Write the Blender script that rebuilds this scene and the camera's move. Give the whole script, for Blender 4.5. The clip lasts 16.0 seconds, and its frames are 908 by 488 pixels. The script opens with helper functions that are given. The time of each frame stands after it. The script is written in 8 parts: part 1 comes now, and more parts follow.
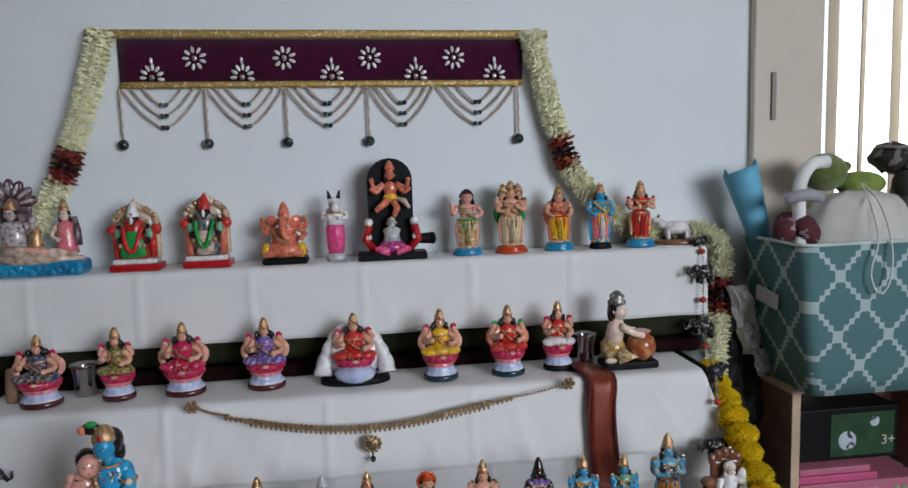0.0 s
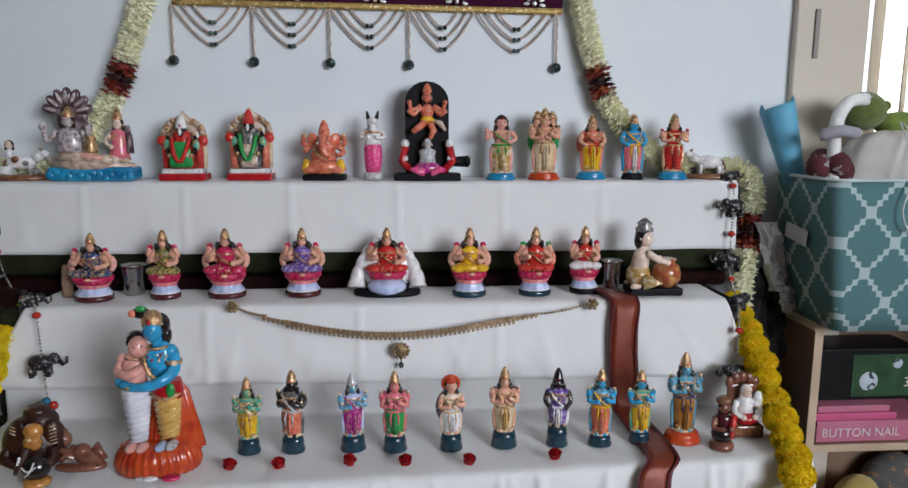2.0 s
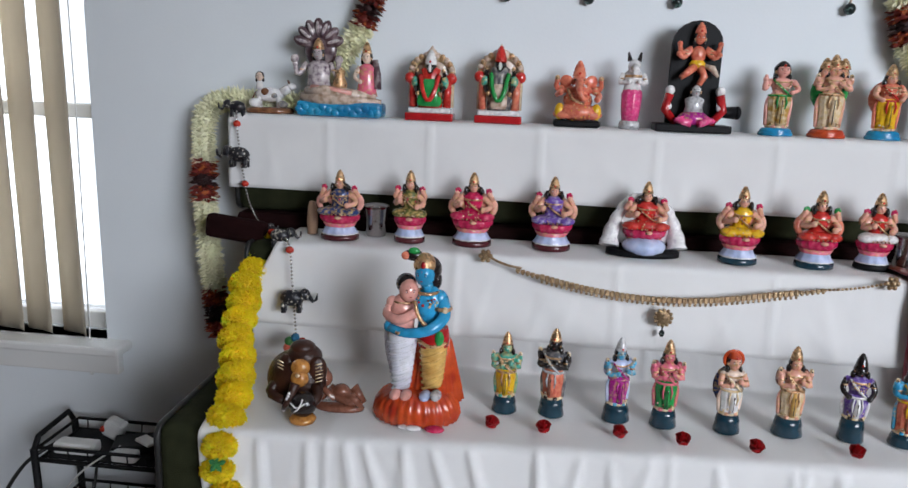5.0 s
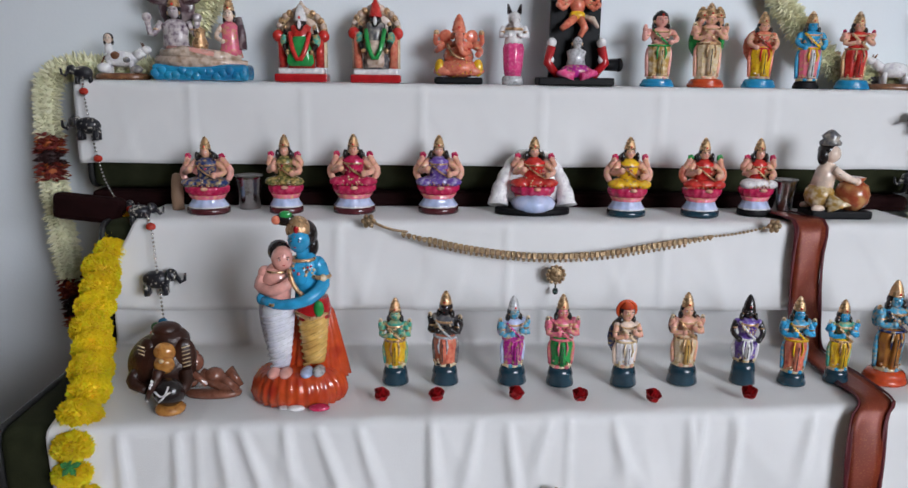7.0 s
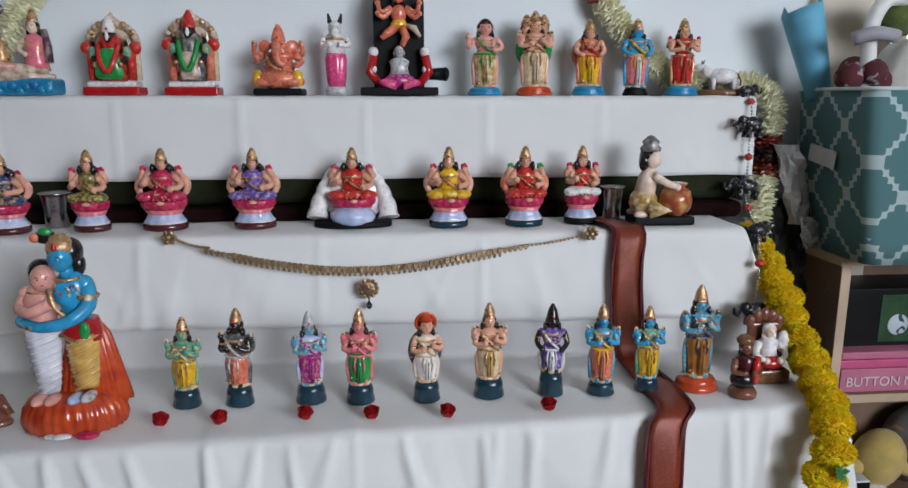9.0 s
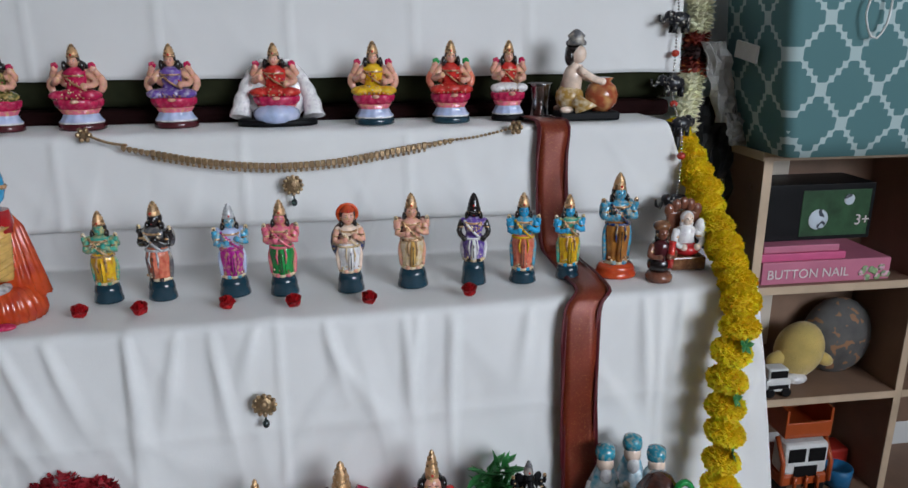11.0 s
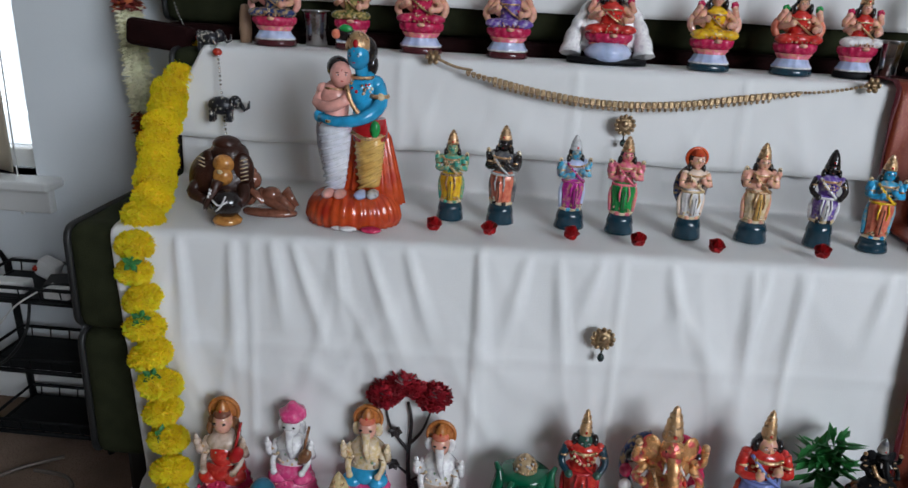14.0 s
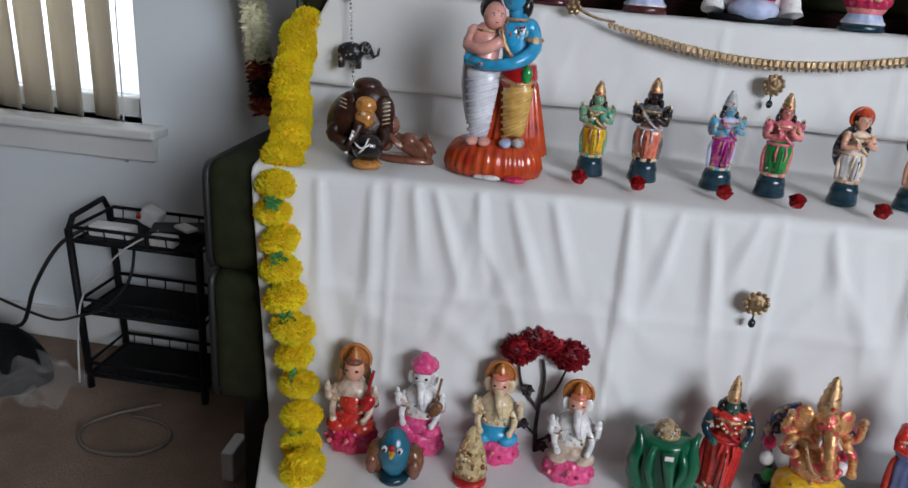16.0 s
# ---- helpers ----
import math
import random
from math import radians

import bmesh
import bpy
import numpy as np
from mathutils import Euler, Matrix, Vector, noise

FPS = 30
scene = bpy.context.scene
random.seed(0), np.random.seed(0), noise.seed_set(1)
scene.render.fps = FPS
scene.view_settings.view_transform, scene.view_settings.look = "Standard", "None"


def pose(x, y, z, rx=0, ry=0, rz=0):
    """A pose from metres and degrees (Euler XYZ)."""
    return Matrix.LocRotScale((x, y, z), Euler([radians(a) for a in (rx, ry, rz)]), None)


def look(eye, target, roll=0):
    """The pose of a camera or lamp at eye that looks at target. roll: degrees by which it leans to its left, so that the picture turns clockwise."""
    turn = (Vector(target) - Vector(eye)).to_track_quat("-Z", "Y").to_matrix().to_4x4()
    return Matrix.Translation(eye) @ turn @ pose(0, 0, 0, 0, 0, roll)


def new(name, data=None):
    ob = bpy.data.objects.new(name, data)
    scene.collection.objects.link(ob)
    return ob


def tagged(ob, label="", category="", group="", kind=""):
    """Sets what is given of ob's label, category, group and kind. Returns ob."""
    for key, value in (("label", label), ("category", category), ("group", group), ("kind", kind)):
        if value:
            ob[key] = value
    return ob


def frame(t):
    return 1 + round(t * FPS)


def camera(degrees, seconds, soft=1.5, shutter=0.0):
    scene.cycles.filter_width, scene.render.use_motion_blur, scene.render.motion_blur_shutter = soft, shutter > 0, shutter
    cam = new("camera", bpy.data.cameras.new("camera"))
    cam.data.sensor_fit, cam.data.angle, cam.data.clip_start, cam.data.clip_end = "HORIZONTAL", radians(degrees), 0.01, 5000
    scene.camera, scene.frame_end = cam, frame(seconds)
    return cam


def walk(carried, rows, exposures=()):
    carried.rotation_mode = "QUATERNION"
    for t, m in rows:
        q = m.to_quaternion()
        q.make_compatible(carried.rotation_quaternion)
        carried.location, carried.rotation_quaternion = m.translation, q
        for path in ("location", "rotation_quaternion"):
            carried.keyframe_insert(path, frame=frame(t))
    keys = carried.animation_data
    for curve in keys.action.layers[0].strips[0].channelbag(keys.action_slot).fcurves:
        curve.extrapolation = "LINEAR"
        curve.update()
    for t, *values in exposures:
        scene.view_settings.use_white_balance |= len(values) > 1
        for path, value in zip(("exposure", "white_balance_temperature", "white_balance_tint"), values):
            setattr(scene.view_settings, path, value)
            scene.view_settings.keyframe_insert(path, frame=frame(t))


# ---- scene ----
cam = camera(65.1, 16.0, soft=1.5)
PATH = [
    (0, (0.076, -1.671, 1.412), (0.314, 0.301, 1.181), -1.8),
    (0.5, (0.119, -1.688, 1.393), (0.402, 0.279, 1.169), -1.0),
    (1, (0.139, -1.721, 1.366), (0.357, 0.255, 1.14), -0.7),
    (1.5, (0.128, -1.73, 1.333), (0.312, 0.238, 1.027), -0.5),
    (2, (0.076, -1.73, 1.323), (0.213, 0.238, 0.996), 0.2),
    (2.5, (0.036, -1.715, 1.328), (0.091, 0.257, 1.005), -0.1),
    (3, (-0.007, -1.704, 1.322), (-0.014, 0.269, 1.0), 0.5),
    (3.5, (-0.049, -1.689, 1.324), (-0.135, 0.279, 0.977), 0.6),
    (4, (-0.124, -1.676, 1.318), (-0.314, 0.281, 0.952), 1.5),
    (4.2, (-0.146, -1.672, 1.313), (-0.357, 0.279, 0.929), 2.0),
    (6.3, (-0.244, -1.547, 1.224), (-0.27, 0.399, 0.765), 2.4),
    (6.5, (-0.234, -1.55, 1.222), (-0.223, 0.405, 0.798), 2.1),
    (7, (-0.169, -1.556, 1.212), (-0.091, 0.39, 0.758), 0.8),
    (7.5, (-0.112, -1.561, 1.208), (-0.006, 0.389, 0.776), 1.1),
    (8, (-0.021, -1.551, 1.203), (0.177, 0.391, 0.764), 0.6),
    (8.5, (0.034, -1.54, 1.201), (0.211, 0.411, 0.797), 0.8),
    (9, (0.111, -1.539, 1.197), (0.28, 0.413, 0.793), -0.0),
    (9.5, (0.144, -1.544, 1.198), (0.368, 0.4, 0.784), 0.2),
    (10, (0.177, -1.56, 1.166), (0.42, 0.373, 0.714), -0.8),
    (10.2, (0.183, -1.56, 1.161), (0.448, 0.359, 0.664), -0.6),
    (12.3, (0.139, -1.598, 1.059), (0.346, 0.291, 0.435), 0.5),
    (12.5, (0.109, -1.591, 1.072), (0.299, 0.293, 0.429), 0.8),
    (13, (0.034, -1.59, 1.063), (0.123, 0.307, 0.434), 1.7),
    (13.5, (-0.035, -1.58, 1.073), (-0.031, 0.308, 0.414), 2.5),
    (14, (-0.136, -1.566, 1.066), (-0.26, 0.317, 0.404), 3.0),
    (14.5, (-0.215, -1.559, 1.078), (-0.425, 0.324, 0.438), 3.4),
    (15, (-0.291, -1.557, 1.078), (-0.532, 0.338, 0.485), 4.4),
    (15.5, (-0.314, -1.561, 1.029), (-0.552, 0.316, 0.379), 5.1),
    (16, (-0.297, -1.568, 0.995), (-0.507, 0.292, 0.292), 4.7),
]
walk(cam, [(t, look(eye, target, roll)) for t, eye, target, roll in PATH],
     [(0, -0.36, 6250, 12), (1.5, -0.2, 6300, 13), (3.5, 0.10, 6300, 13), (4.2, 0.11, 6300, 13), (7, 0.04, 6300, 14), (8.5, -0.08, 6250, 12), (10, -0.10, 6200, 11), (12.5, -0.3, 6100, 10), (14, -0.2, 6150, 10), (16, -0.05, 6250, 12)])

# ---- light ----
W = bpy.data.worlds.new("daylight")
scene.world = W
W.use_nodes = True
sky = W.node_tree.nodes.new("ShaderNodeTexSky")
sky.sky_type = "NISHITA"
sky.sun_disc = False
sky.sun_elevation, sky.sun_rotation = radians(40), radians(120)
W.node_tree.links.new(sky.outputs[0], W.node_tree.nodes["Background"].inputs[0])
W.node_tree.nodes["Background"].inputs[1].default_value = 0.12


def area(name, eye, target, sx, sy, power, color):
    d = bpy.data.lights.new(name, "AREA")
    d.shape, d.size, d.size_y, d.energy, d.color = "RECTANGLE", sx, sy, power, color
    ob = new(name, d)
    ob.matrix_world = look(eye, target)
    return ob


sun_data = bpy.data.lights.new("sun", "SUN")
sun_data.energy, sun_data.angle, sun_data.color = 1.2, radians(10), (1, 0.95, 0.88)
new("sun", sun_data).matrix_world = look((2, 6, 6), (0, 0, 0))
# the window behind the camera and the two windows of the far wall
area("rear_daylight", (2.1, -3.96, 1.95), (-0.45, 0, 0.8), 1.9, 1.3, 47, (0.90, 0.95, 1.0)).data.spread = radians(95)
area("window_daylight_left", (-1.95, 0.12, 1.35), (-1.95, -2, 1.0), 1.1, 1.3, 6, (0.9, 0.96, 1.0))
area("window_daylight_right", (1.85, 0.12, 1.5), (1.7, -2, 1.0), 1.0, 1.1, 7, (1.0, 0.96, 0.9))

# ---- materials ----
MATS = {}


def nodes_of(name):
    m = bpy.data.materials.new(name)
    m.use_nodes = True
    return m, m.node_tree.nodes, m.node_tree.links, m.node_tree.nodes["Principled BSDF"]


def mat(name, color, rough=0.6, metal=0.0, var=0.12, scale=20.0, bump=0.1, fine=200.0, accent=None, amount=0.0, accent_scale=90.0,
        coat=0.0, sheen=0.0, vary=0.0):
    """A surface with blotches at one scale, fine relief at another and, where given, specks of a second colour."""
    if name in MATS:
        return MATS[name]
    m, n, l, p = nodes_of(name)
    co = n.new("ShaderNodeTexCoord")
    big = n.new("ShaderNodeTexNoise")
    big.inputs["Scale"].default_value, big.inputs["Detail"].default_value = scale, 4
    l.new(co.outputs["Object"], big.inputs["Vector"])
    ramp = n.new("ShaderNodeValToRGB")
    ramp.color_ramp.elements[0].position, ramp.color_ramp.elements[1].position = 0.3, 0.7
    ramp.color_ramp.elements[0].color = tuple(c * (1 - var) for c in color) + (1,)
    ramp.color_ramp.elements[1].color = tuple(min(1, c * (1 + var)) for c in color) + (1,)
    l.new(big.outputs["Fac"], ramp.inputs["Fac"])
    out = ramp.outputs["Color"]
    if accent:
        sp = n.new("ShaderNodeTexNoise")
        sp.inputs["Scale"].default_value, sp.inputs["Detail"].default_value = accent_scale, 1.5
        l.new(co.outputs["Object"], sp.inputs["Vector"])
        st = n.new("ShaderNodeValToRGB")
        st.name = "specks"
        st.color_ramp.elements[0].position, st.color_ramp.elements[1].position = 0.66 - amount, 0.69 - amount
        l.new(sp.outputs["Fac"], st.inputs["Fac"])
        mix = n.new("ShaderNodeMixRGB")
        mix.inputs["Color2"].default_value = (*accent, 1)
        l.new(st.outputs["Color"], mix.inputs["Fac"])
        l.new(out, mix.inputs["Color1"])
        out = mix.outputs["Color"]
    if vary:
        info = n.new("ShaderNodeObjectInfo")
        hsv = n.new("ShaderNodeHueSaturation")
        mr = n.new("ShaderNodeMapRange")
        mr.inputs["To Min"].default_value, mr.inputs["To Max"].default_value = 1 - vary, 1 + vary
        l.new(info.outputs["Random"], mr.inputs["Value"])
        l.new(mr.outputs[0], hsv.inputs["Value"])
        l.new(out, hsv.inputs["Color"])
        out = hsv.outputs["Color"]
    l.new(out, p.inputs["Base Color"])
    small = n.new("ShaderNodeTexNoise")
    small.inputs["Scale"].default_value, small.inputs["Detail"].default_value = fine, 3
    l.new(co.outputs["Object"], small.inputs["Vector"])
    b = n.new("ShaderNodeBump")
    b.inputs["Strength"].default_value, b.inputs["Distance"].default_value = bump, 0.004
    l.new(small.outputs["Fac"], b.inputs["Height"])
    l.new(b.outputs["Normal"], p.inputs["Normal"])
    rr = n.new("ShaderNodeMapRange")
    rr.inputs["To Min"].default_value, rr.inputs["To Max"].default_value = max(0.02, rough - 0.08), min(1, rough + 0.08)
    l.new(big.outputs["Fac"], rr.inputs["Value"])
    l.new(rr.outputs[0], p.inputs["Roughness"])
    p.inputs["Metallic"].default_value = metal
    p.inputs["Coat Weight"].default_value = coat
    p.inputs["Sheen Weight"].default_value = sheen
    MATS[name] = m
    return m


GOLD = (0.62, 0.42, 0.14)


def enamel(name, color, accent=None, amount=0.12, accent_scale=240.0, var=0.2):
    m = mat("enamel_" + name, color, 0.2, 0, var, 60, 0.13, 330, accent, amount, accent_scale * 0.6, coat=0.5)
    for e, at in zip(m.node_tree.nodes["specks"].color_ramp.elements, (0.52 - amount, 0.86 - amount)) if accent else ():
        e.position = at
    m.node_tree.nodes["Principled BSDF"].inputs["Specular IOR Level"].default_value = 0.4
    m.node_tree.nodes["Principled BSDF"].inputs["Coat Roughness"].default_value = 0.09
    return m


WALL = mat("wall_paint", (0.77, 0.81, 0.835), 0.75, 0, 0.025, 3, 0.06, 160)
# for walls out of view: dark only to lower the light they bounce back
DIM_WALL = mat("dim_unseen_wall", (0.30, 0.27, 0.25), 0.8, 0, 0.04, 3, 0.06, 160)
CEIL = mat("ceiling_paint", (0.8, 0.8, 0.78), 0.85, 0, 0.02, 3, 0.1, 120)
TRIM = mat("trim_paint", (0.74, 0.74, 0.72), 0.45, 0, 0.03, 5, 0.03)
CREAM = mat("cream_panel", (0.66, 0.58, 0.48), 0.6, 0, 0.05, 6, 0.05)
CARPET = mat("carpet", (0.30, 0.215, 0.165), 0.95, 0, 0.22, 9, 0.9, 420, (0.22, 0.15, 0.11), 0.1, 300)
CLOTH = mat("white_cotton", (0.76, 0.755, 0.745), 0.85, 0, 0.035, 7, 0.22, 700, sheen=0.15)
cn, cl = CLOTH.node_tree.nodes, CLOTH.node_tree.links
wr = cn.new("ShaderNodeTexNoise")
wr.inputs["Scale"].default_value, wr.inputs["Detail"].default_value, wr.inputs["Distortion"].default_value = 6, 2, 0.0
wb = cn.new("ShaderNodeBump")
wb.inputs["Strength"].default_value, wb.inputs["Distance"].default_value = 0.22, 0.03
wc = cn.new("ShaderNodeTexCoord")
cl.new(wc.outputs["Object"], wr.inputs["Vector"])
cl.new(wr.outputs["Fac"], wb.inputs["Height"])
cl.new(wb.outputs["Normal"], cn["Bump"].inputs["Normal"])
GREEN = mat("green_upholstery", (0.026, 0.029, 0.014), 0.9, 0, 0.2, 30, 0.4, 500)
PIPING = mat("black_piping", (0.012, 0.012, 0.012), 0.5)
MAROON_FABRIC = mat("dark_red_fabric", (0.014, 0.004, 0.004), 0.85, 0, 0.25, 25, 0.3, 400)
VELVET = mat("maroon_velvet", (0.055, 0.004, 0.028), 0.8, 0, 0.25, 30, 0.3, 500, sheen=0.2)
GOLDTRIM = mat("gold_trim", (0.50, 0.33, 0.10), 0.42, 0.5, 0.25, 120, 0.5, 300, (0.85, 0.75, 0.5), 0.06, 150)
for dull in (GREEN, MAROON_FABRIC, VELVET, CARPET):
    dull.node_tree.nodes["Principled BSDF"].inputs["Specular IOR Level"].default_value = 0.08
PEARL = mat("pearl_beads", (0.55, 0.44, 0.37), 0.35, 0.1, 0.2, 200)
SEQUIN = mat("sequin_petal", (0.82, 0.80, 0.78), 0.25, 0.3, 0.12, 90)
BEAD = mat("dark_bead", (0.02, 0.03, 0.03), 0.15, 0.2, 0.3, 200, accent=(0.1, 0.18, 0.16), amount=0.1)
REDBEAD = mat("red_bead", (0.45, 0.03, 0.015), 0.25)
SILVER = mat("silver_bead", (0.6, 0.58, 0.55), 0.25, 0.9)
JASMINE = mat("jasmine_petals", (0.97, 0.93, 0.70), 0.7, 0, 0.08, 40, 0.1)
REDBAND = mat("dark_red_petals", (0.20, 0.02, 0.012), 0.7, 0, 0.35, 60, 0.1, 200, (0.42, 0.10, 0.02), 0.1, 60)
MARIGOLD = mat("marigold_petals", (0.95, 0.76, 0.015), 0.65, 0, 0.14, 45, 0.1, vary=0.08)
MARIGOLD.node_tree.nodes["Principled BSDF"].inputs["Subsurface Weight"].default_value = 0.4
MARIGOLD.node_tree.nodes["Principled BSDF"].inputs["Subsurface Scale"].default_value = 0.008
LEAF = mat("leaf_green", (0.03, 0.17, 0.04), 0.5, 0, 0.3, 60)
ROSE = mat("rose_red", (0.42, 0.008, 0.012), 0.45, 0, 0.3, 80, 0.1)
BORDER = mat("silk_border", (0.175, 0.024, 0.008), 0.42, 0.2, 0.25, 14, 0.12, 900, (0.28, 0.09, 0.025), 0.04, 500)
BORDER_EDGE = mat("silk_edge", (0.09, 0.004, 0.009), 0.5, 0, 0.2, 80, 0.3, 500)
NECK = mat("antique_gold", (0.40, 0.28, 0.16), 0.32, 0.85, 0.3, 140, 0.4, 400)
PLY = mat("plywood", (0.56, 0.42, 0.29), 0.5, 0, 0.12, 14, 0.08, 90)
# the same plywood darkened, shade of the shelf's side and inside put into the colour
PLY_SHADED = mat("plywood_shaded", (0.24, 0.145, 0.095), 0.55, 0, 0.15, 14, 0.08, 90)
BLACK_METAL = mat("black_metal", (0.006, 0.006, 0.0065), 0.55)
BLACK = mat("black_plastic", (0.009, 0.009, 0.010), 0.4)
for dull in (BLACK_METAL, BLACK):
    dull.node_tree.nodes["Principled BSDF"].inputs["Specular IOR Level"].default_value = 0.2
WHITEP = mat("white_plastic", (0.75, 0.75, 0.73), 0.4)
BLIND = mat("blind_vane", (0.66, 0.60, 0.50), 0.7, 0, 0.05, 10, 0.12, 350)
for thin, tone, share in ((BLIND, (0.75, 0.68, 0.56, 1), 0.45), (MARIGOLD, (0.95, 0.72, 0.02, 1), 0.4), (JASMINE, (0.92, 0.9, 0.72, 1), 0.25)):
    bn, bl = thin.node_tree.nodes, thin.node_tree.links
    tl = bn.new("ShaderNodeBsdfTranslucent")
    tl.inputs["Color"].default_value = tone
    mx = bn.new("ShaderNodeMixShader")
    mx.inputs[0].default_value = share
    bl.new(bn["Principled BSDF"].outputs[0], mx.inputs[1])
    bl.new(tl.outputs[0], mx.inputs[2])
    bl.new(mx.outputs[0], bn["Material Output"].inputs["Surface"])
STEEL = mat("stainless_steel", (0.42, 0.40, 0.39), 0.18, 1.0, 0.1, 30)

# ---- mesh helpers ----


def grid_faces(bm, rows, mi=0, close_u=False, smooth=True):
    for a, b in zip(rows, rows[1:]):
        n = len(a)
        for i in range(n if close_u else n - 1):
            j = (i + 1) % n
            try:
                f = bm.faces.new((a[i], a[j], b[j], b[i]))
                f.material_index, f.smooth = mi, smooth
            except ValueError:
                pass


def cap(bm, ring, mi=0):
    try:
        f = bm.faces.new(ring)
        f.material_index = mi
    except ValueError:
        pass


def add_box(bm, c, s, mi=0, bev=0.0, turn=None, seg=2):
    tmp = bmesh.new()
    bmesh.ops.create_cube(tmp, size=1)
    bmesh.ops.scale(tmp, vec=s, verts=tmp.verts)
    if bev:
        bmesh.ops.bevel(tmp, geom=list(tmp.edges), offset=bev, segments=seg, profile=0.5, affect="EDGES")
    m = Matrix.Translation(c) @ (turn.to_4x4() if turn else Matrix())
    merge(bm, tmp, m, mi, smooth=False)


def merge(bm, tmp, m, mi=0, smooth=True):
    idx = {}
    for v in tmp.verts:
        idx[v] = bm.verts.new(m @ v.co)
    for f in tmp.faces:
        g = bm.faces.new([idx[v] for v in f.verts])
        g.material_index, g.smooth = mi, smooth
    tmp.free()


def add_ball(bm, c, r, mi=0, u=12, v=8, turn=None):
    """An ellipsoid with the three radii r."""
    if not hasattr(r, "__len__"):
        r = (r, r, r)
    m = turn.to_3x3() if turn else Matrix.Identity(3)
    c = Vector(c)
    rows = []
    for j in range(1, v):
        a = math.pi * j / v
        rows.append([bm.verts.new(c + m @ Vector((r[0] * math.sin(a) * math.cos(2 * math.pi * i / u),
                                                   r[1] * math.sin(a) * math.sin(2 * math.pi * i / u), r[2] * math.cos(a)))) for i in range(u)])
    grid_faces(bm, rows, mi, True)
    for row, s in ((rows[0], 1), (rows[-1], -1)):
        tip = bm.verts.new(c + m @ Vector((0, 0, s * r[2])))
        for i in range(u):
            f = bm.faces.new((row[i], row[(i + 1) % u], tip))
            f.material_index, f.smooth = mi, True


def add_lathe(bm, c, profile, mi=0, seg=16, sx=1.0, sy=1.0, lobes=0, depth=0.0):
    """Turns (radius, height) pairs about the upright; lobes flute it. mi may be a list, one for each span."""
    seg = lobes * 4 if lobes * 4 > seg else seg
    c = Vector(c)
    rows = []
    for r, z in profile:
        row = []
        for i in range(seg):
            a = 2 * math.pi * i / seg
            q = r * (1 + depth * math.cos(lobes * a)) if lobes else r
            row.append(bm.verts.new(c + Vector((q * sx * math.cos(a), q * sy * math.sin(a), z))))
        rows.append(row)
    for k in range(len(rows) - 1):
        grid_faces(bm, rows[k : k + 2], mi[k] if isinstance(mi, (list, tuple)) else mi, True)
    cap(bm, rows[0], mi[0] if isinstance(mi, (list, tuple)) else mi)
    cap(bm, rows[-1], mi[-1] if isinstance(mi, (list, tuple)) else mi)


def add_tube(bm, pts, rad, mi=0, seg=8, caps=True):
    pts = [Vector(p) for p in pts]
    if not hasattr(rad, "__len__"):
        rad = [rad] * len(pts)
    rows = []
    side = None
    for k, p in enumerate(pts):
        d = (pts[min(k + 1, len(pts) - 1)] - pts[max(k - 1, 0)]).normalized()
        ref = side if side is not None else (Vector((0, 1, 0)) if abs(d.y) < 0.9 else Vector((1, 0, 0)))
        a = (ref - d * ref.dot(d)).normalized()
        side = a
        b = d.cross(a)
        rows.append([bm.verts.new(p + rad[k] * (a * math.cos(2 * math.pi * i / seg) + b * math.sin(2 * math.pi * i / seg))) for i in range(seg)])
    grid_faces(bm, rows, mi, True)
    if caps:
        cap(bm, rows[0], mi)
        cap(bm, rows[-1], mi)


def spline(pts, n):
    """n points at even steps along a smooth line through pts."""
    pts = [Vector(p) for p in pts]
    out = []
    for k in range(len(pts) - 1):
        p0, p1, p2, p3 = pts[max(k - 1, 0)], pts[k], pts[k + 1], pts[min(k + 2, len(pts) - 1)]
        for i in range(24):
            t = i / 24
            out.append(0.5 * (2 * p1 + (p2 - p0) * t + (2 * p0 - 5 * p1 + 4 * p2 - p3) * t * t + (3 * p1 - p0 - 3 * p2 + p3) * t ** 3))
    out.append(pts[-1])
    lens = [0.0]
    for a, b in zip(out, out[1:]):
        lens.append(lens[-1] + (b - a).length)
    res, k = [], 0
    for i in range(n):
        want = lens[-1] * i / (n - 1)
        while k < len(out) - 2 and lens[k + 1] < want:
            k += 1
        f = (want - lens[k]) / max(1e-9, lens[k + 1] - lens[k])
        res.append(out[k].lerp(out[k + 1], min(1, f)))
    return res


def mesh_of(name, bm, mats):
    bmesh.ops.recalc_face_normals(bm, faces=bm.faces)
    me = bpy.data.meshes.new(name)
    bm.to_mesh(me)
    bm.free()
    for m in mats if isinstance(mats, (list, tuple)) else [mats]:
        me.materials.append(m)
    return me


def part(name, bm, material, parent, label="", kind=""):
    ob = new(name, mesh_of(name, bm, material))
    ob.parent = parent
    return tagged(ob, label, kind=kind)


def thing(name, label, category, at=(0, 0, 0), group="", kind="", rz=0.0):
    ob = new(name)
    ob.empty_display_size = 0.05
    ob.matrix_world = pose(*at, 0, 0, rz)
    return tagged(ob, label, category, group, kind)


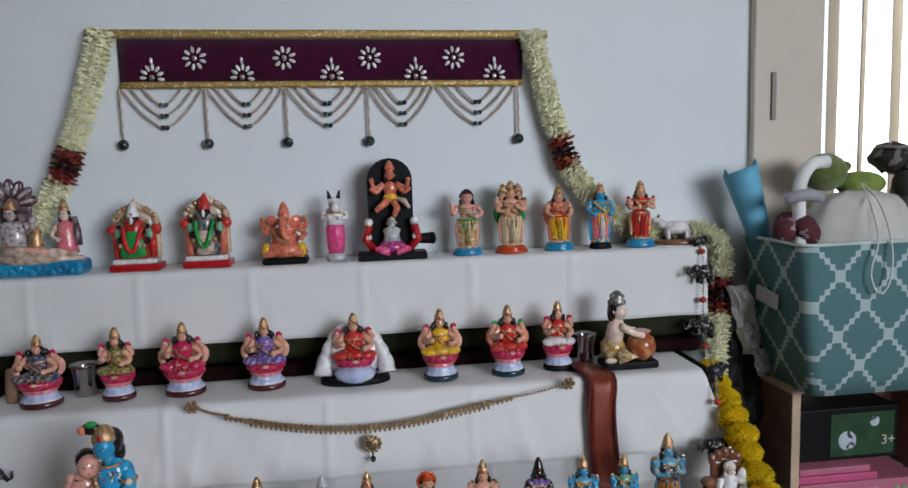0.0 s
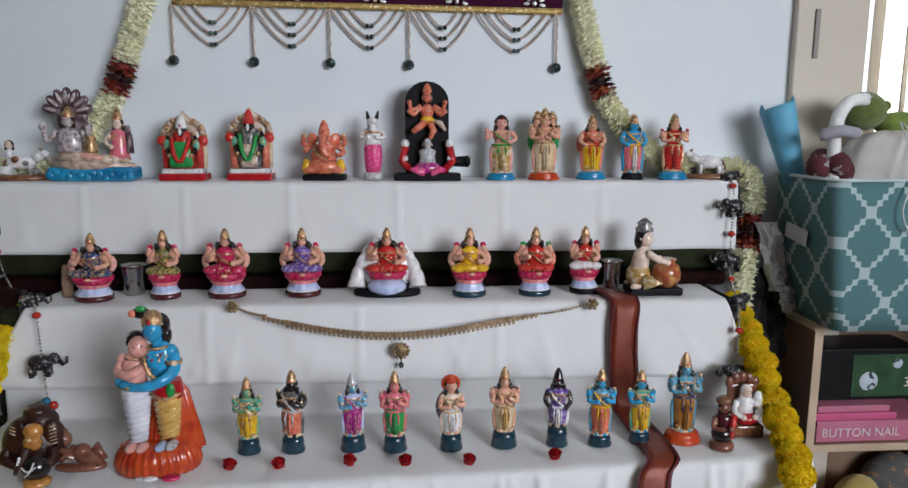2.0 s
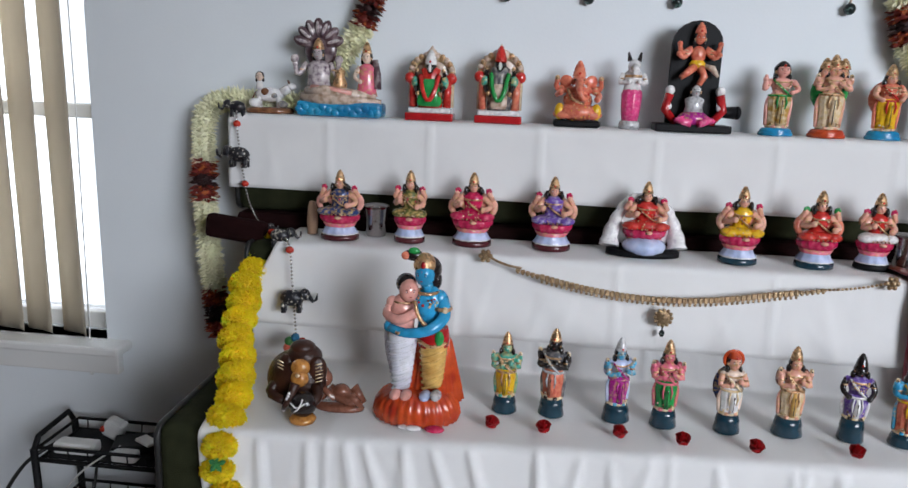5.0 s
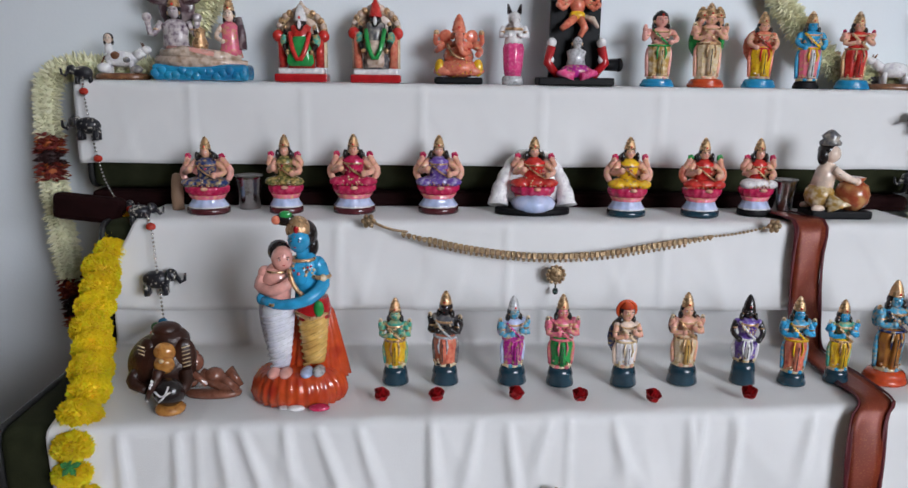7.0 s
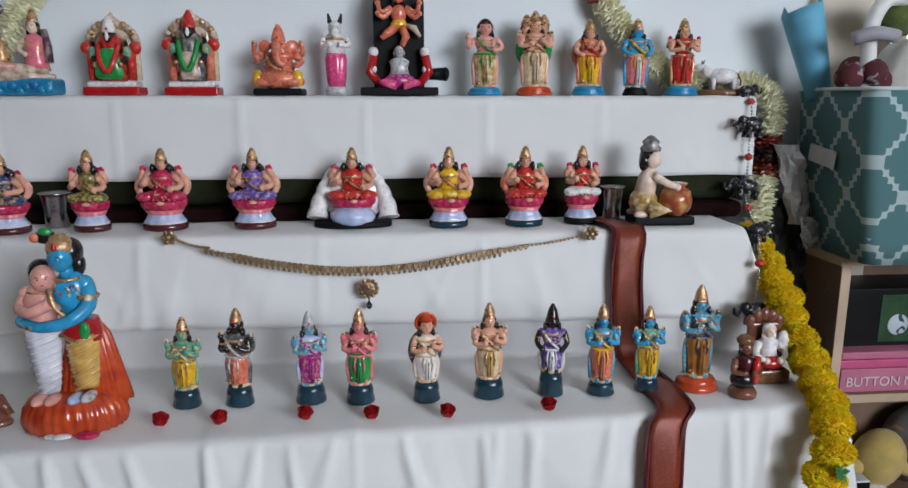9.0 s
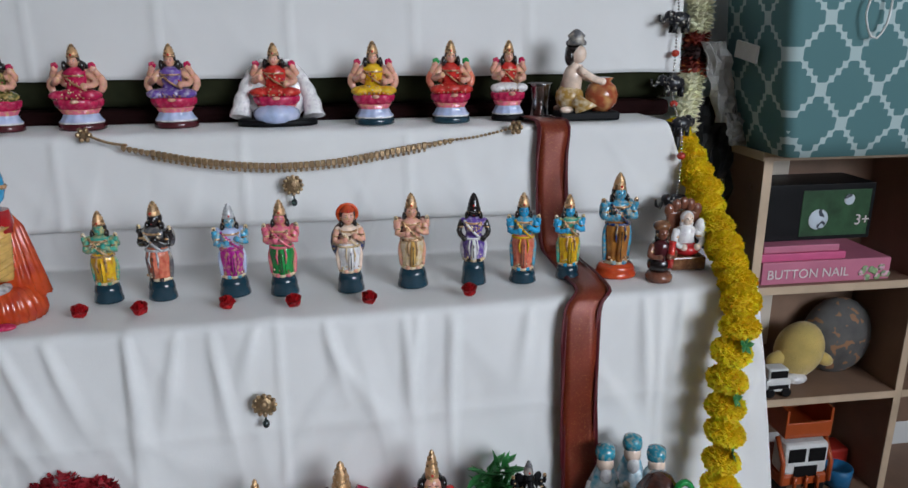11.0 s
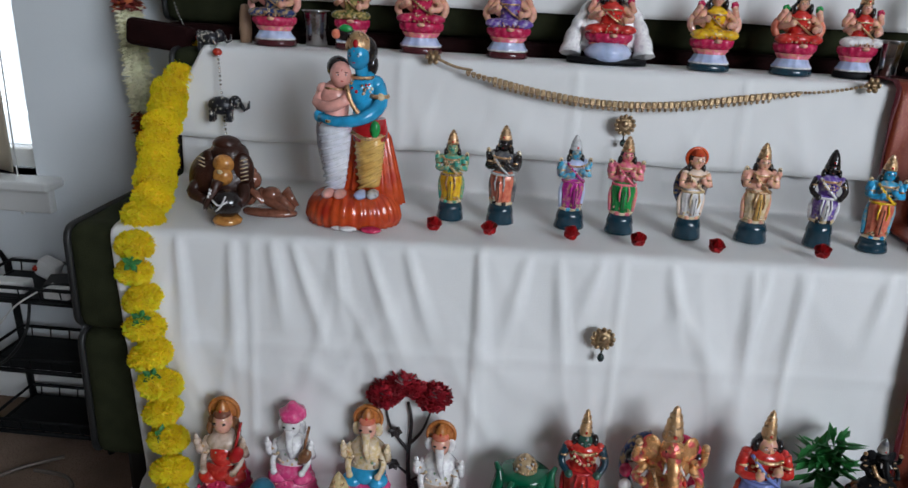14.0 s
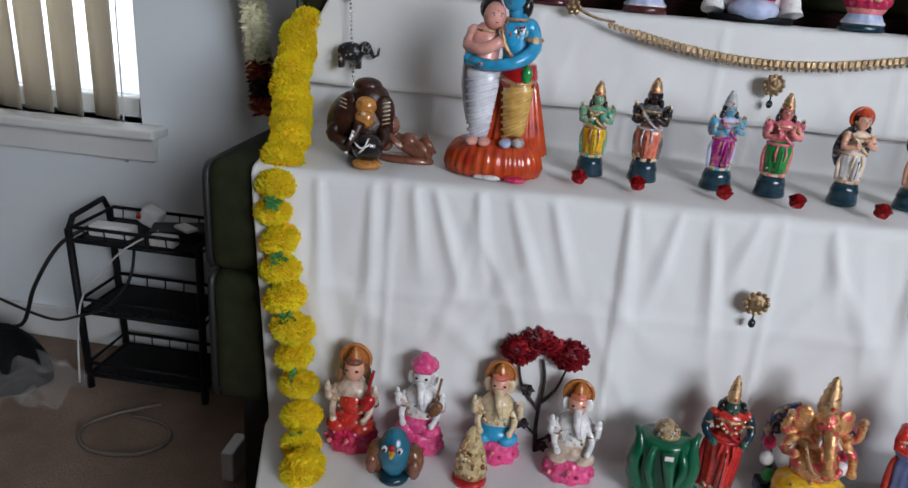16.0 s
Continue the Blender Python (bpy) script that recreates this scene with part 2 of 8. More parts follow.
def solid(name, bm, material, label, category="", group="", kind="", at=(0, 0, 0), rz=0.0):
    ob = new(name, mesh_of(name, bm, material))
    ob.matrix_world = pose(*at, 0, 0, rz)
    return tagged(ob, label, category, group, kind)


def box_ob(name, lo, hi, material, label="", category="", kind="", bev=0.0, parent=None):
    bm = bmesh.new()
    add_box(bm, [(a + b) / 2 for a, b in zip(lo, hi)], [b - a for a, b in zip(lo, hi)], 0, bev)
    ob = new(name, mesh_of(name, bm, material))
    if parent:
        ob.parent = parent
    return tagged(ob, label, category, kind=kind)


# ---- the room ----
box_ob("floor", (-3.2, -4.2, -0.1), (3.0, 0.2, 0.0), CARPET, "worn brown carpet floor", "floor", "structure")
box_ob("ceiling", (-3.2, -4.2, 2.5), (3.0, 0.2, 2.6), CEIL, "white painted ceiling", "ceiling", "structure")


def wall_with_holes(name, x0, x1, holes, y0, y1, label):
    """An upright wall along x with openings (xa, xb, za, zb), left to right."""
    bm = bmesh.new()
    x = x0
    for xa, xb, za, zb in holes:
        add_box(bm, ((x + xa) / 2, (y0 + y1) / 2, 1.25), (xa - x, y1 - y0, 2.5))
        add_box(bm, ((xa + xb) / 2, (y0 + y1) / 2, za / 2), (xb - xa, y1 - y0, za))
        add_box(bm, ((xa + xb) / 2, (y0 + y1) / 2, (zb + 2.5) / 2), (xb - xa, y1 - y0, 2.5 - zb))
        x = xb
    add_box(bm, ((x + x1) / 2, (y0 + y1) / 2, 1.25), (x1 - x, y1 - y0, 2.5))
    return solid(name, bm, WALL if y1 > 0 else DIM_WALL, label, "wall", kind="structure")


LW = (-2.6, -1.242, 0.61, 2.1)
RW = (1.2, 2.5, 0.6, 2.15)
wall_with_holes("wall_north", -3.2, 3.0, [LW, RW], 0.0, 0.16, "pale blue-white painted wall behind the steps")
# unseen walls that close the room, darkened to weaken the fill light
wall_with_holes("wall_south", -3.2, 3.0, [(1.2, 2.8, 1.35, 2.45)], -4.16, -4.0, "unseen darkened wall behind the viewer, with a wide high window")
box_ob("wall_west", (-3.3, -4.0, 0), (-3.2, 0, 2.5), DIM_WALL, "unseen side wall, coloured dark to cut bounced light", "wall", "structure")
box_ob("wall_east", (3.0, -4.0, 0), (3.1, 0, 2.5), DIM_WALL, "unseen side wall, coloured dark to cut bounced light", "wall", "structure")
bm = bmesh.new()
add_box(bm, (-0.1, -0.008, 0.045), (6.1, 0.016, 0.09), 0, 0.004)
solid("baseboard", bm, TRIM, "white painted baseboard along the wall", "baseboard", kind="structure")
# ---- windows ----


def window(name, hole, left_casing, label):
    xa, xb, za, zb = hole
    w = thing(name, label, "window", (0, 0, 0), kind="structure")
    for nm, lo, hi in (("window_frame", (xa, 0.07, za), (xa + 0.045, 0.13, zb)), ("window_frame", (xb - 0.045, 0.07, za), (xb, 0.13, zb)),
                       ("window_frame", (xa + 0.045, 0.07, zb - 0.045), (xb - 0.045, 0.13, zb)), ("window_frame", (xa + 0.045, 0.07, za), (xb - 0.045, 0.13, za + 0.045)),
                       ("window_frame", (xa + 0.045, 0.075, za + 0.55), (xb - 0.045, 0.125, za + 0.585))):
        box_ob(nm, lo, hi, TRIM, bev=0.004, parent=w)
    bm = bmesh.new()
    add_box(bm, ((xa + xb) / 2, 0.0, za - 0.012), (xb - xa + 0.13, 0.13, 0.024), 0, 0.006)
    add_box(bm, ((xa + xb) / 2, -0.0125, za - 0.055), (xb - xa + 0.08, 0.025, 0.062), 0, 0.003)
    part("window_sill", bm, TRIM, w)
    m, n, l, p = nodes_of("pane_glass_" + name)
    p.inputs["Transmission Weight"].default_value, p.inputs["Roughness"].default_value, p.inputs["IOR"].default_value = 1, 0.02, 1.1
    bm = bmesh.new()
    add_box(bm, ((xa + xb) / 2, 0.1, (za + zb) / 2), (xb - xa - 0.09, 0.004, zb - za - 0.09))
    pane = part("pane", bm, m, w)
    pane.visible_shadow = False
    return w


window("window_1", LW, 0, "white framed window behind vertical blinds")
window("window_2", RW, 0, "white framed window behind vertical blinds")


def blinds(x0, x1, z0, z1, label, turns, step=0.086):
    b = thing("vertical_blinds", label, "blinds", (x0, 0.02, z1))
    bm = bmesh.new()
    add_box(bm, ((x1 - x0) / 2, 0.0, 0.0), (x1 - x0, 0.045, 0.04), 0, 0.006)
    part("headrail", bm, TRIM, b)
    k, x = 0, 0.04
    while x < x1 - x0 - 0.05:
        a = radians(turns(k))
        bm = bmesh.new()
        rows = []
        sway = random.uniform(-0.01, 0.01)
        for j in range(7):
            f = j / 6
            row = []
            for i in range(5):
                u = (i / 4 - 0.5) * 0.088
                bow = 0.006 * (1 - (2 * i / 4 - 1) ** 2)
                row.append(bm.verts.new((x + sway * f + u * math.cos(a) - bow * math.sin(a), 0.0 + u * math.sin(a) + bow * math.cos(a), -0.02 - f * (z1 - z0 - 0.02))))
            rows.append(row)
        grid_faces(bm, rows)
        v = part("vane", bm, BLIND, b)
        sm = v.modifiers.new("thick", "SOLIDIFY")
        sm.thickness = 0.0012
        x += step
        k += 1
    bm = bmesh.new()
    add_tube(bm, [(x1 - x0 - 0.02, -0.035, 0), (x1 - x0 - 0.02, -0.036, -(z1 - z0) * 0.6), (x1 - x0 - 0.03, -0.036, -(z1 - z0) - 0.075)], 0.0018, 0, 6)
    add_ball(bm, (x1 - x0 - 0.03, -0.036, -(z1 - z0) - 0.08), 0.005)
    part("cord", bm, WHITEP, b)
    return b


blinds(-2.505, -1.25, 0.60, 2.08, "beige fabric vertical blinds hanging half open", lambda k: -4 - 1.0 * k - 5 * math.sin(k * 2.1))
blinds(1.21, 2.46, 0.62, 2.13, "cream vertical blinds hanging half open", lambda k: 40 + 8 * math.sin(k * 1.7))

# cream casing beside the second window, with a narrow slot plate
bm = bmesh.new()
add_box(bm, (1.108, -0.011, 1.3), (0.18, 0.022, 1.9), 0, 0.004)
solid("trim", bm, CREAM, "wide cream window casing", "trim", kind="structure")
bm = bmesh.new()
add_box(bm, (1.067, -0.025, 1.545), (0.012, 0.006, 0.115), 0, 0.002)
solid("slot_plate", bm, mat("slot_grey", (0.25, 0.22, 0.19), 0.5), "narrow grey-brown slot plate on the casing", "plate")

m, n, l, p = nodes_of("outside_bright")
p.inputs["Base Color"].default_value = (0.8, 0.85, 0.9, 1)
nz = n.new("ShaderNodeTexNoise")
nz.inputs["Scale"].default_value = 1.2
rp = n.new("ShaderNodeValToRGB")
rp.color_ramp.elements[0].color, rp.color_ramp.elements[1].color = (0.75, 0.86, 0.9, 1), (1, 1, 1, 1)
l.new(nz.outputs["Fac"], rp.inputs["Fac"])
l.new(rp.outputs["Color"], p.inputs["Emission Color"])
p.inputs["Emission Strength"].default_value = 1.6
box_ob("backdrop", (-6, 2.5, -1), (6, 2.52, 4), m, "bright hazy daylight outdoors", "backdrop", "structure")

# ---- the stepped support ----
sofa = thing("sofa", "green woven sofa with black piping under white cloths", "sofa")


def cushion(name, lo, hi, bulge=0.012):
    bm = bmesh.new()
    c = [(a + b) / 2 for a, b in zip(lo, hi)]
    s = [b - a for a, b in zip(lo, hi)]
    add_box(bm, c, s, 0, 0.025, None, 3)
    for v in bm.verts:
        if v.co.y < -0.4:
            v.co.y += 0.05 * v.co.x
    ob = part(name, bm, GREEN, sofa)
    for f in ob.data.polygons:
        f.use_smooth = True
    x0, x1 = lo[0] + 0.004, hi[0] - 0.004
    for x in (x0, x1):
        bm = bmesh.new()
        ring = []
        y0, y1, z0, z1, r = lo[1] + 0.006, hi[1] - 0.006, lo[2] + 0.006, hi[2] - 0.006, 0.02
        for cy, cz, a0 in ((y1 - r, z1 - r, 0), (y0 + r, z1 - r, 90), (y0 + r, z0 + r, 180), (y1 - r, z0 + r, 270)):
            for k in range(4):
                a = radians(a0 + 30 * k)
                yy = cy + r * math.cos(a)
                ring.append((x, yy + (0.05 * x if yy < -0.4 else 0.0), cz + r * math.sin(a)))
        ring.append(ring[0])
        add_tube(bm, ring, 0.006, 0, 6, False)
        part("piping", bm, PIPING, ob)
    return ob


cushion("seat_cushion", (-0.79, -0.565, 0.535), (0.82, -0.03, 0.712))
cushion("seat_cushion", (-0.79, -0.565, 0.30), (0.82, -0.03, 0.535))
cushion("back_cushion", (-0.765, -0.268, 0.712), (0.80, -0.02, 0.95))
cushion("headrest", (-0.845, -0.112, 0.985), (0.845, -0.008, 1.192))
bm = bmesh.new()
add_box(bm, (0.015, -0.30, 0.15), (1.56, 0.5, 0.3), 0, 0.01)
part("base", bm, mat("sofa_base", (0.015, 0.013, 0.012), 0.7), sofa)
bm = bmesh.new()
add_box(bm, (0.0, -0.07, 0.968), (1.68, 0.11, 0.034), 0, 0.012)
solid("folded_blanket", bm, MAROON_FABRIC, "dark red folded blanket tucked between the sofa cushions", "blanket")
bm = bmesh.new()
add_box(bm, (0.06, -0.80, 0.145), (1.30, 0.38, 0.29), 0, 0.006)
solid("low_bench", bm, PLY_SHADED, "low wooden bench under the front cloth", "bench")
# brown cloth corner showing at the end of the middle step
bm = bmesh.new()
add_box(bm, (-0.80, -0.215, 0.965), (0.13, 0.03, 0.05), 0, 0.01, Matrix.Rotation(radians(6), 3, "Y"))
solid("folded_cloth", bm, MAROON_FABRIC, "dark red-brown folded cloth at the end of a step", "cloth")


def ripple(x, z, amp, seed):
    a = noise.noise((x * 7 + seed, z * 1.4, seed)) + 0.35 * noise.noise((x * 19, z * 2 + seed, 1.7))
    b = 1 - abs(noise.noise((x * 4.5 + 0.6 * z + seed * 3, z * 0.9, 4.1))) * 3.2
    c = 1 - abs(noise.noise((x * 7 - 2.6 * z + seed, z * 2.0 + 0.5 * x, 8.3))) * 9
    e = 1 - abs(noise.noise((x * 6 + 3.4 * z + seed, z * 1.4 - 0.8 * x, 2.9))) * 10
    return amp * (0.22 * a + 0.55 * max(0, b) ** 1.5 + 0.30 * max(0, c) + 0.30 * max(0, e))


# gathers below the front edge: (x at the edge, sideways run, length)
PLEATS = ((-0.61, 0.05, 0.30), (-0.53, 0.02, 0.34), (-0.47, 0.14, 0.20), (-0.44, 0.32, 0.24), (-0.375, 0.10, 0.16), (-0.33, 0.36, 0.26), (-0.27, 0.30, 0.20), (-0.16, 0.06, 0.33),
          (-0.09, -0.20, 0.22), (-0.045, 0.12, 0.30), (0.02, -0.30, 0.15), (0.12, 0.22, 0.17), (0.24, 0.05, 0.32), (0.262, -0.12, 0.20), (0.32, -0.08, 0.26), (0.44, -0.16, 0.18), (0.63, 0.06, 0.30), (0.70, -0.10, 0.24))


def pleat(x, z):
    tot = 0.0
    for x0, run, length in PLEATS:
        t = (0.712 - z) / (0.85 * length)
        if 0 < t < 1:
            u = (x - x0 - run * (0.712 - z)) / (0.011 + 0.016 * t)
            if abs(u) < 1:
                tot += 0.0085 * math.sin(math.pi * t ** 0.55) * (1 - abs(u)) ** 1.3
    return tot


def crease(v, at, w=0.009):
    return math.exp(-(((v - at) / w) ** 2))


def cloth(name, label, profile, left, right, amp, folds, levels, seed, nx=220, step=0.009):
    """A sheet laid over the steps. profile: (y, z) from back to front; left and right: ends of the sheet as functions of z and y."""
    pts = []
    for (ya, za), (yb, zb) in zip(profile, profile[1:]):
        n = max(1, int(math.hypot(yb - ya, zb - za) / step))
        for i in range(n):
            pts.append((ya + (yb - ya) * i / n, za + (zb - za) * i / n, abs(zb - za) > abs(yb - ya)))
    pts.append((*profile[-1], pts[-1][2]))
    # rounded knees
    for _ in range(2):
        pts = [pts[0]] + [((a[0] + 2 * b[0] + c[0]) / 4, (a[1] + 2 * b[1] + c[1]) / 4, b[2]) for a, b, c in zip(pts, pts[1:], pts[2:])] + [pts[-1]]
    bm = bmesh.new()
    rows = []
    tops = [z for _, z in profile]
    for k, (y, z, hangs) in enumerate(pts):
        row = []
        for i in range(nx + 1):
            f = i / nx
            x = left(y, z) + (right(y, z) - left(y, z)) * f
            dy = dz = 0.0
            if hangs:
                drop = min(1.0, 0.15 + 6 * min(abs(z - t) for t in tops[:-1]))
                dy = -abs(ripple(x, z, amp, seed)) * drop
                if y < -0.5 and z > 0.31:
                    dy -= pleat(x, z)
                dy -= sum(0.0035 * crease(x, c, 0.006) for c in folds) + sum(0.0035 * crease(z, c, 0.006) for c in levels)
                if k == len(pts) - 1 or k == len(pts) - 2:
                    dz = 0.004 * noise.noise((x * 6, seed, 0))
            else:
                dz = 0.0025 * abs(noise.noise((x * 11, y * 9, seed))) + sum(0.001 * crease(x, c) for c in folds)
            slant = 0.05 * x * min(1.0, max(0.0, (-0.3 - y) / 0.2))
            row.append(bm.verts.new((x, y + dy + slant, z + dz)))
        rows.append(row)
    grid_faces(bm, rows)
    ob = solid(name, bm, CLOTH, label, "cloth")
    sm = ob.modifiers.new("thick", "SOLIDIFY")
    sm.thickness, sm.offset = 0.0015, 1
    return ob


cloth("tablecloth", "white cotton cloth with ironed folds over the top step", [(-0.006, 1.198), (-0.12, 1.198), (-0.126, 1.04)],
      lambda y, z: -0.852, lambda y, z: 0.852, 0.005, (-0.63, -0.41, -0.18, 0.06, 0.30, 0.53), (), 2.0)
cloth("tablecloth", "white cotton cloth draped over the middle step", [(-0.13, 0.956), (-0.285, 0.956), (-0.30, 0.795)],
      lambda y, z: -0.69 - 0.52 * (0.957 - z), lambda y, z: 0.765 + 0.36 * (0.957 - z), 0.009, (-0.33, -0.02, 0.27), (), 5.0)
cloth("tablecloth", "long white wrinkled cloth falling over the lower steps", [(-0.272, 0.83), (-0.278, 0.716), (-0.572, 0.714), (-0.60, 0.304), (-1.02, 0.300), (-1.03, 0.004)],
      lambda y, z: -0.745 + 0.035 * min(1.0, max(0.0, -0.36 - y) / 0.2) + 0.08 * max(0.0, 0.7 - z) + 0.3 * max(0.0, -0.62 - y), lambda y, z: 0.835 + 0.15 * max(0.0, 0.7 - z) - min(0.165, 0.8 * max(0.0, -0.61 - y)), 0.013, (-0.5, -0.16, 0.05, 0.31, 0.66), (0.545,), 9.0, 340)

# ---- hanging over the wall ----
ROD_Z0, ROD_Z1 = 1.72, 1.709
toran = thing("door_hanging", "maroon velvet door hanging with gold trim, mirror flowers and bead swags", "wall hanging", (0, 0, 1.719))


def sag(x):
    return (ROD_Z1 - ROD_Z0) * x / 1.02


def strip(x0, x1, z0, z1, y, thick, material, name, n=40, wave=0.0):
    bm = bmesh.new()
    rows = []
    for zz in (z0, (z0 + z1) / 2, z1):
        rows.append([bm.verts.new((x, y - wave * (1 + noise.noise((x * 5, zz * 3, 2))), zz + sag(x))) for x in [x0 + (x1 - x0) * i / n for i in range(n + 1)]])
    grid_faces(bm, rows)
    ob = part(name, bm, material, toran)
    sm = ob.modifiers.new("thick", "SOLIDIFY")
    sm.thickness = thick
    return ob


strip(-0.446, 0.450, -0.122, -0.026, -0.008, 0.003, VELVET, "band", wave=0.002)
strip(-0.51, 0.51, -0.024, -0.006, -0.012, 0.004, GOLDTRIM, "upper_trim", wave=0.002)
strip(-0.446, 0.450, -0.132, -0.118, -0.012, 0.004, GOLDTRIM, "lower_trim", wave=0.002)


def motif(cx, cz, half):
    bm = bmesh.new()
    n = 9 if not half else 7
    for k in range(n):
        a = (2 * math.pi * k / 9 + 0.35) if not half else math.pi * (k - 0.35) / 5.6
        r = 0.019
        add_ball(bm, (cx + r * math.cos(a), -0.0165, cz + r * math.sin(a) * (1.15 if half else 1)), (0.0042, 0.003, 0.0078), 0, 8, 6, Matrix.Rotation(math.pi / 2 - a, 3, "Y"))
    if half:
        add_ball(bm, (cx, -0.0165, cz + 0.036), (0.004, 0.003, 0.0075), 0, 8, 6)
    part("flower_motif", bm, SEQUIN, toran)
    bm = bmesh.new()
    add_ball(bm, (cx, -0.0165, cz), (0.0065, 0.0035, 0.0065), 0, 10, 6)
    part("mirror", bm, SILVER, toran)


for x in (-0.285, -0.092, 0.097, 0.288):
    motif(x, -0.068 + sag(x), False)
for x in (-0.377, -0.185, 0.011, 0.200, 0.382):
    motif(x, -0.109 + sag(x), True)

HANGS = (-0.449, -0.268, -0.094, 0.089, 0.245, 0.437)
for k, x in enumerate(HANGS):
    if k == 4:
        continue
    bm = bmesh.new()
    for j in range(26):
        add_ball(bm, (x - 0.001 * math.sin(j), -0.012, -0.134 - 0.0043 * j + sag(x)), 0.0031, 0, 6, 4)
    part("bead_string", bm, PEARL, toran)
    bm = bmesh.new()
    add_ball(bm, (x, -0.014, -0.254 + sag(x)), (0.012, 0.011, 0.012), 0, 12, 8)
    part("glass_bead", bm, BEAD, toran)
for xa, xb in zip(HANGS, HANGS[1:]):
    mid, half = (xa + xb) / 2, (xb - xa) / 2
    for w, d in ((0.94, 0.083), (0.72, 0.058), (0.44, 0.034)):
        bm = bmesh.new()
        n = int(60 * w)
        for j in range(n + 1):
            u = 2 * j / n - 1
            add_ball(bm, (mid + u * half * w, -0.012, -0.134 - d * (1 - abs(u) ** 1.6) + sag(mid)), 0.0031, 0, 6, 4)
        part("bead_swag", bm, PEARL, toran)
        bm = bmesh.new()
        for q in (-0.005, 0.005):
            add_ball(bm, (mid + q, -0.013, -0.134 - d + sag(mid)), 0.0055, 0, 8, 6)
        part("dark_bead", bm, BEAD, toran)

# ---- garlands ----


def petal_mesh(bm, p, d, side, length, width, mi=0):
    """One folded petal from p along d."""
    up = d.cross(side).normalized()
    v0 = bm.verts.new(p - d * 0.2 * length)
    v1 = bm.verts.new(p + d * length * 0.55 + side * width)
    v2 = bm.verts.new(p + d * length + up * width * 0.25)
    v3 = bm.verts.new(p + d * length * 0.55 - side * width)
    v4 = bm.verts.new(p + d * length * 0.5 + up * width * 0.55)
    for t in ((v0, v1, v4), (v1, v2, v4), (v2, v3, v4), (v3, v0, v4)):
        f = bm.faces.new(t)
        f.material_index = mi


def flower_tube(owner, name, pts, radius, material, length=0.022, width=0.0058, pitch=0.0065, label=""):
    """Petals threaded in rings along a line, like the strung flowers of a garland."""
    bm = bmesh.new()
    fine = spline(pts, 80)
    span = sum((q - p).length for p, q in zip(fine, fine[1:]))
    n = max(3, int(span / pitch))
    line = spline(pts, n)
    add_tube(bm, line, radius * 0.5, 0, 8)
    for k, p in enumerate(line):
        d = (line[min(k + 1, n - 1)] - line[max(k - 1, 0)]).normalized()
        ref = Vector((0, 0, 1)) if abs(d.z) < 0.9 else Vector((1, 0, 0))
        a = d.cross(ref).normalized()
        b = d.cross(a)
        swell = random.uniform(0.86, 1.12)
        for i in range(15):
            t = 2 * math.pi * (i + random.uniform(-0.35, 0.35)) / 15 + k * 0.9
            out = a * math.cos(t) + b * math.sin(t)
            way = (out + d * random.uniform(-0.28, 0.28)).normalized()
            side = d.cross(out).normalized() if i % 2 else (d.cross(out) + d * 0.8).normalized()
            petal_mesh(bm, p + out * radius * 0.35, way, side, length * swell * random.uniform(0.8, 1.1), width * random.uniform(0.8, 1.3))
    return part(name, bm, material, owner, label, "stuff")


def band_flowers(owner, pts, radius):
    q = spline(pts, 7)
    flower_tube(owner, "red_petals", [q[0], q[1], q[2]], radius * 1.05, REDBAND, 0.023, 0.006)
    flower_tube(owner, "dark_petals", [q[2], q[3], q[4]], radius, mat("black_red_petals", (0.03, 0.006, 0.006), 0.7, 0, 0.3, 60), 0.022, 0.006)
    flower_tube(owner, "red_petals", [q[4], q[5], q[6]], radius * 1.05, REDBAND, 0.023, 0.006)


def white_garland(label, spans, bands, r=0.030):
    g = thing("garland", label, "garland", group="white garlands")
    for s in spans:
        flower_tube(g, "white_petals", s, r, JASMINE)
    for s in bands:
        band_flowers(g, s, r)
    return g


white_garland("cream jasmine garland with dark red bands hung from the rod",
              [[(-0.470, -0.03, 1.712), (-0.503, -0.032, 1.60), (-0.552, -0.034, 1.462)], [(-0.576, -0.036, 1.395), (-0.64, -0.04, 1.30), (-0.70, -0.035, 1.225), (-0.80, -0.03, 1.22), (-0.90, -0.04, 1.222), (-0.930, -0.065, 1.18), (-0.926, -0.085, 1.085)],
               [(-0.922, -0.1, 1.005), (-0.916, -0.1, 0.90), (-0.905, -0.105, 0.795)]],
              [[(-0.552, -0.034, 1.462), (-0.564, -0.035, 1.43), (-0.576, -0.036, 1.395)], [(-0.926, -0.085, 1.085), (-0.924, -0.095, 1.045), (-0.922, -0.1, 1.005)], [(-0.905, -0.105, 0.795), (-0.898, -0.11, 0.75), (-0.89, -0.115, 0.69)]])
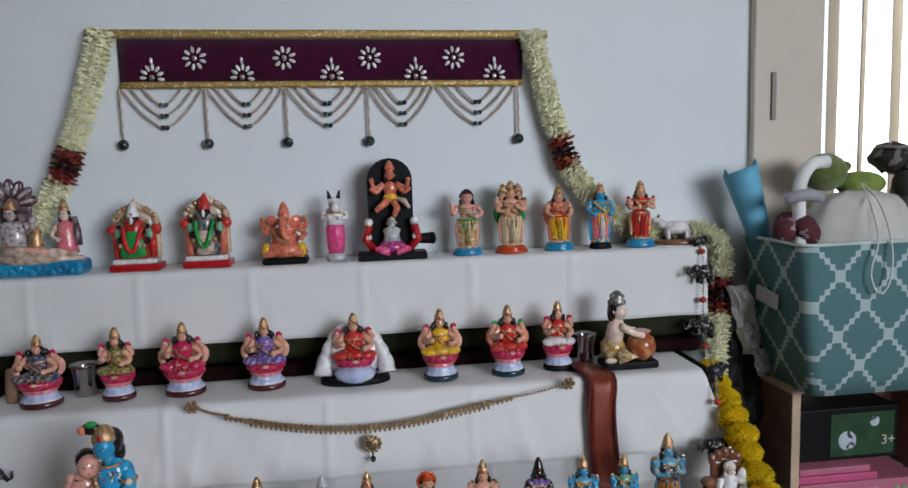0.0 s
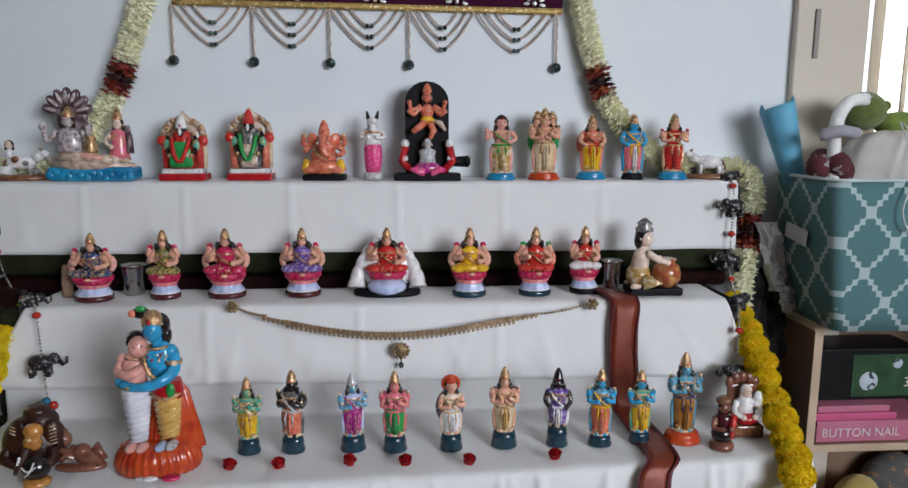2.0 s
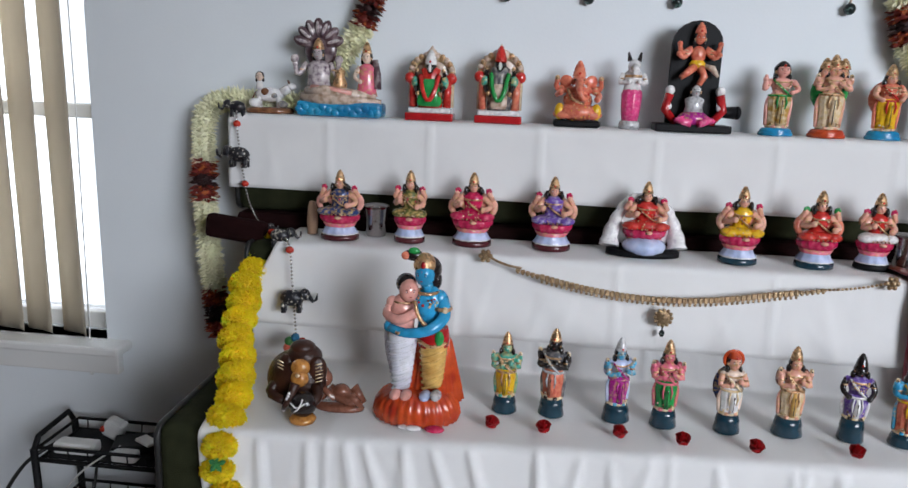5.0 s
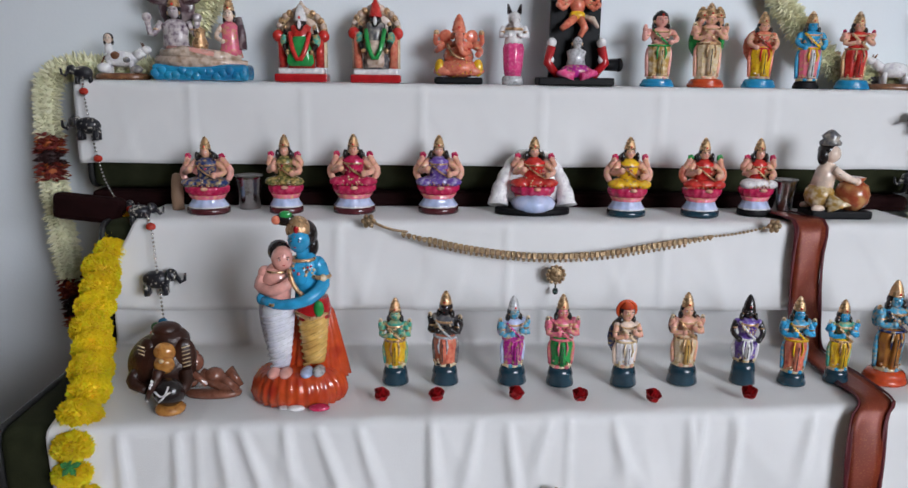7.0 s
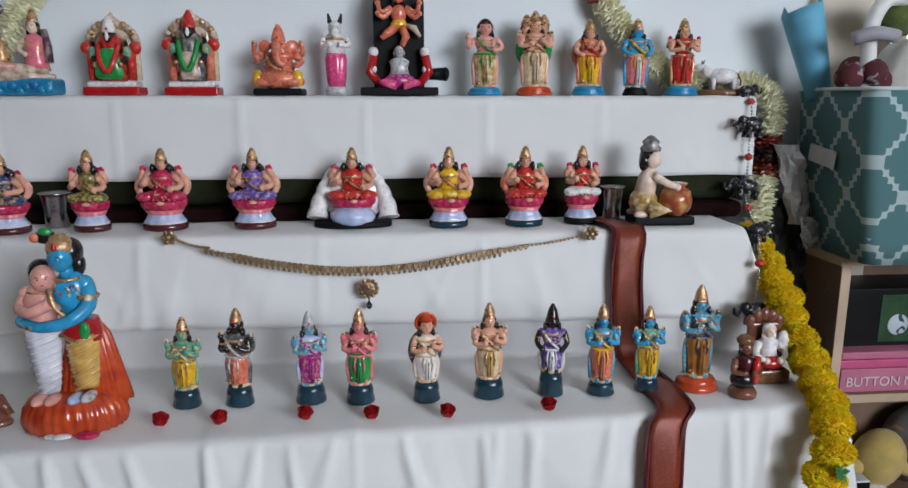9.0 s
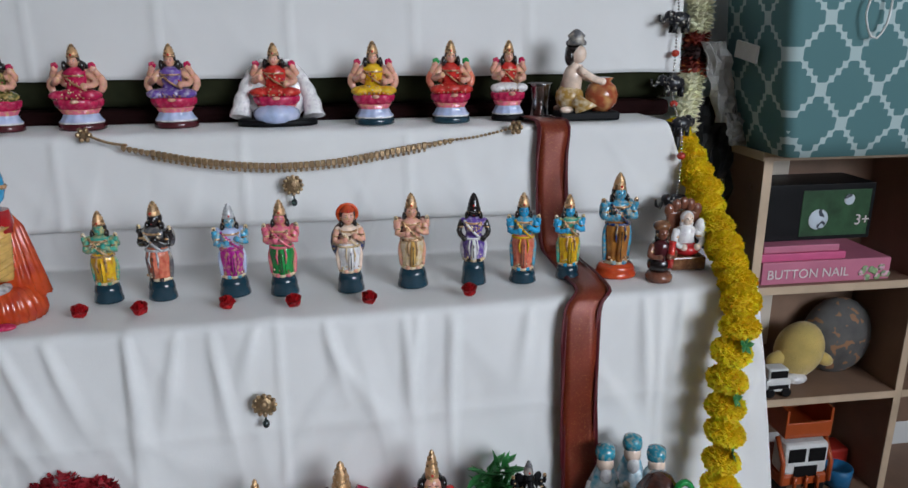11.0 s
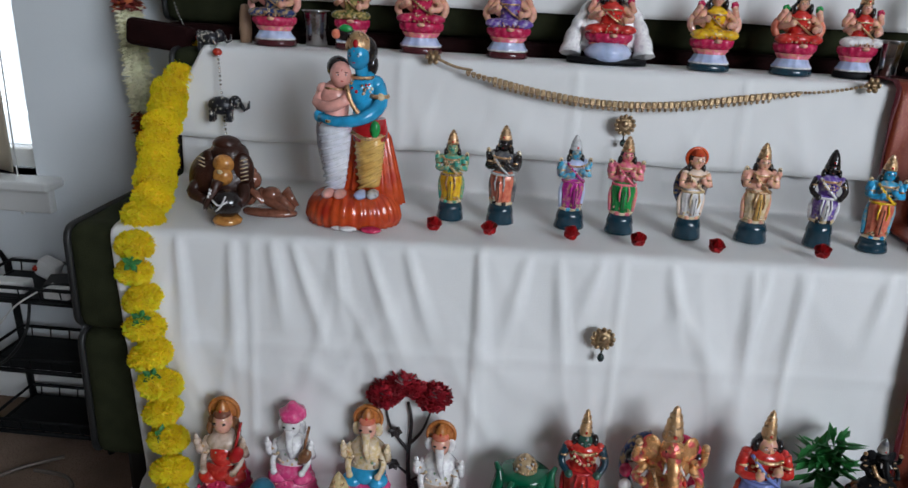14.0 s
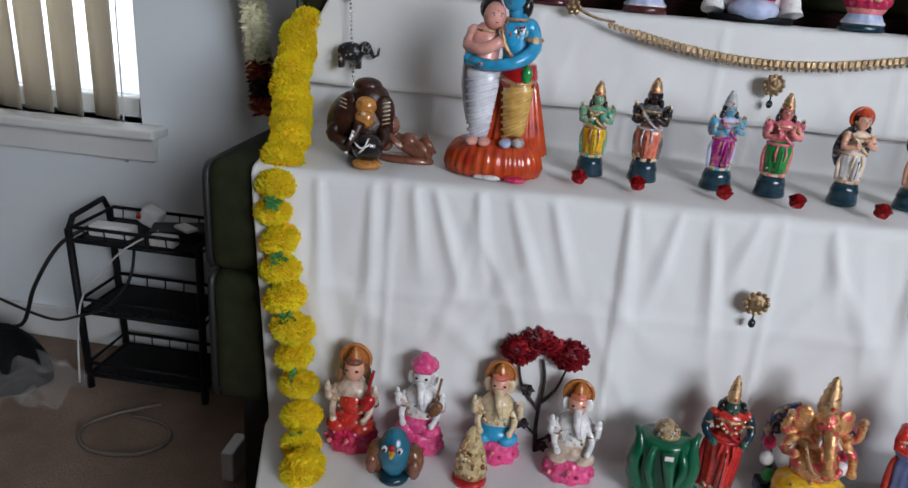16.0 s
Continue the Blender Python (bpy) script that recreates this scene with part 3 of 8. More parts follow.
white_garland("cream jasmine garland with dark red bands beside the basket",
              [[(0.466, -0.03, 1.702), (0.495, -0.032, 1.58), (0.528, -0.034, 1.462)], [(0.548, -0.036, 1.395), (0.608, -0.04, 1.315), (0.695, -0.035, 1.245), (0.785, -0.03, 1.22), (0.88, -0.04, 1.222), (0.916, -0.06, 1.19), (0.912, -0.075, 1.115)],
               [(0.900, -0.09, 1.035), (0.886, -0.105, 0.95), (0.872, -0.12, 0.87), (0.862, -0.13, 0.80)]],
              [[(0.528, -0.034, 1.462), (0.538, -0.035, 1.43), (0.548, -0.036, 1.395)], [(0.912, -0.075, 1.115), (0.906, -0.082, 1.075), (0.900, -0.09, 1.035)]])

# marigolds: one flower head, shared by all
fb = bmesh.new()
add_ball(fb, (0, 0, 0), (0.0215, 0.0215, 0.015), 1, 12, 8)
for k in range(520):
    z = 1 - 2 * (k + 0.5) / 520
    a = k * 2.39996
    out = Vector((math.sqrt(1 - z * z) * math.cos(a), math.sqrt(1 - z * z) * math.sin(a), z))
    sd = out.cross(Vector((0, 0, 1)))
    if sd.length < 0.1:
        sd = Vector((1, 0, 0))
    sd = Matrix.Rotation(random.uniform(-0.9, 0.9), 3, out) @ sd.normalized()
    way = (out + Vector((random.uniform(-0.4, 0.4), random.uniform(-0.4, 0.4), random.uniform(-0.3, 0.3)))).normalized()
    petal_mesh(fb, Vector((out.x * 0.021, out.y * 0.021, out.z * 0.0145)), way, sd.normalized(), random.uniform(0.0045, 0.0075), random.uniform(0.0034, 0.0048), 1 if k % 16 == 0 else 0)
FLOWER = mesh_of("marigold_head", fb, [MARIGOLD, mat("marigold_core", (0.88, 0.60, 0.01), 0.7, 0, 0.2, 45, 0.1, vary=0.08)])
lb = bmesh.new()
for k in range(5):
    a = k * 1.25
    petal_mesh(lb, Vector((0, 0, 0)), Vector((math.cos(a), math.sin(a), 0.2)).normalized(), Vector((-math.sin(a), math.cos(a), 0)), 0.016, 0.005)
SPRIG = mesh_of("green_sprig", lb, LEAF)


def marigolds(label, pts, n):
    g = thing("marigold_garland", label, "garland", group="marigold garlands")
    fine = spline(pts, 240)
    run = [0.0]
    for p, q in zip(fine, fine[1:]):
        run.append(run[-1] + (q - p).length)
    line = [next(p for p, d in zip(fine, run) if d >= run[-1] * k / (n - 1) - 1e-6) for k in range(n)]
    for k, p in enumerate(line):
        ob = new("marigold", FLOWER)
        ob.parent = g
        d = (line[min(k + 1, n - 1)] - line[max(k - 1, 0)]).normalized()
        ob.matrix_world = Matrix.Translation(p + Vector((random.uniform(-0.004, 0.004), 0, 0))) @ d.to_track_quat("Z", "X").to_matrix().to_4x4() @ pose(0, 0, 0, random.uniform(-14, 14), random.uniform(-14, 14), random.uniform(0, 360)) @ Matrix.Diagonal((*[random.uniform(1.16, 1.32)] * 3, 1))
        if k % 2 and k < n - 1:
            ob = new("sprig", SPRIG)
            ob.parent = g
            ob.matrix_world = Matrix.Translation((p + line[k + 1]) / 2 + Vector((0.004, -0.022, 0))) @ pose(0, 0, 0, 70, 0, random.uniform(0, 90))
    bm = bmesh.new()
    add_tube(bm, line, 0.0015, 0, 5)
    part("thread", bm, LEAF, g)


marigolds("bright yellow marigold garland down the edge of the steps",
          [(-0.738, -0.20, 0.93), (-0.738, -0.33, 0.868), (-0.708, -0.45, 0.79), (-0.682, -0.535, 0.745), (-0.674, -0.61, 0.69), (-0.672, -0.612, 0.639), (-0.642, -0.645, 0.519), (-0.620, -0.672, 0.432), (-0.596, -0.72, 0.345), (-0.575, -0.765, 0.325)], 22)
marigolds("bright yellow marigold garland beside the toy shelf",
          [(0.815, -0.20, 0.925), (0.815, -0.33, 0.855), (0.805, -0.42, 0.79), (0.80, -0.50, 0.742), (0.768, -0.598, 0.69), (0.756, -0.608, 0.64), (0.745, -0.622, 0.533), (0.738, -0.65, 0.42), (0.732, -0.68, 0.335)], 20)

# ---- the red silk border laid down the steps ----
bd = thing("silk_border", "copper-red silk sari border with maroon edges laid down the steps", "ribbon")


def ribbon(name, off0, off1, lift, material):
    ctr = [(0.515, -0.19, 0.961), (0.53, -0.26, 0.963), (0.538, -0.297, 0.955), (0.534, -0.306, 0.90), (0.536, -0.315, 0.80), (0.543, -0.322, 0.733), (0.546, -0.36, 0.722), (0.547, -0.46, 0.721), (0.545, -0.54, 0.721), (0.520, -0.563, 0.70), (0.514, -0.58, 0.60), (0.516, -0.592, 0.45), (0.519, -0.606, 0.312)]
    line = spline(ctr, 70)
    bm = bmesh.new()
    rows = []
    for k, p in enumerate(line):
        d = (line[min(k + 1, 69)] - line[max(k - 1, 0)]).normalized()
        nrm = Vector((1, 0, 0)).cross(d)
        nrm = -nrm if nrm.y > 0 or nrm.z < 0 else nrm
        rows.append([bm.verts.new(p + Vector((off0 + (off1 - off0) * i / 4, 0, 0)) + nrm * (lift + 0.003 + 0.002 * math.sin(k * 0.5 + i))) for i in range(5)])
    grid_faces(bm, rows)
    ob = part(name, bm, material, bd)
    ob.modifiers.new("thick", "SOLIDIFY").thickness = 0.001


ribbon("silk", -0.026, 0.026, 0.0, BORDER)
ribbon("edge", -0.031, -0.024, 0.0015, BORDER_EDGE)
ribbon("edge", 0.024, 0.031, 0.0015, BORDER_EDGE)

# ---- necklace and brooch on the cloths ----
nk = thing("necklace", "antique gold necklace with a round pendant pinned across the cloth", "necklace")
line = spline([(-0.209, -0.316, 0.944), (-0.089, -0.321, 0.919), (0.027, -0.324, 0.907), (0.141, -0.324, 0.911), (0.254, -0.321, 0.928), (0.345, -0.316, 0.942)], 60)
bm = bmesh.new()
for k, p in enumerate(line):
    sc = 1.0 if 4 < k < 55 else 0.6
    add_box(bm, p + Vector((0, 0, -0.004)), (0.0088, 0.005, 0.012 * sc), 0, 0.0015, None, 1)
    add_ball(bm, p + Vector((0, -0.001, -0.0125 * sc)), 0.0030, 0, 6, 4)
part("link_band", bm, NECK, nk)
for a, b in (((-0.268, -0.306, 0.962), (-0.205, -0.317, 0.945)), ((0.335, -0.315, 0.938), (0.462, -0.305, 0.957))):
    bm = bmesh.new()
    for k in range(18):
        add_ball(bm, Vector(a).lerp(Vector(b), k / 17) + Vector((0, 0, -0.004 * math.sin(math.pi * k / 17))), (0.0036, 0.0025, 0.0026), 0, 6, 4)
    part("chain", bm, NECK, nk)
for p in ((-0.272, -0.306, 0.962), (0.466, -0.305, 0.957)):
    bm = bmesh.new()
    for k in range(6):
        add_ball(bm, (p[0] + 0.009 * math.cos(k * 1.05), p[1] - 0.002, p[2] + 0.009 * math.sin(k * 1.05)), 0.005, 0, 6, 4)
    add_ball(bm, (p[0], p[1] - 0.004, p[2]), 0.006, 0, 8, 6)
    part("clasp", bm, NECK, nk)


def pendant(owner, x, y, z):
    bm = bmesh.new()
    add_ball(bm, (x, y, z), (0.014, 0.006, 0.015), 0, 14, 8)
    for k in range(12):
        a = k * math.pi / 6
        add_ball(bm, (x + 0.015 * math.cos(a), y - 0.001, z + 0.015 * math.sin(a)), 0.004, 0, 6, 4)
    add_ball(bm, (x, y - 0.005, z + 0.003), (0.006, 0.004, 0.006), 0, 8, 6)
    part("medallion", bm, NECK, owner)
    bm = bmesh.new()
    add_tube(bm, [(x, y, z - 0.016), (x, y, z - 0.026)], 0.0015, 0, 5)
    add_ball(bm, (x, y, z - 0.031), (0.0055, 0.0055, 0.007), 0, 8, 6)
    part("drop_bead", bm, BEAD, owner)


pendant(nk, 0.066, -0.322, 0.868)
br = thing("brooch", "round antique gold brooch with a dark drop bead", "brooch")
pendant(br, 0.028, -0.606, 0.598)

# ---- elephant strings ----


def elephant(owner, p, s, turn):
    bm = bmesh.new()
    m = Matrix.Rotation(radians(turn), 3, "Z")
    for c, r in (((0, 0, 0), (0.021, 0.012, 0.014)), ((0.021, 0, 0.006), (0.010, 0.009, 0.010)), ((0.018, -0.009, 0.006), (0.003, 0.004, 0.008)), ((0.018, 0.009, 0.006), (0.003, 0.004, 0.008))):
        add_ball(bm, Vector(p) + m @ (Vector(c) * s), [q * s for q in r], 0, 10, 6)
    for dx in (-0.013, 0.012):
        for dy in (-0.006, 0.006):
            add_tube(bm, [Vector(p) + m @ (Vector((dx, dy, -0.006)) * s), Vector(p) + m @ (Vector((dx, dy, -0.023)) * s)], 0.0045 * s, 0, 6)
    add_tube(bm, [Vector(p) + m @ (Vector(q) * s) for q in ((0.028, 0, 0.004), (0.034, 0, -0.006), (0.040, 0, -0.002), (0.041, 0, 0.008))], [0.004 * s, 0.003 * s, 0.0025 * s, 0.002 * s], 0, 6)
    part("elephant", bm, mat("black_elephant", (0.012, 0.012, 0.016), 0.35, 0, 0.3, 90, 0.1, 200, (0.45, 0.42, 0.36), 0.05, 170), owner, "black elephant with white specks")


def elephant_string(label, pts, elephants, reds, tail):
    g = thing("elephant_string", label, "hanging", group="elephant strings")
    line = spline(pts, 90)
    bm = bmesh.new()
    for p in line:
        add_ball(bm, p, 0.0026, 0, 6, 4)
    part("bead_string", bm, SILVER, g)
    for f in reds:
        bm = bmesh.new()
        add_ball(bm, line[int(f * 89)], (0.009, 0.008, 0.007), 0, 8, 6)
        part("red_bead", bm, REDBEAD, g)
    for f, s, turn in elephants:
        elephant(g, line[int(f * 89)] + Vector((0, -0.008, 0)), s * 1.25, turn)
    if tail:
        for dx, dz, mt in ((-0.013, 0, LEAF), (0.0, 0.008, mat("blue_felt", (0.02, 0.12, 0.22), 0.8)), (0.014, 0.0, REDBEAD), (0.004, -0.012, mat("pink_felt", (0.7, 0.25, 0.22), 0.8)), (-0.016, -0.014, mat("coral_felt", (0.6, 0.12, 0.07), 0.8))):
            bm = bmesh.new()
            q = line[-1] + Vector((dx, -0.006, dz))
            add_ball(bm, q, 0.009, 0, 8, 6)
            part("felt_ball", bm, mt, g)


elephant_string("string of black elephants and red beads draped over the steps",
                [(-0.835, -0.10, 1.215), (-0.828, -0.134, 1.19), (-0.815, -0.142, 1.085), (-0.795, -0.15, 1.005), (-0.745, -0.20, 0.966), (-0.680, -0.27, 0.968), (-0.655, -0.306, 0.945), (-0.648, -0.317, 0.89), (-0.640, -0.327, 0.82), (-0.634, -0.337, 0.775)],
                ((0.02, 0.75, 200), (0.20, 0.95, 180), (0.5, 0.6, 30), (0.64, 0.8, 20), (0.87, 0.95, 10)), (0.10, 0.30, 0.56, 0.73), True)
elephant_string("string of black elephants and red beads hanging beside the basket",
                [(0.838, -0.09, 1.212), (0.835, -0.134, 1.18), (0.832, -0.145, 1.08), (0.825, -0.16, 1.0), (0.80, -0.25, 0.96), (0.785, -0.305, 0.93), (0.78, -0.32, 0.86), (0.772, -0.33, 0.80), (0.768, -0.34, 0.755)],
                ((0.02, 0.7, 10), (0.16, 0.9, 190), (0.38, 0.9, 170), (0.62, 0.8, 30), (0.90, 0.95, 190)), (0.08, 0.28, 0.48, 0.76), False)
# ---- painted clay figurines: one mesh each ----
E_GOLD = mat("gold_paint", (0.56, 0.34, 0.17), 0.28, 0.65, 0.25, 90, 0.4, 330, (0.72, 0.52, 0.34), 0.06, 240)
E_SKIN = enamel("peach", (0.73, 0.36, 0.27), GOLD, 0.03)
E_PINKSKIN = enamel("pink_skin", (0.74, 0.35, 0.29))
E_FAIR = enamel("fair", (0.80, 0.62, 0.50))
E_BLUE = enamel("sky_blue", (0.03, 0.32, 0.58))
E_PALEBLUE = enamel("pale_blue", (0.06, 0.33, 0.52), GOLD, 0.05)
E_TEAL = enamel("dark_teal", (0.008, 0.035, 0.055))
E_GREEN = enamel("green", (0.02, 0.28, 0.06))
E_MINT = enamel("mint", (0.06, 0.34, 0.25), GOLD, 0.07)
E_YELLOW = enamel("yellow", (0.78, 0.48, 0.015), (0.6, 0.2, 0.02), 0.03)
E_RED = enamel("red", (0.52, 0.022, 0.018), (0.68, 0.07, 0.04), 0.05)
E_PLAINRED = enamel("plain_red", (0.42, 0.012, 0.015))
E_ORANGE = enamel("orange", (0.70, 0.21, 0.12), (0.55, 0.07, 0.05), 0.07)
E_REDORANGE = enamel("red_orange", (0.55, 0.07, 0.015), (0.35, 0.02, 0.01), 0.06, 60)
E_CRIMSON = enamel("crimson", (0.50, 0.012, 0.075), (0.66, 0.08, 0.16), 0.05)
E_PINK = enamel("pink", (0.72, 0.15, 0.23), GOLD, 0.05)
E_HOTPINK = enamel("hot_pink", (0.72, 0.06, 0.22),  (0.8, 0.2, 0.35), 0.06)
E_MAGENTA = enamel("magenta", (0.42, 0.02, 0.25), GOLD, 0.04)
E_PURPLE = enamel("purple", (0.14, 0.07, 0.34), (0.5, 0.45, 0.6), 0.06)
E_MAROON = enamel("dark_maroon", (0.07, 0.012, 0.016))
E_LILAC = enamel("lilac", (0.42, 0.50, 0.72), (0.7, 0.7, 0.85), 0.05, 60)
E_WHITE = enamel("white", (0.80, 0.78, 0.77), (0.55, 0.5, 0.55), 0.03)
E_CREAM = enamel("cream", (0.72, 0.58, 0.40), GOLD, 0.08)
E_IVORY = enamel("ivory_ornate", (0.66, 0.52, 0.42), (0.28, 0.16, 0.09), 0.10, 130)
E_BROWN = enamel("brown", (0.16, 0.065, 0.03), (0.30, 0.14, 0.06), 0.06)
E_BLACK = mat("black_lacquer", (0.006, 0.006, 0.007), 0.5, 0, 0.2, 60, 0.08, 330)
E_BLACK.node_tree.nodes["Principled BSDF"].inputs["Specular IOR Level"].default_value = 0.15
E_HAIR = enamel("hair", (0.014, 0.010, 0.010))
E_NAVY = enamel("navy", (0.02, 0.04, 0.14), GOLD, 0.06)
E_GREY = enamel("charcoal_ornate", (0.10, 0.10, 0.11), (0.5, 0.45, 0.38), 0.10, 130)
E_SILVER = enamel("silver", (0.55, 0.55, 0.56), (0.2, 0.2, 0.2), 0.08)
E_CYAN = enamel("cyan_base", (0.02, 0.30, 0.52), (0.01, 0.16, 0.36), 0.12, 40)
E_CLAY = enamel("terracotta", (0.20, 0.075, 0.045), (0.12, 0.04, 0.022), 0.05)


class Fig:
    """Gathers the shapes of one figurine into one mesh."""

    def __init__(self):
        self.bm, self.mats = bmesh.new(), []

    def k(self, m):
        if m not in self.mats:
            self.mats.append(m)
        return self.mats.index(m)

    def ball(self, c, r, m, turn=None, u=12, v=8):
        add_ball(self.bm, c, r, self.k(m), u, v, turn)

    def lathe(self, c, prof, m, seg=18, sx=1.0, sy=1.0, lobes=0, depth=0.0):
        mi = [self.k(q) for q in m] if isinstance(m, (list, tuple)) else self.k(m)
        add_lathe(self.bm, c, prof, mi, seg, sx, sy, lobes, depth)

    def tube(self, pts, r, m, seg=8, smooth_n=0):
        if smooth_n:
            pts = spline(pts, smooth_n)
        add_tube(self.bm, pts, r, self.k(m), seg)

    def box(self, c, s, m, bev=0.002, turn=None):
        add_box(self.bm, c, s, self.k(m), bev, turn)

    def ring(self, c, rx, ry, t, m, n=20, axis="z"):
        pts = []
        for i in range(n + 1):
            a = 2 * math.pi * i / n
            pts.append(Vector(c) + (Vector((rx * math.cos(a), ry * math.sin(a), 0)) if axis == "z" else Vector((rx * math.cos(a), 0, ry * math.sin(a)))))
        add_tube(self.bm, pts, t, self.k(m), 6, False)

    def crown(self, x, y, z, r, h, m=None, m2=None):
        m = m or E_GOLD
        self.lathe((x, y, z), [(r, 0), (r * 1.1, h * 0.08), (r * 0.98, h * 0.16), (r * 1.0, h * 0.3), (r * 0.84, h * 0.38), (r * 0.86, h * 0.52), (r * 0.66, h * 0.60), (r * 0.66, h * 0.72), (r * 0.42, h * 0.80), (r * 0.38, h * 0.90), (r * 0.18, h * 0.96), (0.0004, h)], m, 12)
        self.ball((x, y - r * 1.0, z + h * 0.2), r * 0.22, m2 or E_RED, None, 6, 4)

    def head(self, x, y, z, r, skin, hair=E_HAIR):
        self.ball((x, y, z), (r * 0.86, r * 0.9, r * 1.08), skin)
        self.ball((x, y + r * 0.26, z + r * 0.16), (r * 1.08, r * 0.88, r * 1.08), hair)
        self.ball((x, y - r * 0.88, z - r * 0.05), (r * 0.16, r * 0.2, r * 0.24), skin, None, 6, 4)
        for s in (-1, 1):
            self.ball((x + s * r * 0.86, y - r * 0.1, z - r * 0.2), (r * 0.16, r * 0.2, r * 0.3), E_GOLD, None, 6, 4)
            self.ball((x + s * r * 0.78, y + r * 0.25, z - r * 0.75), (r * 0.34, r * 0.36, r * 0.6), hair, None, 8, 6)
        self.face(x, y, z, r)

    def face(self, x, y, z, r, lean=0.0):
        """Painted eyes, brows, lips and a forehead mark on a head of radius r; lean: degrees of turn about the upright."""
        q = Matrix.Rotation(radians(lean), 3, "Z")

        def put(dx, dy, dz, size, m):
            self.ball(Vector((x, y, z)) + q @ Vector((dx * r, dy * r, dz * r)), tuple(v * r for v in size), m, q, 6, 4)
        for s in (-1, 1):
            put(s * 0.34, -0.81, 0.10, (0.15, 0.07, 0.07), E_WHITE)
            put(s * 0.33, -0.85, 0.10, (0.085, 0.06, 0.075), E_HAIR)
            put(s * 0.36, -0.80, 0.29, (0.21, 0.07, 0.045), E_HAIR)
        put(0, -0.85, -0.44, (0.15, 0.06, 0.05), E_PLAINRED)
        put(0, -0.82, 0.50, (0.04, 0.05, 0.10), E_PLAINRED)

    def beads(self, c, rad, n, size, mats, seed=1):
        """Small raised ornaments over the front of an egg shape."""
        rnd = random.Random(seed)
        for q in range(n):
            a, t = rnd.uniform(-2.6, -0.55), rnd.uniform(-0.9, 0.9)
            d = Vector((math.cos(a) * math.sqrt(1 - t * t) * rad[0], math.sin(a) * math.sqrt(1 - t * t) * rad[1], t * rad[2]))
            self.ball(Vector(c) + d, size * rnd.uniform(0.7, 1.3), mats[q % len(mats)], None, 6, 4)

    def arm(self, a, b, c, r, m, hand=None):
        self.tube(spline([a, b, c], 7), [r * (1.15 - 0.06 * i) for i in range(7)], m)
        self.ball(c, r * 1.05, hand or m, None, 8, 6)
        mid = Vector(a).lerp(Vector(b), 0.55)
        self.ball(mid, (r * 1.2, r * 1.2, r * 0.5), E_GOLD, None, 8, 4)

    def done(self, name, label, at, rz=0.0, category="figurine", group=""):
        ob = new(name, mesh_of(name, self.bm, self.mats))
        ob.matrix_world = pose(*at, 0, 0, rz)
        return tagged(ob, label, category, group)


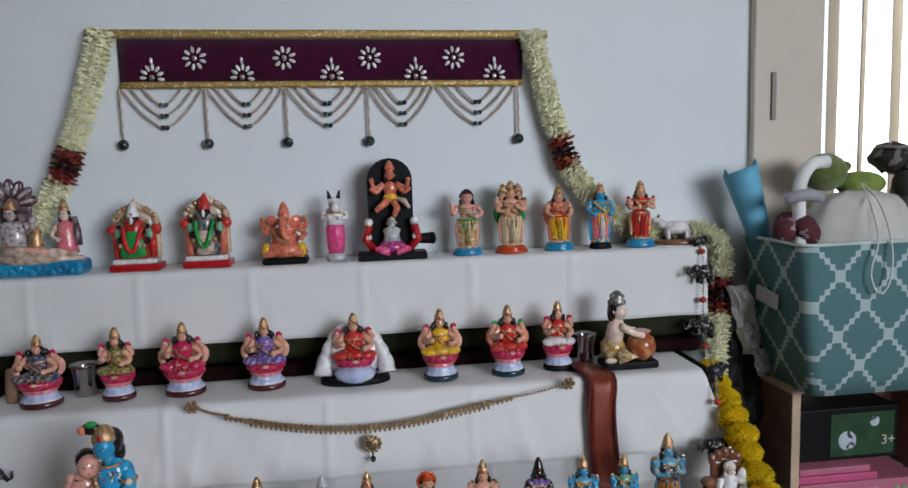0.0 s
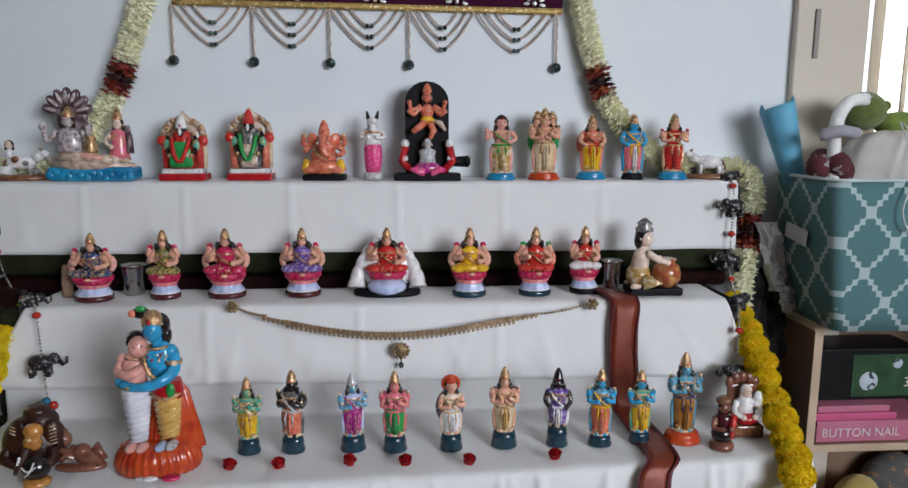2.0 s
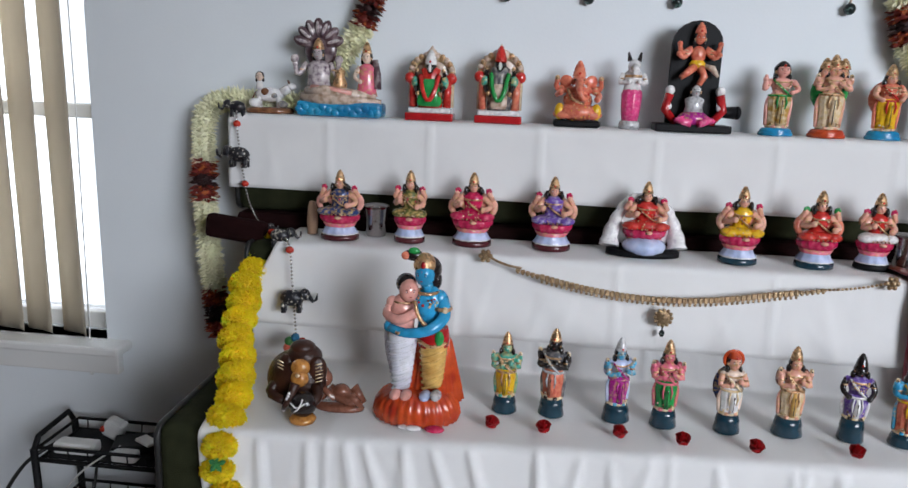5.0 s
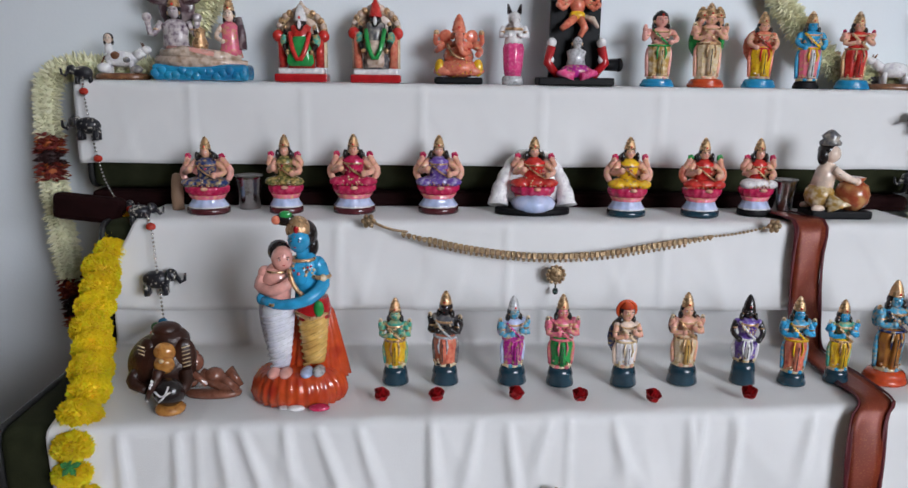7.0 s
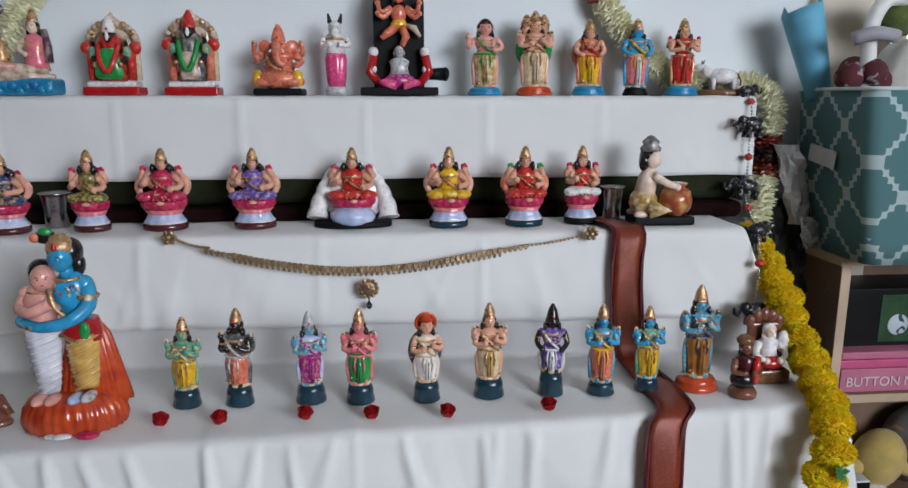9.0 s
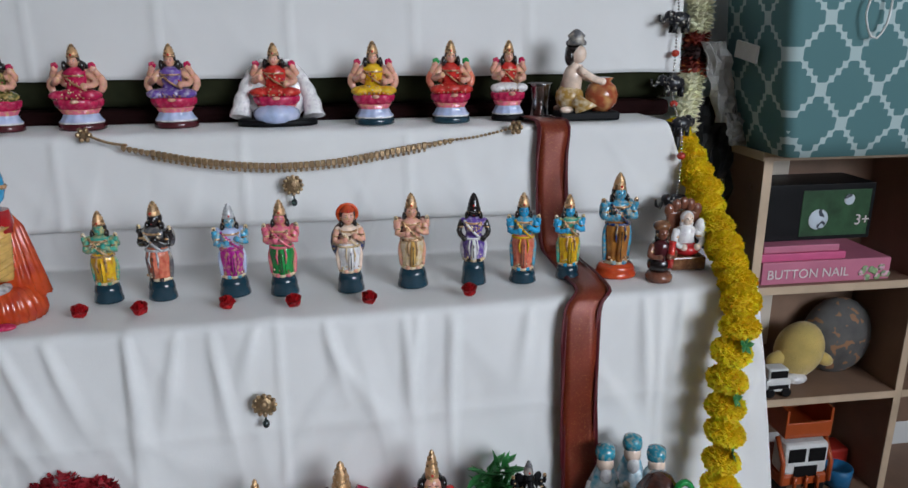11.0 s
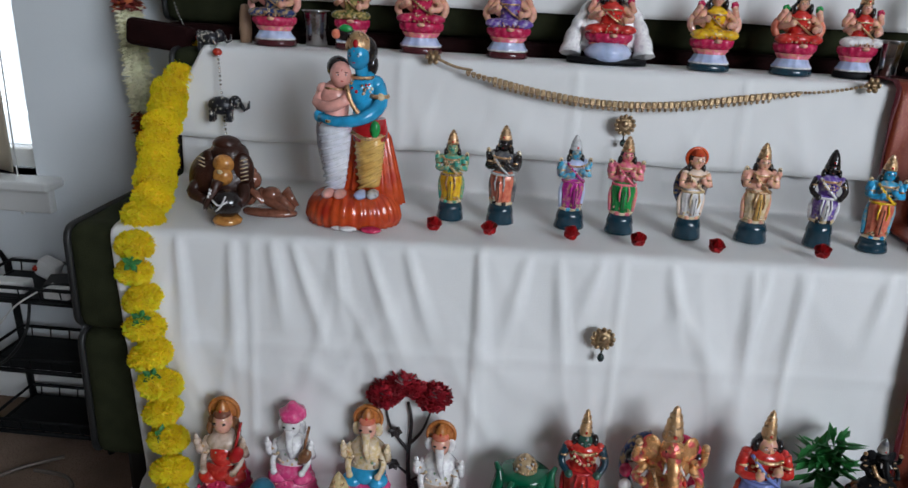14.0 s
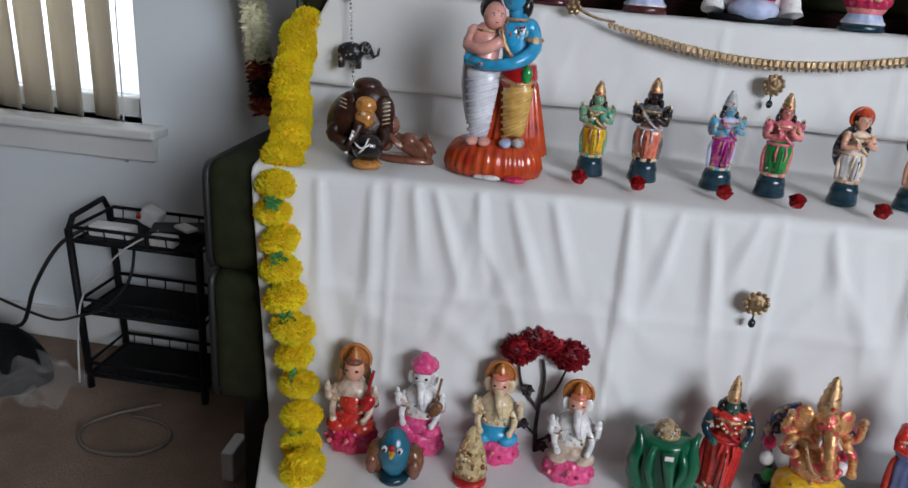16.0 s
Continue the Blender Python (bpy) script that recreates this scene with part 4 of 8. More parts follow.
def standing(label, at, h, w, base, skirt, torso, skin, crown=E_GOLD, base_h=0.2, arms="front", sash=E_GOLD, halo=None, heads=1, cape=None, rz=0.0, group="", panel=None, crown_h=0.145, wings=None, hair=E_HAIR, attribute=None, sleeve=None, girth=1.0):
    f = Fig()
    limb = sleeve or skin
    r = 0.070 * h
    bw = w * 0.40
    f.lathe((0, 0, 0), [(bw * 0.92, 0), (bw, 0.01 * h), (bw * 0.98, 0.04 * h), (bw * 0.88, base_h * h * 0.55), (bw * 0.92, base_h * h * 0.62), (bw * 0.78, base_h * h), (0.001, base_h * h + 0.001)], base, 18, 1, 0.85)
    z0 = base_h * h
    for s in (-1, 1):
        f.ball((s * 0.05 * h, -0.045 * h, z0 + 0.018 * h), (0.034 * h, 0.055 * h, 0.024 * h), skin, None, 8, 6)
    hip = 0.52 * h
    f.lathe((0, 0, 0), [(0.088 * h, z0 + 0.02 * h), (0.105 * h, z0 + 0.04 * h), (0.102 * h, z0 + 0.12 * h), (0.122 * h, hip - 0.07 * h), (0.112 * h, hip), (0.08 * h, hip + 0.03 * h)], skirt, 22, 1, 0.74, 11, 0.04)
    f.tube([(0, -0.07 * h, hip), (0.004 * h, -0.092 * h, hip - 0.1 * h), (0, -0.08 * h, z0 + 0.04 * h)], [0.02 * h, 0.03 * h, 0.034 * h], panel or skirt, 8, 0)
    for s in (-1, 1):
        f.tube(spline([(s * 0.10 * h, 0.0, hip), (s * 0.125 * h, 0.01 * h, hip - 0.1 * h), (s * 0.112 * h, 0.01 * h, z0 + 0.03 * h)], 8), [0.016 * h, 0.019 * h, 0.021 * h, 0.023 * h, 0.023 * h, 0.022 * h, 0.021 * h, 0.02 * h], torso if torso is not skirt else sash)
        f.tube([(s * 0.035 * h, -0.085 * h, hip - 0.005 * h), (s * 0.05 * h, -0.098 * h, hip - 0.09 * h), (s * 0.04 * h, -0.09 * h, hip - 0.17 * h)], [0.008 * h, 0.012 * h, 0.006 * h], sash, 6)
    f.ring((0, 0, hip), 0.115 * h, 0.088 * h, 0.014 * h, sash)
    f.lathe((0, 0, 0), [(0.098 * h, hip), (0.082 * h, hip + 0.05 * h), (0.112 * h, 0.655 * h), (0.122 * h, 0.70 * h), (0.08 * h, 0.735 * h), (0.04 * h, 0.75 * h)], torso, 16, 1, 0.7)
    f.ring((0, -0.03 * h, 0.69 * h), 0.085 * h, 0.065 * h, 0.012 * h, E_GOLD)
    f.tube([(-0.1 * h, -0.06 * h, 0.72 * h), (0, -0.1 * h, 0.60 * h), (0.09 * h, -0.08 * h, hip)], 0.013 * h, sash, 6, 8)
    f.beads((0, 0, 0.64 * h), (0.122 * h, 0.09 * h, 0.09 * h), 16, 0.011 * h, (E_GOLD, E_CREAM, E_HAIR), int(1000 * abs(at[0])))
    f.beads((0, 0, z0 + 0.06 * h), (0.125 * h, 0.10 * h, 0.03 * h), 10, 0.011 * h, (E_GOLD, E_CREAM), 5 + int(1000 * abs(at[0])))
    if cape:
        f.ball((0, 0.07 * h, 0.55 * h), (0.19 * h, 0.05 * h, 0.24 * h), cape)
    f.tube([(0, 0, 0.73 * h), (0, 0, 0.78 * h)], 0.036 * h, skin)
    top = 1 - crown_h
    if crown_h < 0.1:
        r *= 1.2
        top = 0.9
    hz = top * h - r * 0.75
    for q in ([0] if heads == 1 else [-0.085 * h, 0.085 * h, 0]):
        dz = -0.02 * h if q else 0
        f.head(q, 0 if not q else 0.02 * h, hz + dz, r * (0.85 if q else 1), skin, hair)
        f.crown(q, 0.01 * h, top * h - r * 0.15 + dz, r * (0.86 if crown_h < 0.17 else 0.64), (crown_h + 0.015) * h * (0.85 if q else 1), crown)
    if halo:
        f.ball((0, 0.045 * h, hz + 0.025 * h), (0.118 * h, 0.035 * h, 0.112 * h), halo)
        f.ring((0, 0.03 * h, hz + 0.025 * h), 0.108 * h, 0.102 * h, 0.018 * h, halo, 18, "y")
    sh = 0.705 * h
    a = 0.031 * h
    for s in (-1, 1):
        f.ball((s * 0.112 * h, 0.0, 0.70 * h), (0.036 * h, 0.04 * h, 0.036 * h), torso, None, 10, 6)
        f.ball((s * 0.072 * h, 0.0, 0.755 * h), (0.026 * h, 0.04 * h, 0.05 * h), hair, None, 8, 6)
    if arms in ("front", "four"):
        for s in (-1, 1):
            f.arm((s * 0.118 * h, -0.01 * h, sh), (s * 0.150 * h, -0.05 * h, 0.585 * h), (s * 0.052 * h, -0.112 * h, 0.625 * h + 0.02 * h * s), a, limb, skin)
    if arms in ("side", "four_side"):
        for s in (-1, 1):
            f.arm((s * 0.118 * h, 0, sh), (s * 0.155 * h, -0.03 * h, 0.59 * h), (s * 0.10 * h, -0.10 * h, 0.53 * h), a, limb, skin)
    if arms == "raised":
        f.arm((-0.12 * h, 0, sh), (-0.175 * h, -0.04 * h, 0.60 * h), (-0.185 * h, -0.08 * h, 0.72 * h), a, skin)
        f.ball((-0.185 * h, -0.085 * h, 0.75 * h), (0.022 * h, 0.014 * h, 0.032 * h), skin, None, 8, 6)
        f.arm((0.12 * h, 0, sh), (0.17 * h, -0.04 * h, 0.60 * h), (0.09 * h, -0.11 * h, 0.56 * h), a, skin)
    if arms in ("four", "four_side"):
        for s in (-1, 1):
            f.arm((s * 0.115 * h, 0.03 * h, 0.69 * h), (s * 0.160 * h, 0.015 * h, 0.640 * h), (s * 0.158 * h, -0.02 * h, 0.705 * h), a, skin)
            f.ball((s * 0.160 * h, -0.02 * h, 0.742 * h), (0.024 * h, 0.020 * h, 0.030 * h), attribute or E_CREAM, None, 8, 6)
            f.ball((s * 0.160 * h, -0.036 * h, 0.742 * h), (0.010 * h, 0.010 * h, 0.012 * h), E_HAIR, None, 6, 4)
    if wings:
        for s in (-1, 1):
            f.ball((s * 0.125 * h, 0.05 * h, 0.64 * h), (0.052 * h, 0.032 * h, 0.105 * h), wings)
    # hem trim, toes and the slit of the front panel
    f.lathe((0, 0, z0), [(0.100 * h, 0.0), (0.116 * h, 0.008 * h), (0.112 * h, 0.03 * h), (0.098 * h, 0.036 * h)], E_CREAM, 24, 1, 0.8, 8, 0.07)
    f.tube([(0.002 * h, -0.118 * h, hip - 0.06 * h), (0.0, -0.112 * h, z0 + 0.06 * h)], 0.006 * h, E_HAIR, 5)
    for q in range(9):
        t = math.pi * q / 8
        f.ball((-0.078 * h * math.cos(t), -0.078 * h - 0.03 * h * math.sin(t), 0.70 * h - 0.085 * h * math.sin(t)), 0.0125 * h, E_CREAM if q % 2 else E_GOLD, None, 6, 4)
    ob = f.done("figurine", label, at, rz, group=group)
    ob.scale = (girth, 0.5 + 0.5 * girth, 1)
    return ob


def seated(label, at, h, w, saree, skin=E_SKIN, lotus=E_CRIMSON, plinth=E_LILAC, base=E_MAROON, arch=None, blouse=None, rz=0.0, group="eight seated figurines", shawl=None, flowers=E_CRIMSON):
    f = Fig()
    b = w * 0.36 if not arch else 0.037
    f.lathe((0, 0, 0), [(b * 1.05, 0), (b * 1.12, 0.01 * h), (b * 1.1, 0.07 * h), (b * 0.95, 0.085 * h)], base, 24, 1, 0.85)
    f.lathe((0, 0, 0.08 * h), [(b * 1.02, 0), (b * 1.06, 0.02 * h), (b * 0.94, 0.05 * h), (b * 0.80, 0.11 * h), (b * 0.98, 0.17 * h)], [E_WHITE, plinth, plinth, E_PINK], 24, 1, 0.85, 12, 0.03)
    f.lathe((0, 0, 0.24 * h), [(b * 0.86, 0), (b * 1.08, 0.05 * h), (b * 1.12, 0.10 * h), (b * 1.05, 0.125 * h), (b * 0.8, 0.12 * h)], lotus, 32, 1, 0.85, 14, 0.05)
    # crossed legs, skirt, torso
    f.ball((0, -0.01 * h, 0.415 * h), (b * 1.08, b * 0.85, 0.075 * h), saree, None, 16, 8)
    for s in (-1, 1):
        f.ball((s * b * 0.75, -b * 0.45, 0.41 * h), (b * 0.55, b * 0.42, 0.06 * h), saree, Matrix.Rotation(s * 0.5, 3, "Z"))
    f.ball((b * 0.1, -b * 0.95, 0.345 * h), (0.05 * h, 0.05 * h, 0.025 * h), skin, None, 8, 6)
    f.lathe((0, 0, 0), [(b * 0.6, 0.42 * h), (b * 0.46, 0.52 * h), (b * 0.56, 0.62 * h), (b * 0.60, 0.67 * h), (b * 0.36, 0.71 * h), (b * 0.18, 0.735 * h)], blouse or saree, 16, 1, 0.8)
    f.tube([(-b * 0.5, -b * 0.25, 0.65 * h), (0, -b * 0.55, 0.55 * h), (b * 0.6, -b * 0.5, 0.46 * h)], 0.012 * h, E_GOLD, 6, 8)
    for q in range(7):
        f.ball((b * (-0.75 + 0.25 * q), -b * (0.78 + 0.12 * math.sin(math.pi * q / 6)), 0.385 * h), 0.013 * h, E_GOLD, None, 6, 4)
    f.ring((0, -b * 0.25, 0.635 * h), b * 0.45, b * 0.3, 0.011 * h, E_GOLD)
    f.beads((0, 0, 0.58 * h), (b * 0.60, b * 0.50, 0.09 * h), 16, 0.011 * h, (E_GOLD, E_CREAM, E_CRIMSON), int(1000 * abs(at[0])))
    f.beads((0, -0.01 * h, 0.415 * h), (b * 1.1, b * 0.87, 0.075 * h), 18, 0.010 * h, (E_GOLD, E_CREAM), 3 + int(1000 * abs(at[0])))
    r = 0.072 * h
    hz = 0.795 * h
    f.head(0, -0.01 * h, hz, r, skin)
    f.ball((0, 0.05 * h, 0.71 * h), (b * 0.62, b * 0.25, 0.11 * h), E_HAIR)
    f.crown(0, 0.0, hz + r * 0.6, r * 0.95, h - hz - r * 0.6)
    a = 0.035 * h
    f.ball((0, b * 0.2, 0.60 * h), (b * 0.98, b * 0.30, 0.145 * h), shawl or skin, None, 16, 10)
    for s in (-1, 1):
        f.ball((s * b * 0.42, -b * 0.12, 0.745 * h), (0.030 * h, 0.035 * h, 0.065 * h), E_HAIR, None, 8, 6)
        f.arm((s * b * 0.55, 0, 0.66 * h), (s * b * 1.0, -b * 0.3, 0.54 * h), (s * b * 0.6, -b * 0.85, 0.52 * h + (0.07 * h if s < 0 else 0)), a * 1.15, skin)
        f.arm((s * b * 0.5, b * 0.15, 0.67 * h), (s * b * 1.08, b * 0.05, 0.61 * h), (s * b * 0.90, -b * 0.12, 0.71 * h), a * 1.15, skin)
        for q in range(5):
            t = q * 1.257
            f.ball((s * b * 0.86 + 0.022 * h * math.cos(t), -b * 0.14, 0.745 * h + 0.022 * h * math.sin(t)), 0.026 * h, flowers, None, 6, 4)
        if shawl:
            f.tube(spline([(s * b * 0.5, b * 0.25, 0.67 * h), (s * b * 1.1, b * 0.15, 0.60 * h), (s * b * 1.22, 0, 0.50 * h), (s * b * 1.0, -b * 0.1, 0.42 * h)], 8), [0.025 * h, 0.034 * h, 0.042 * h, 0.046 * h, 0.048 * h, 0.046 * h, 0.04 * h, 0.025 * h], shawl, 10)
    if arch:
        f.lathe((0, 0.0, 0), [(w * 0.5, 0.0), (w * 0.5, 0.07 * h), (w * 0.46, 0.075 * h)], E_BLACK, 24, 1, 0.5)
        f.tube(spline([(-w * 0.46, 0, 0.1 * h), (-w * 0.43, 0.01, 0.3 * h), (-w * 0.33, 0.015, 0.55 * h), (-w * 0.2, 0.02, 0.72 * h), (0, 0.022, 0.76 * h), (w * 0.2, 0.02, 0.72 * h), (w * 0.33, 0.015, 0.55 * h), (w * 0.43, 0.01, 0.3 * h), (w * 0.46, 0, 0.1 * h)], 30), [0.062 * h + 0.075 * h * abs(i / 14.5 - 1) ** 2 + 0.010 * h * math.sin(i * 2.2) for i in range(30)], arch)
        f.ball((0, 0.014, 0.34 * h), (w * 0.40, 0.012, 0.32 * h), arch, None, 18, 10)
        f.ball((0, -0.012, 0.14 * h), (w * 0.30, w * 0.25, 0.14 * h), E_LILAC)
    return f.done("figurine", label, at, rz, group=group)


Z1, Z2, Z3, Z4 = 1.2005, 0.9595, 0.7185, 0.304

# ---- top step ----


def cow(label, at, rz):
    f = Fig()
    f.lathe((0, 0, 0), [(0.052, 0), (0.053, 0.006), (0.048, 0.012), (0.001, 0.013)], E_BROWN, 20, 1, 0.5)
    f.ball((0, 0, 0.04), (0.032, 0.016, 0.016), E_WHITE)
    for x in (-0.022, 0.02):
        for y in (-0.008, 0.008):
            f.tube([(x, y, 0.012), (x, y, 0.036)], 0.005, E_WHITE, 6)
    f.tube([(0.026, 0, 0.044), (0.042, 0, 0.056)], [0.010, 0.009], E_WHITE)
    f.ball((0.047, 0, 0.058), (0.011, 0.008, 0.008), E_WHITE)
    for y in (-0.006, 0.006):
        f.tube([(0.043, y, 0.064), (0.040, y * 1.6, 0.072)], [0.002, 0.001], E_BROWN, 5)
    f.ball((-0.008, -0.013, 0.046), (0.009, 0.005, 0.008), E_BROWN)
    f.ball((0.012, -0.014, 0.038), (0.007, 0.004, 0.006), E_GREY)
    f.tube([(-0.03, 0, 0.045), (-0.038, 0, 0.03), (-0.037, 0, 0.02)], 0.002, E_BROWN, 5)
    f.ball((-0.03, -0.012, 0.022), (0.014, 0.008, 0.01), E_WHITE)
    f.ball((0.03, -0.014, 0.02), (0.012, 0.008, 0.008), E_GREY)
    return f, label, at, rz


f, lb_, at_, rz_ = cow("", 0, 0)
f.tube([(-0.02, -0.006, 0.05), (-0.02, -0.006, 0.068)], [0.009, 0.006], E_WHITE)
f.head(-0.02, -0.006, 0.078, 0.009, E_FAIR)
f.done("cow_figurine", "white cow and herd boy figurine on a dark base", (-0.775, -0.075, Z1), 10)
f, lb_, at_, rz_ = cow("", 0, 0)
f.done("cow_figurine", "white spotted cow figurine on a brown base", (0.80, -0.07, Z1), 170)

E_SPECKLED = enamel("speckled_white", (0.62, 0.55, 0.54), (0.10, 0.05, 0.10), 0.12, 200)
HOOD = enamel("purple_brown_hood", (0.085, 0.045, 0.055), (0.35, 0.28, 0.28), 0.05, 120)
f = Fig()  # reclining deity under a serpent hood
f.box((0, 0, 0.016), (0.185, 0.062, 0.032), E_CYAN, 0.008)
for q in range(14):
    f.ball((-0.085 + q * 0.013, -0.03, 0.014 + 0.006 * math.sin(q * 1.9)), (0.010, 0.005, 0.008), E_CYAN, None, 8, 6)
for q, zz in enumerate((0.037, 0.049)):
    f.tube([(-0.082 + 0.01 * q, -0.015, zz), (-0.03, -0.027, zz + 0.004 * q), (0.03, -0.02, zz - 0.002), (0.088 - 0.012 * q, -0.005, zz - 0.006)], [0.012, 0.013, 0.012, 0.008], E_IVORY, 8)
f.tube([(-0.06, -0.02, 0.058), (-0.01, -0.03, 0.056), (0.03, -0.03, 0.05)], [0.008, 0.007, 0.005], E_PINKSKIN, 8)
f.lathe((-0.05, 0.0, 0.05), [(0.028, 0), (0.024, 0.03), (0.027, 0.055), (0.012, 0.066)], E_SPECKLED, 14, 1, 0.7)
f.head(-0.05, -0.004, 0.13, 0.013, E_SPECKLED)
f.crown(-0.05, 0, 0.138, 0.012, 0.025)
for s in (-1, 1):
    f.arm((-0.05 + s * 0.026, 0, 0.11), (-0.05 + s * 0.043, -0.01, 0.085), (-0.05 + s * 0.047, -0.015, 0.107), 0.006, E_SPECKLED)
    f.ball((-0.05 + s * 0.048, -0.015, 0.118), 0.009, E_SPECKLED)
for q in range(7):
    a = radians(-75 + 25 * q)
    x, z = -0.054 + 0.036 * math.sin(a), 0.146 + 0.038 * math.cos(a)
    f.ball((x, 0.012, z), (0.012, 0.007, 0.021), HOOD, Matrix.Rotation(a, 3, "Y"))
    f.ball((x, 0.004, z), (0.004, 0.004, 0.014), E_SPECKLED, Matrix.Rotation(a, 3, "Y"))
f.ball((-0.05, 0.016, 0.14), (0.036, 0.007, 0.042), HOOD)
f.lathe((0.0, -0.012, 0.055), [(0.014, 0), (0.016, 0.015), (0.010, 0.028), (0.011, 0.04), (0.002, 0.048)], E_GOLD, 12)
f.lathe((0.055, 0.0, 0.045), [(0.024, 0), (0.02, 0.02), (0.016, 0.04), (0.018, 0.06), (0.008, 0.068)], E_PINK, 14, 1, 0.8)
f.head(0.055, -0.003, 0.125, 0.012, E_FAIR)
f.crown(0.055, 0, 0.133, 0.010, 0.026)
f.tube([(0.07, 0.005, 0.12), (0.078, 0.0, 0.09), (0.08, -0.004, 0.06)], 0.008, HOOD)
f.arm((0.04, 0, 0.105), (0.032, -0.015, 0.085), (0.045, -0.02, 0.075), 0.005, E_FAIR)
f.done("figurine", "reclining deity figurine under a serpent hood on a blue base", (-0.610, -0.09, Z1))


def arched(label, at, h, w, body, dark):
    f = Fig()
    f.box((0, 0, 0.008), (w * 0.98, w * 0.5, 0.016), E_PLAINRED, 0.003)
    f.box((0, 0, 0.021), (w * 0.86, w * 0.44, 0.011), E_WHITE, 0.004)
    arc = [(-w * 0.40, 0.008, 0.028), (-w * 0.40, 0.008, h * 0.5)] + [(-w * 0.42 * math.cos(t), 0.008, h * 0.62 + w * 0.34 * math.sin(t)) for t in [math.pi * q / 10 for q in range(11)]] + [(w * 0.40, 0.008, h * 0.5), (w * 0.40, 0.008, 0.028)]
    f.tube(arc, 0.0075, E_CREAM, 8)
    for q in range(13):
        t = math.pi * q / 12
        f.ball((-w * 0.42 * math.cos(t), 0.004, h * 0.62 + w * 0.37 * math.sin(t)), 0.0075, E_IVORY if q % 2 else E_GOLD, None, 6, 4)
    f.lathe((0, 0.006, h * 0.62 + w * 0.33), [(0.012, 0), (0.013, 0.008), (0.006, 0.016), (0.0005, 0.024)], E_IVORY, 10)
    f.ball((0, 0.012, h * 0.55), (w * 0.36, 0.006, h * 0.36), E_IVORY)
    for s in (-1, 1):
        f.tube([(s * w * 0.34, -0.008, 0.028), (s * w * 0.36, -0.008, h * 0.55)], [0.009, 0.0075], E_ORANGE if dark else E_RED)
        f.ball((s * w * 0.42, -0.006, h * 0.56), (0.012, 0.010, 0.012), E_RED)
        f.ball((s * w * 0.30, -0.012, h * 0.5), (0.009, 0.008, 0.014), E_MINT)
    f.lathe((0, -0.008, 0.027), [(w * 0.24, 0), (w * 0.25, h * 0.08), (w * 0.2, h * 0.25), (w * 0.14, h * 0.36), (w * 0.19, h * 0.5), (w * 0.1, h * 0.54)], body, 18, 1, 0.6, 9, 0.04)
    f.lathe((0, -0.026, 0.03), [(w * 0.20, 0), (w * 0.25, h * 0.05), (w * 0.20, h * 0.24), (w * 0.10, h * 0.36)] if not dark else [(w * 0.14, 0), (w * 0.17, h * 0.05), (w * 0.15, h * 0.24), (w * 0.1, h * 0.3)], E_GREEN if not dark else E_IVORY, 14, 1, 0.3, 7, 0.06)
    f.tube([(-w * 0.18, -0.02, h * 0.6), (-w * 0.12, -0.034, h * 0.4), (0, -0.036, h * 0.26), (w * 0.12, -0.034, h * 0.4), (w * 0.18, -0.02, h * 0.6)], 0.005, E_RED if not dark else E_GREEN, 6, 14)
    f.head(0, -0.012, h * 0.68, 0.012, E_HAIR)
    f.ball((0, -0.024, h * 0.69), (0.004, 0.003, 0.009), E_WHITE, None, 6, 4)
    f.crown(0, -0.01, h * 0.735, 0.0125, h * 0.2, E_WHITE if not dark else E_RED)
    for s in (-1, 1):
        f.arm((s * w * 0.18, -0.01, h * 0.55), (s * w * 0.29, -0.015, h * 0.45), (s * w * 0.22, -0.03, h * 0.36), 0.005, E_HAIR, E_GOLD)
        f.arm((s * w * 0.18, -0.005, h * 0.56), (s * w * 0.28, -0.01, h * 0.56), (s * w * 0.27, -0.015, h * 0.66), 0.0045, E_HAIR, E_GOLD)
    return f.done("figurine", label, at)


arched("arched deity figurine in red and green on a red base", (-0.417, -0.085, Z1), 0.157, 0.105, E_RED, False)
arched("arched deity figurine in gold and dark red on a red base", (-0.271, -0.08, Z1), 0.171, 0.102, E_GREY, True)


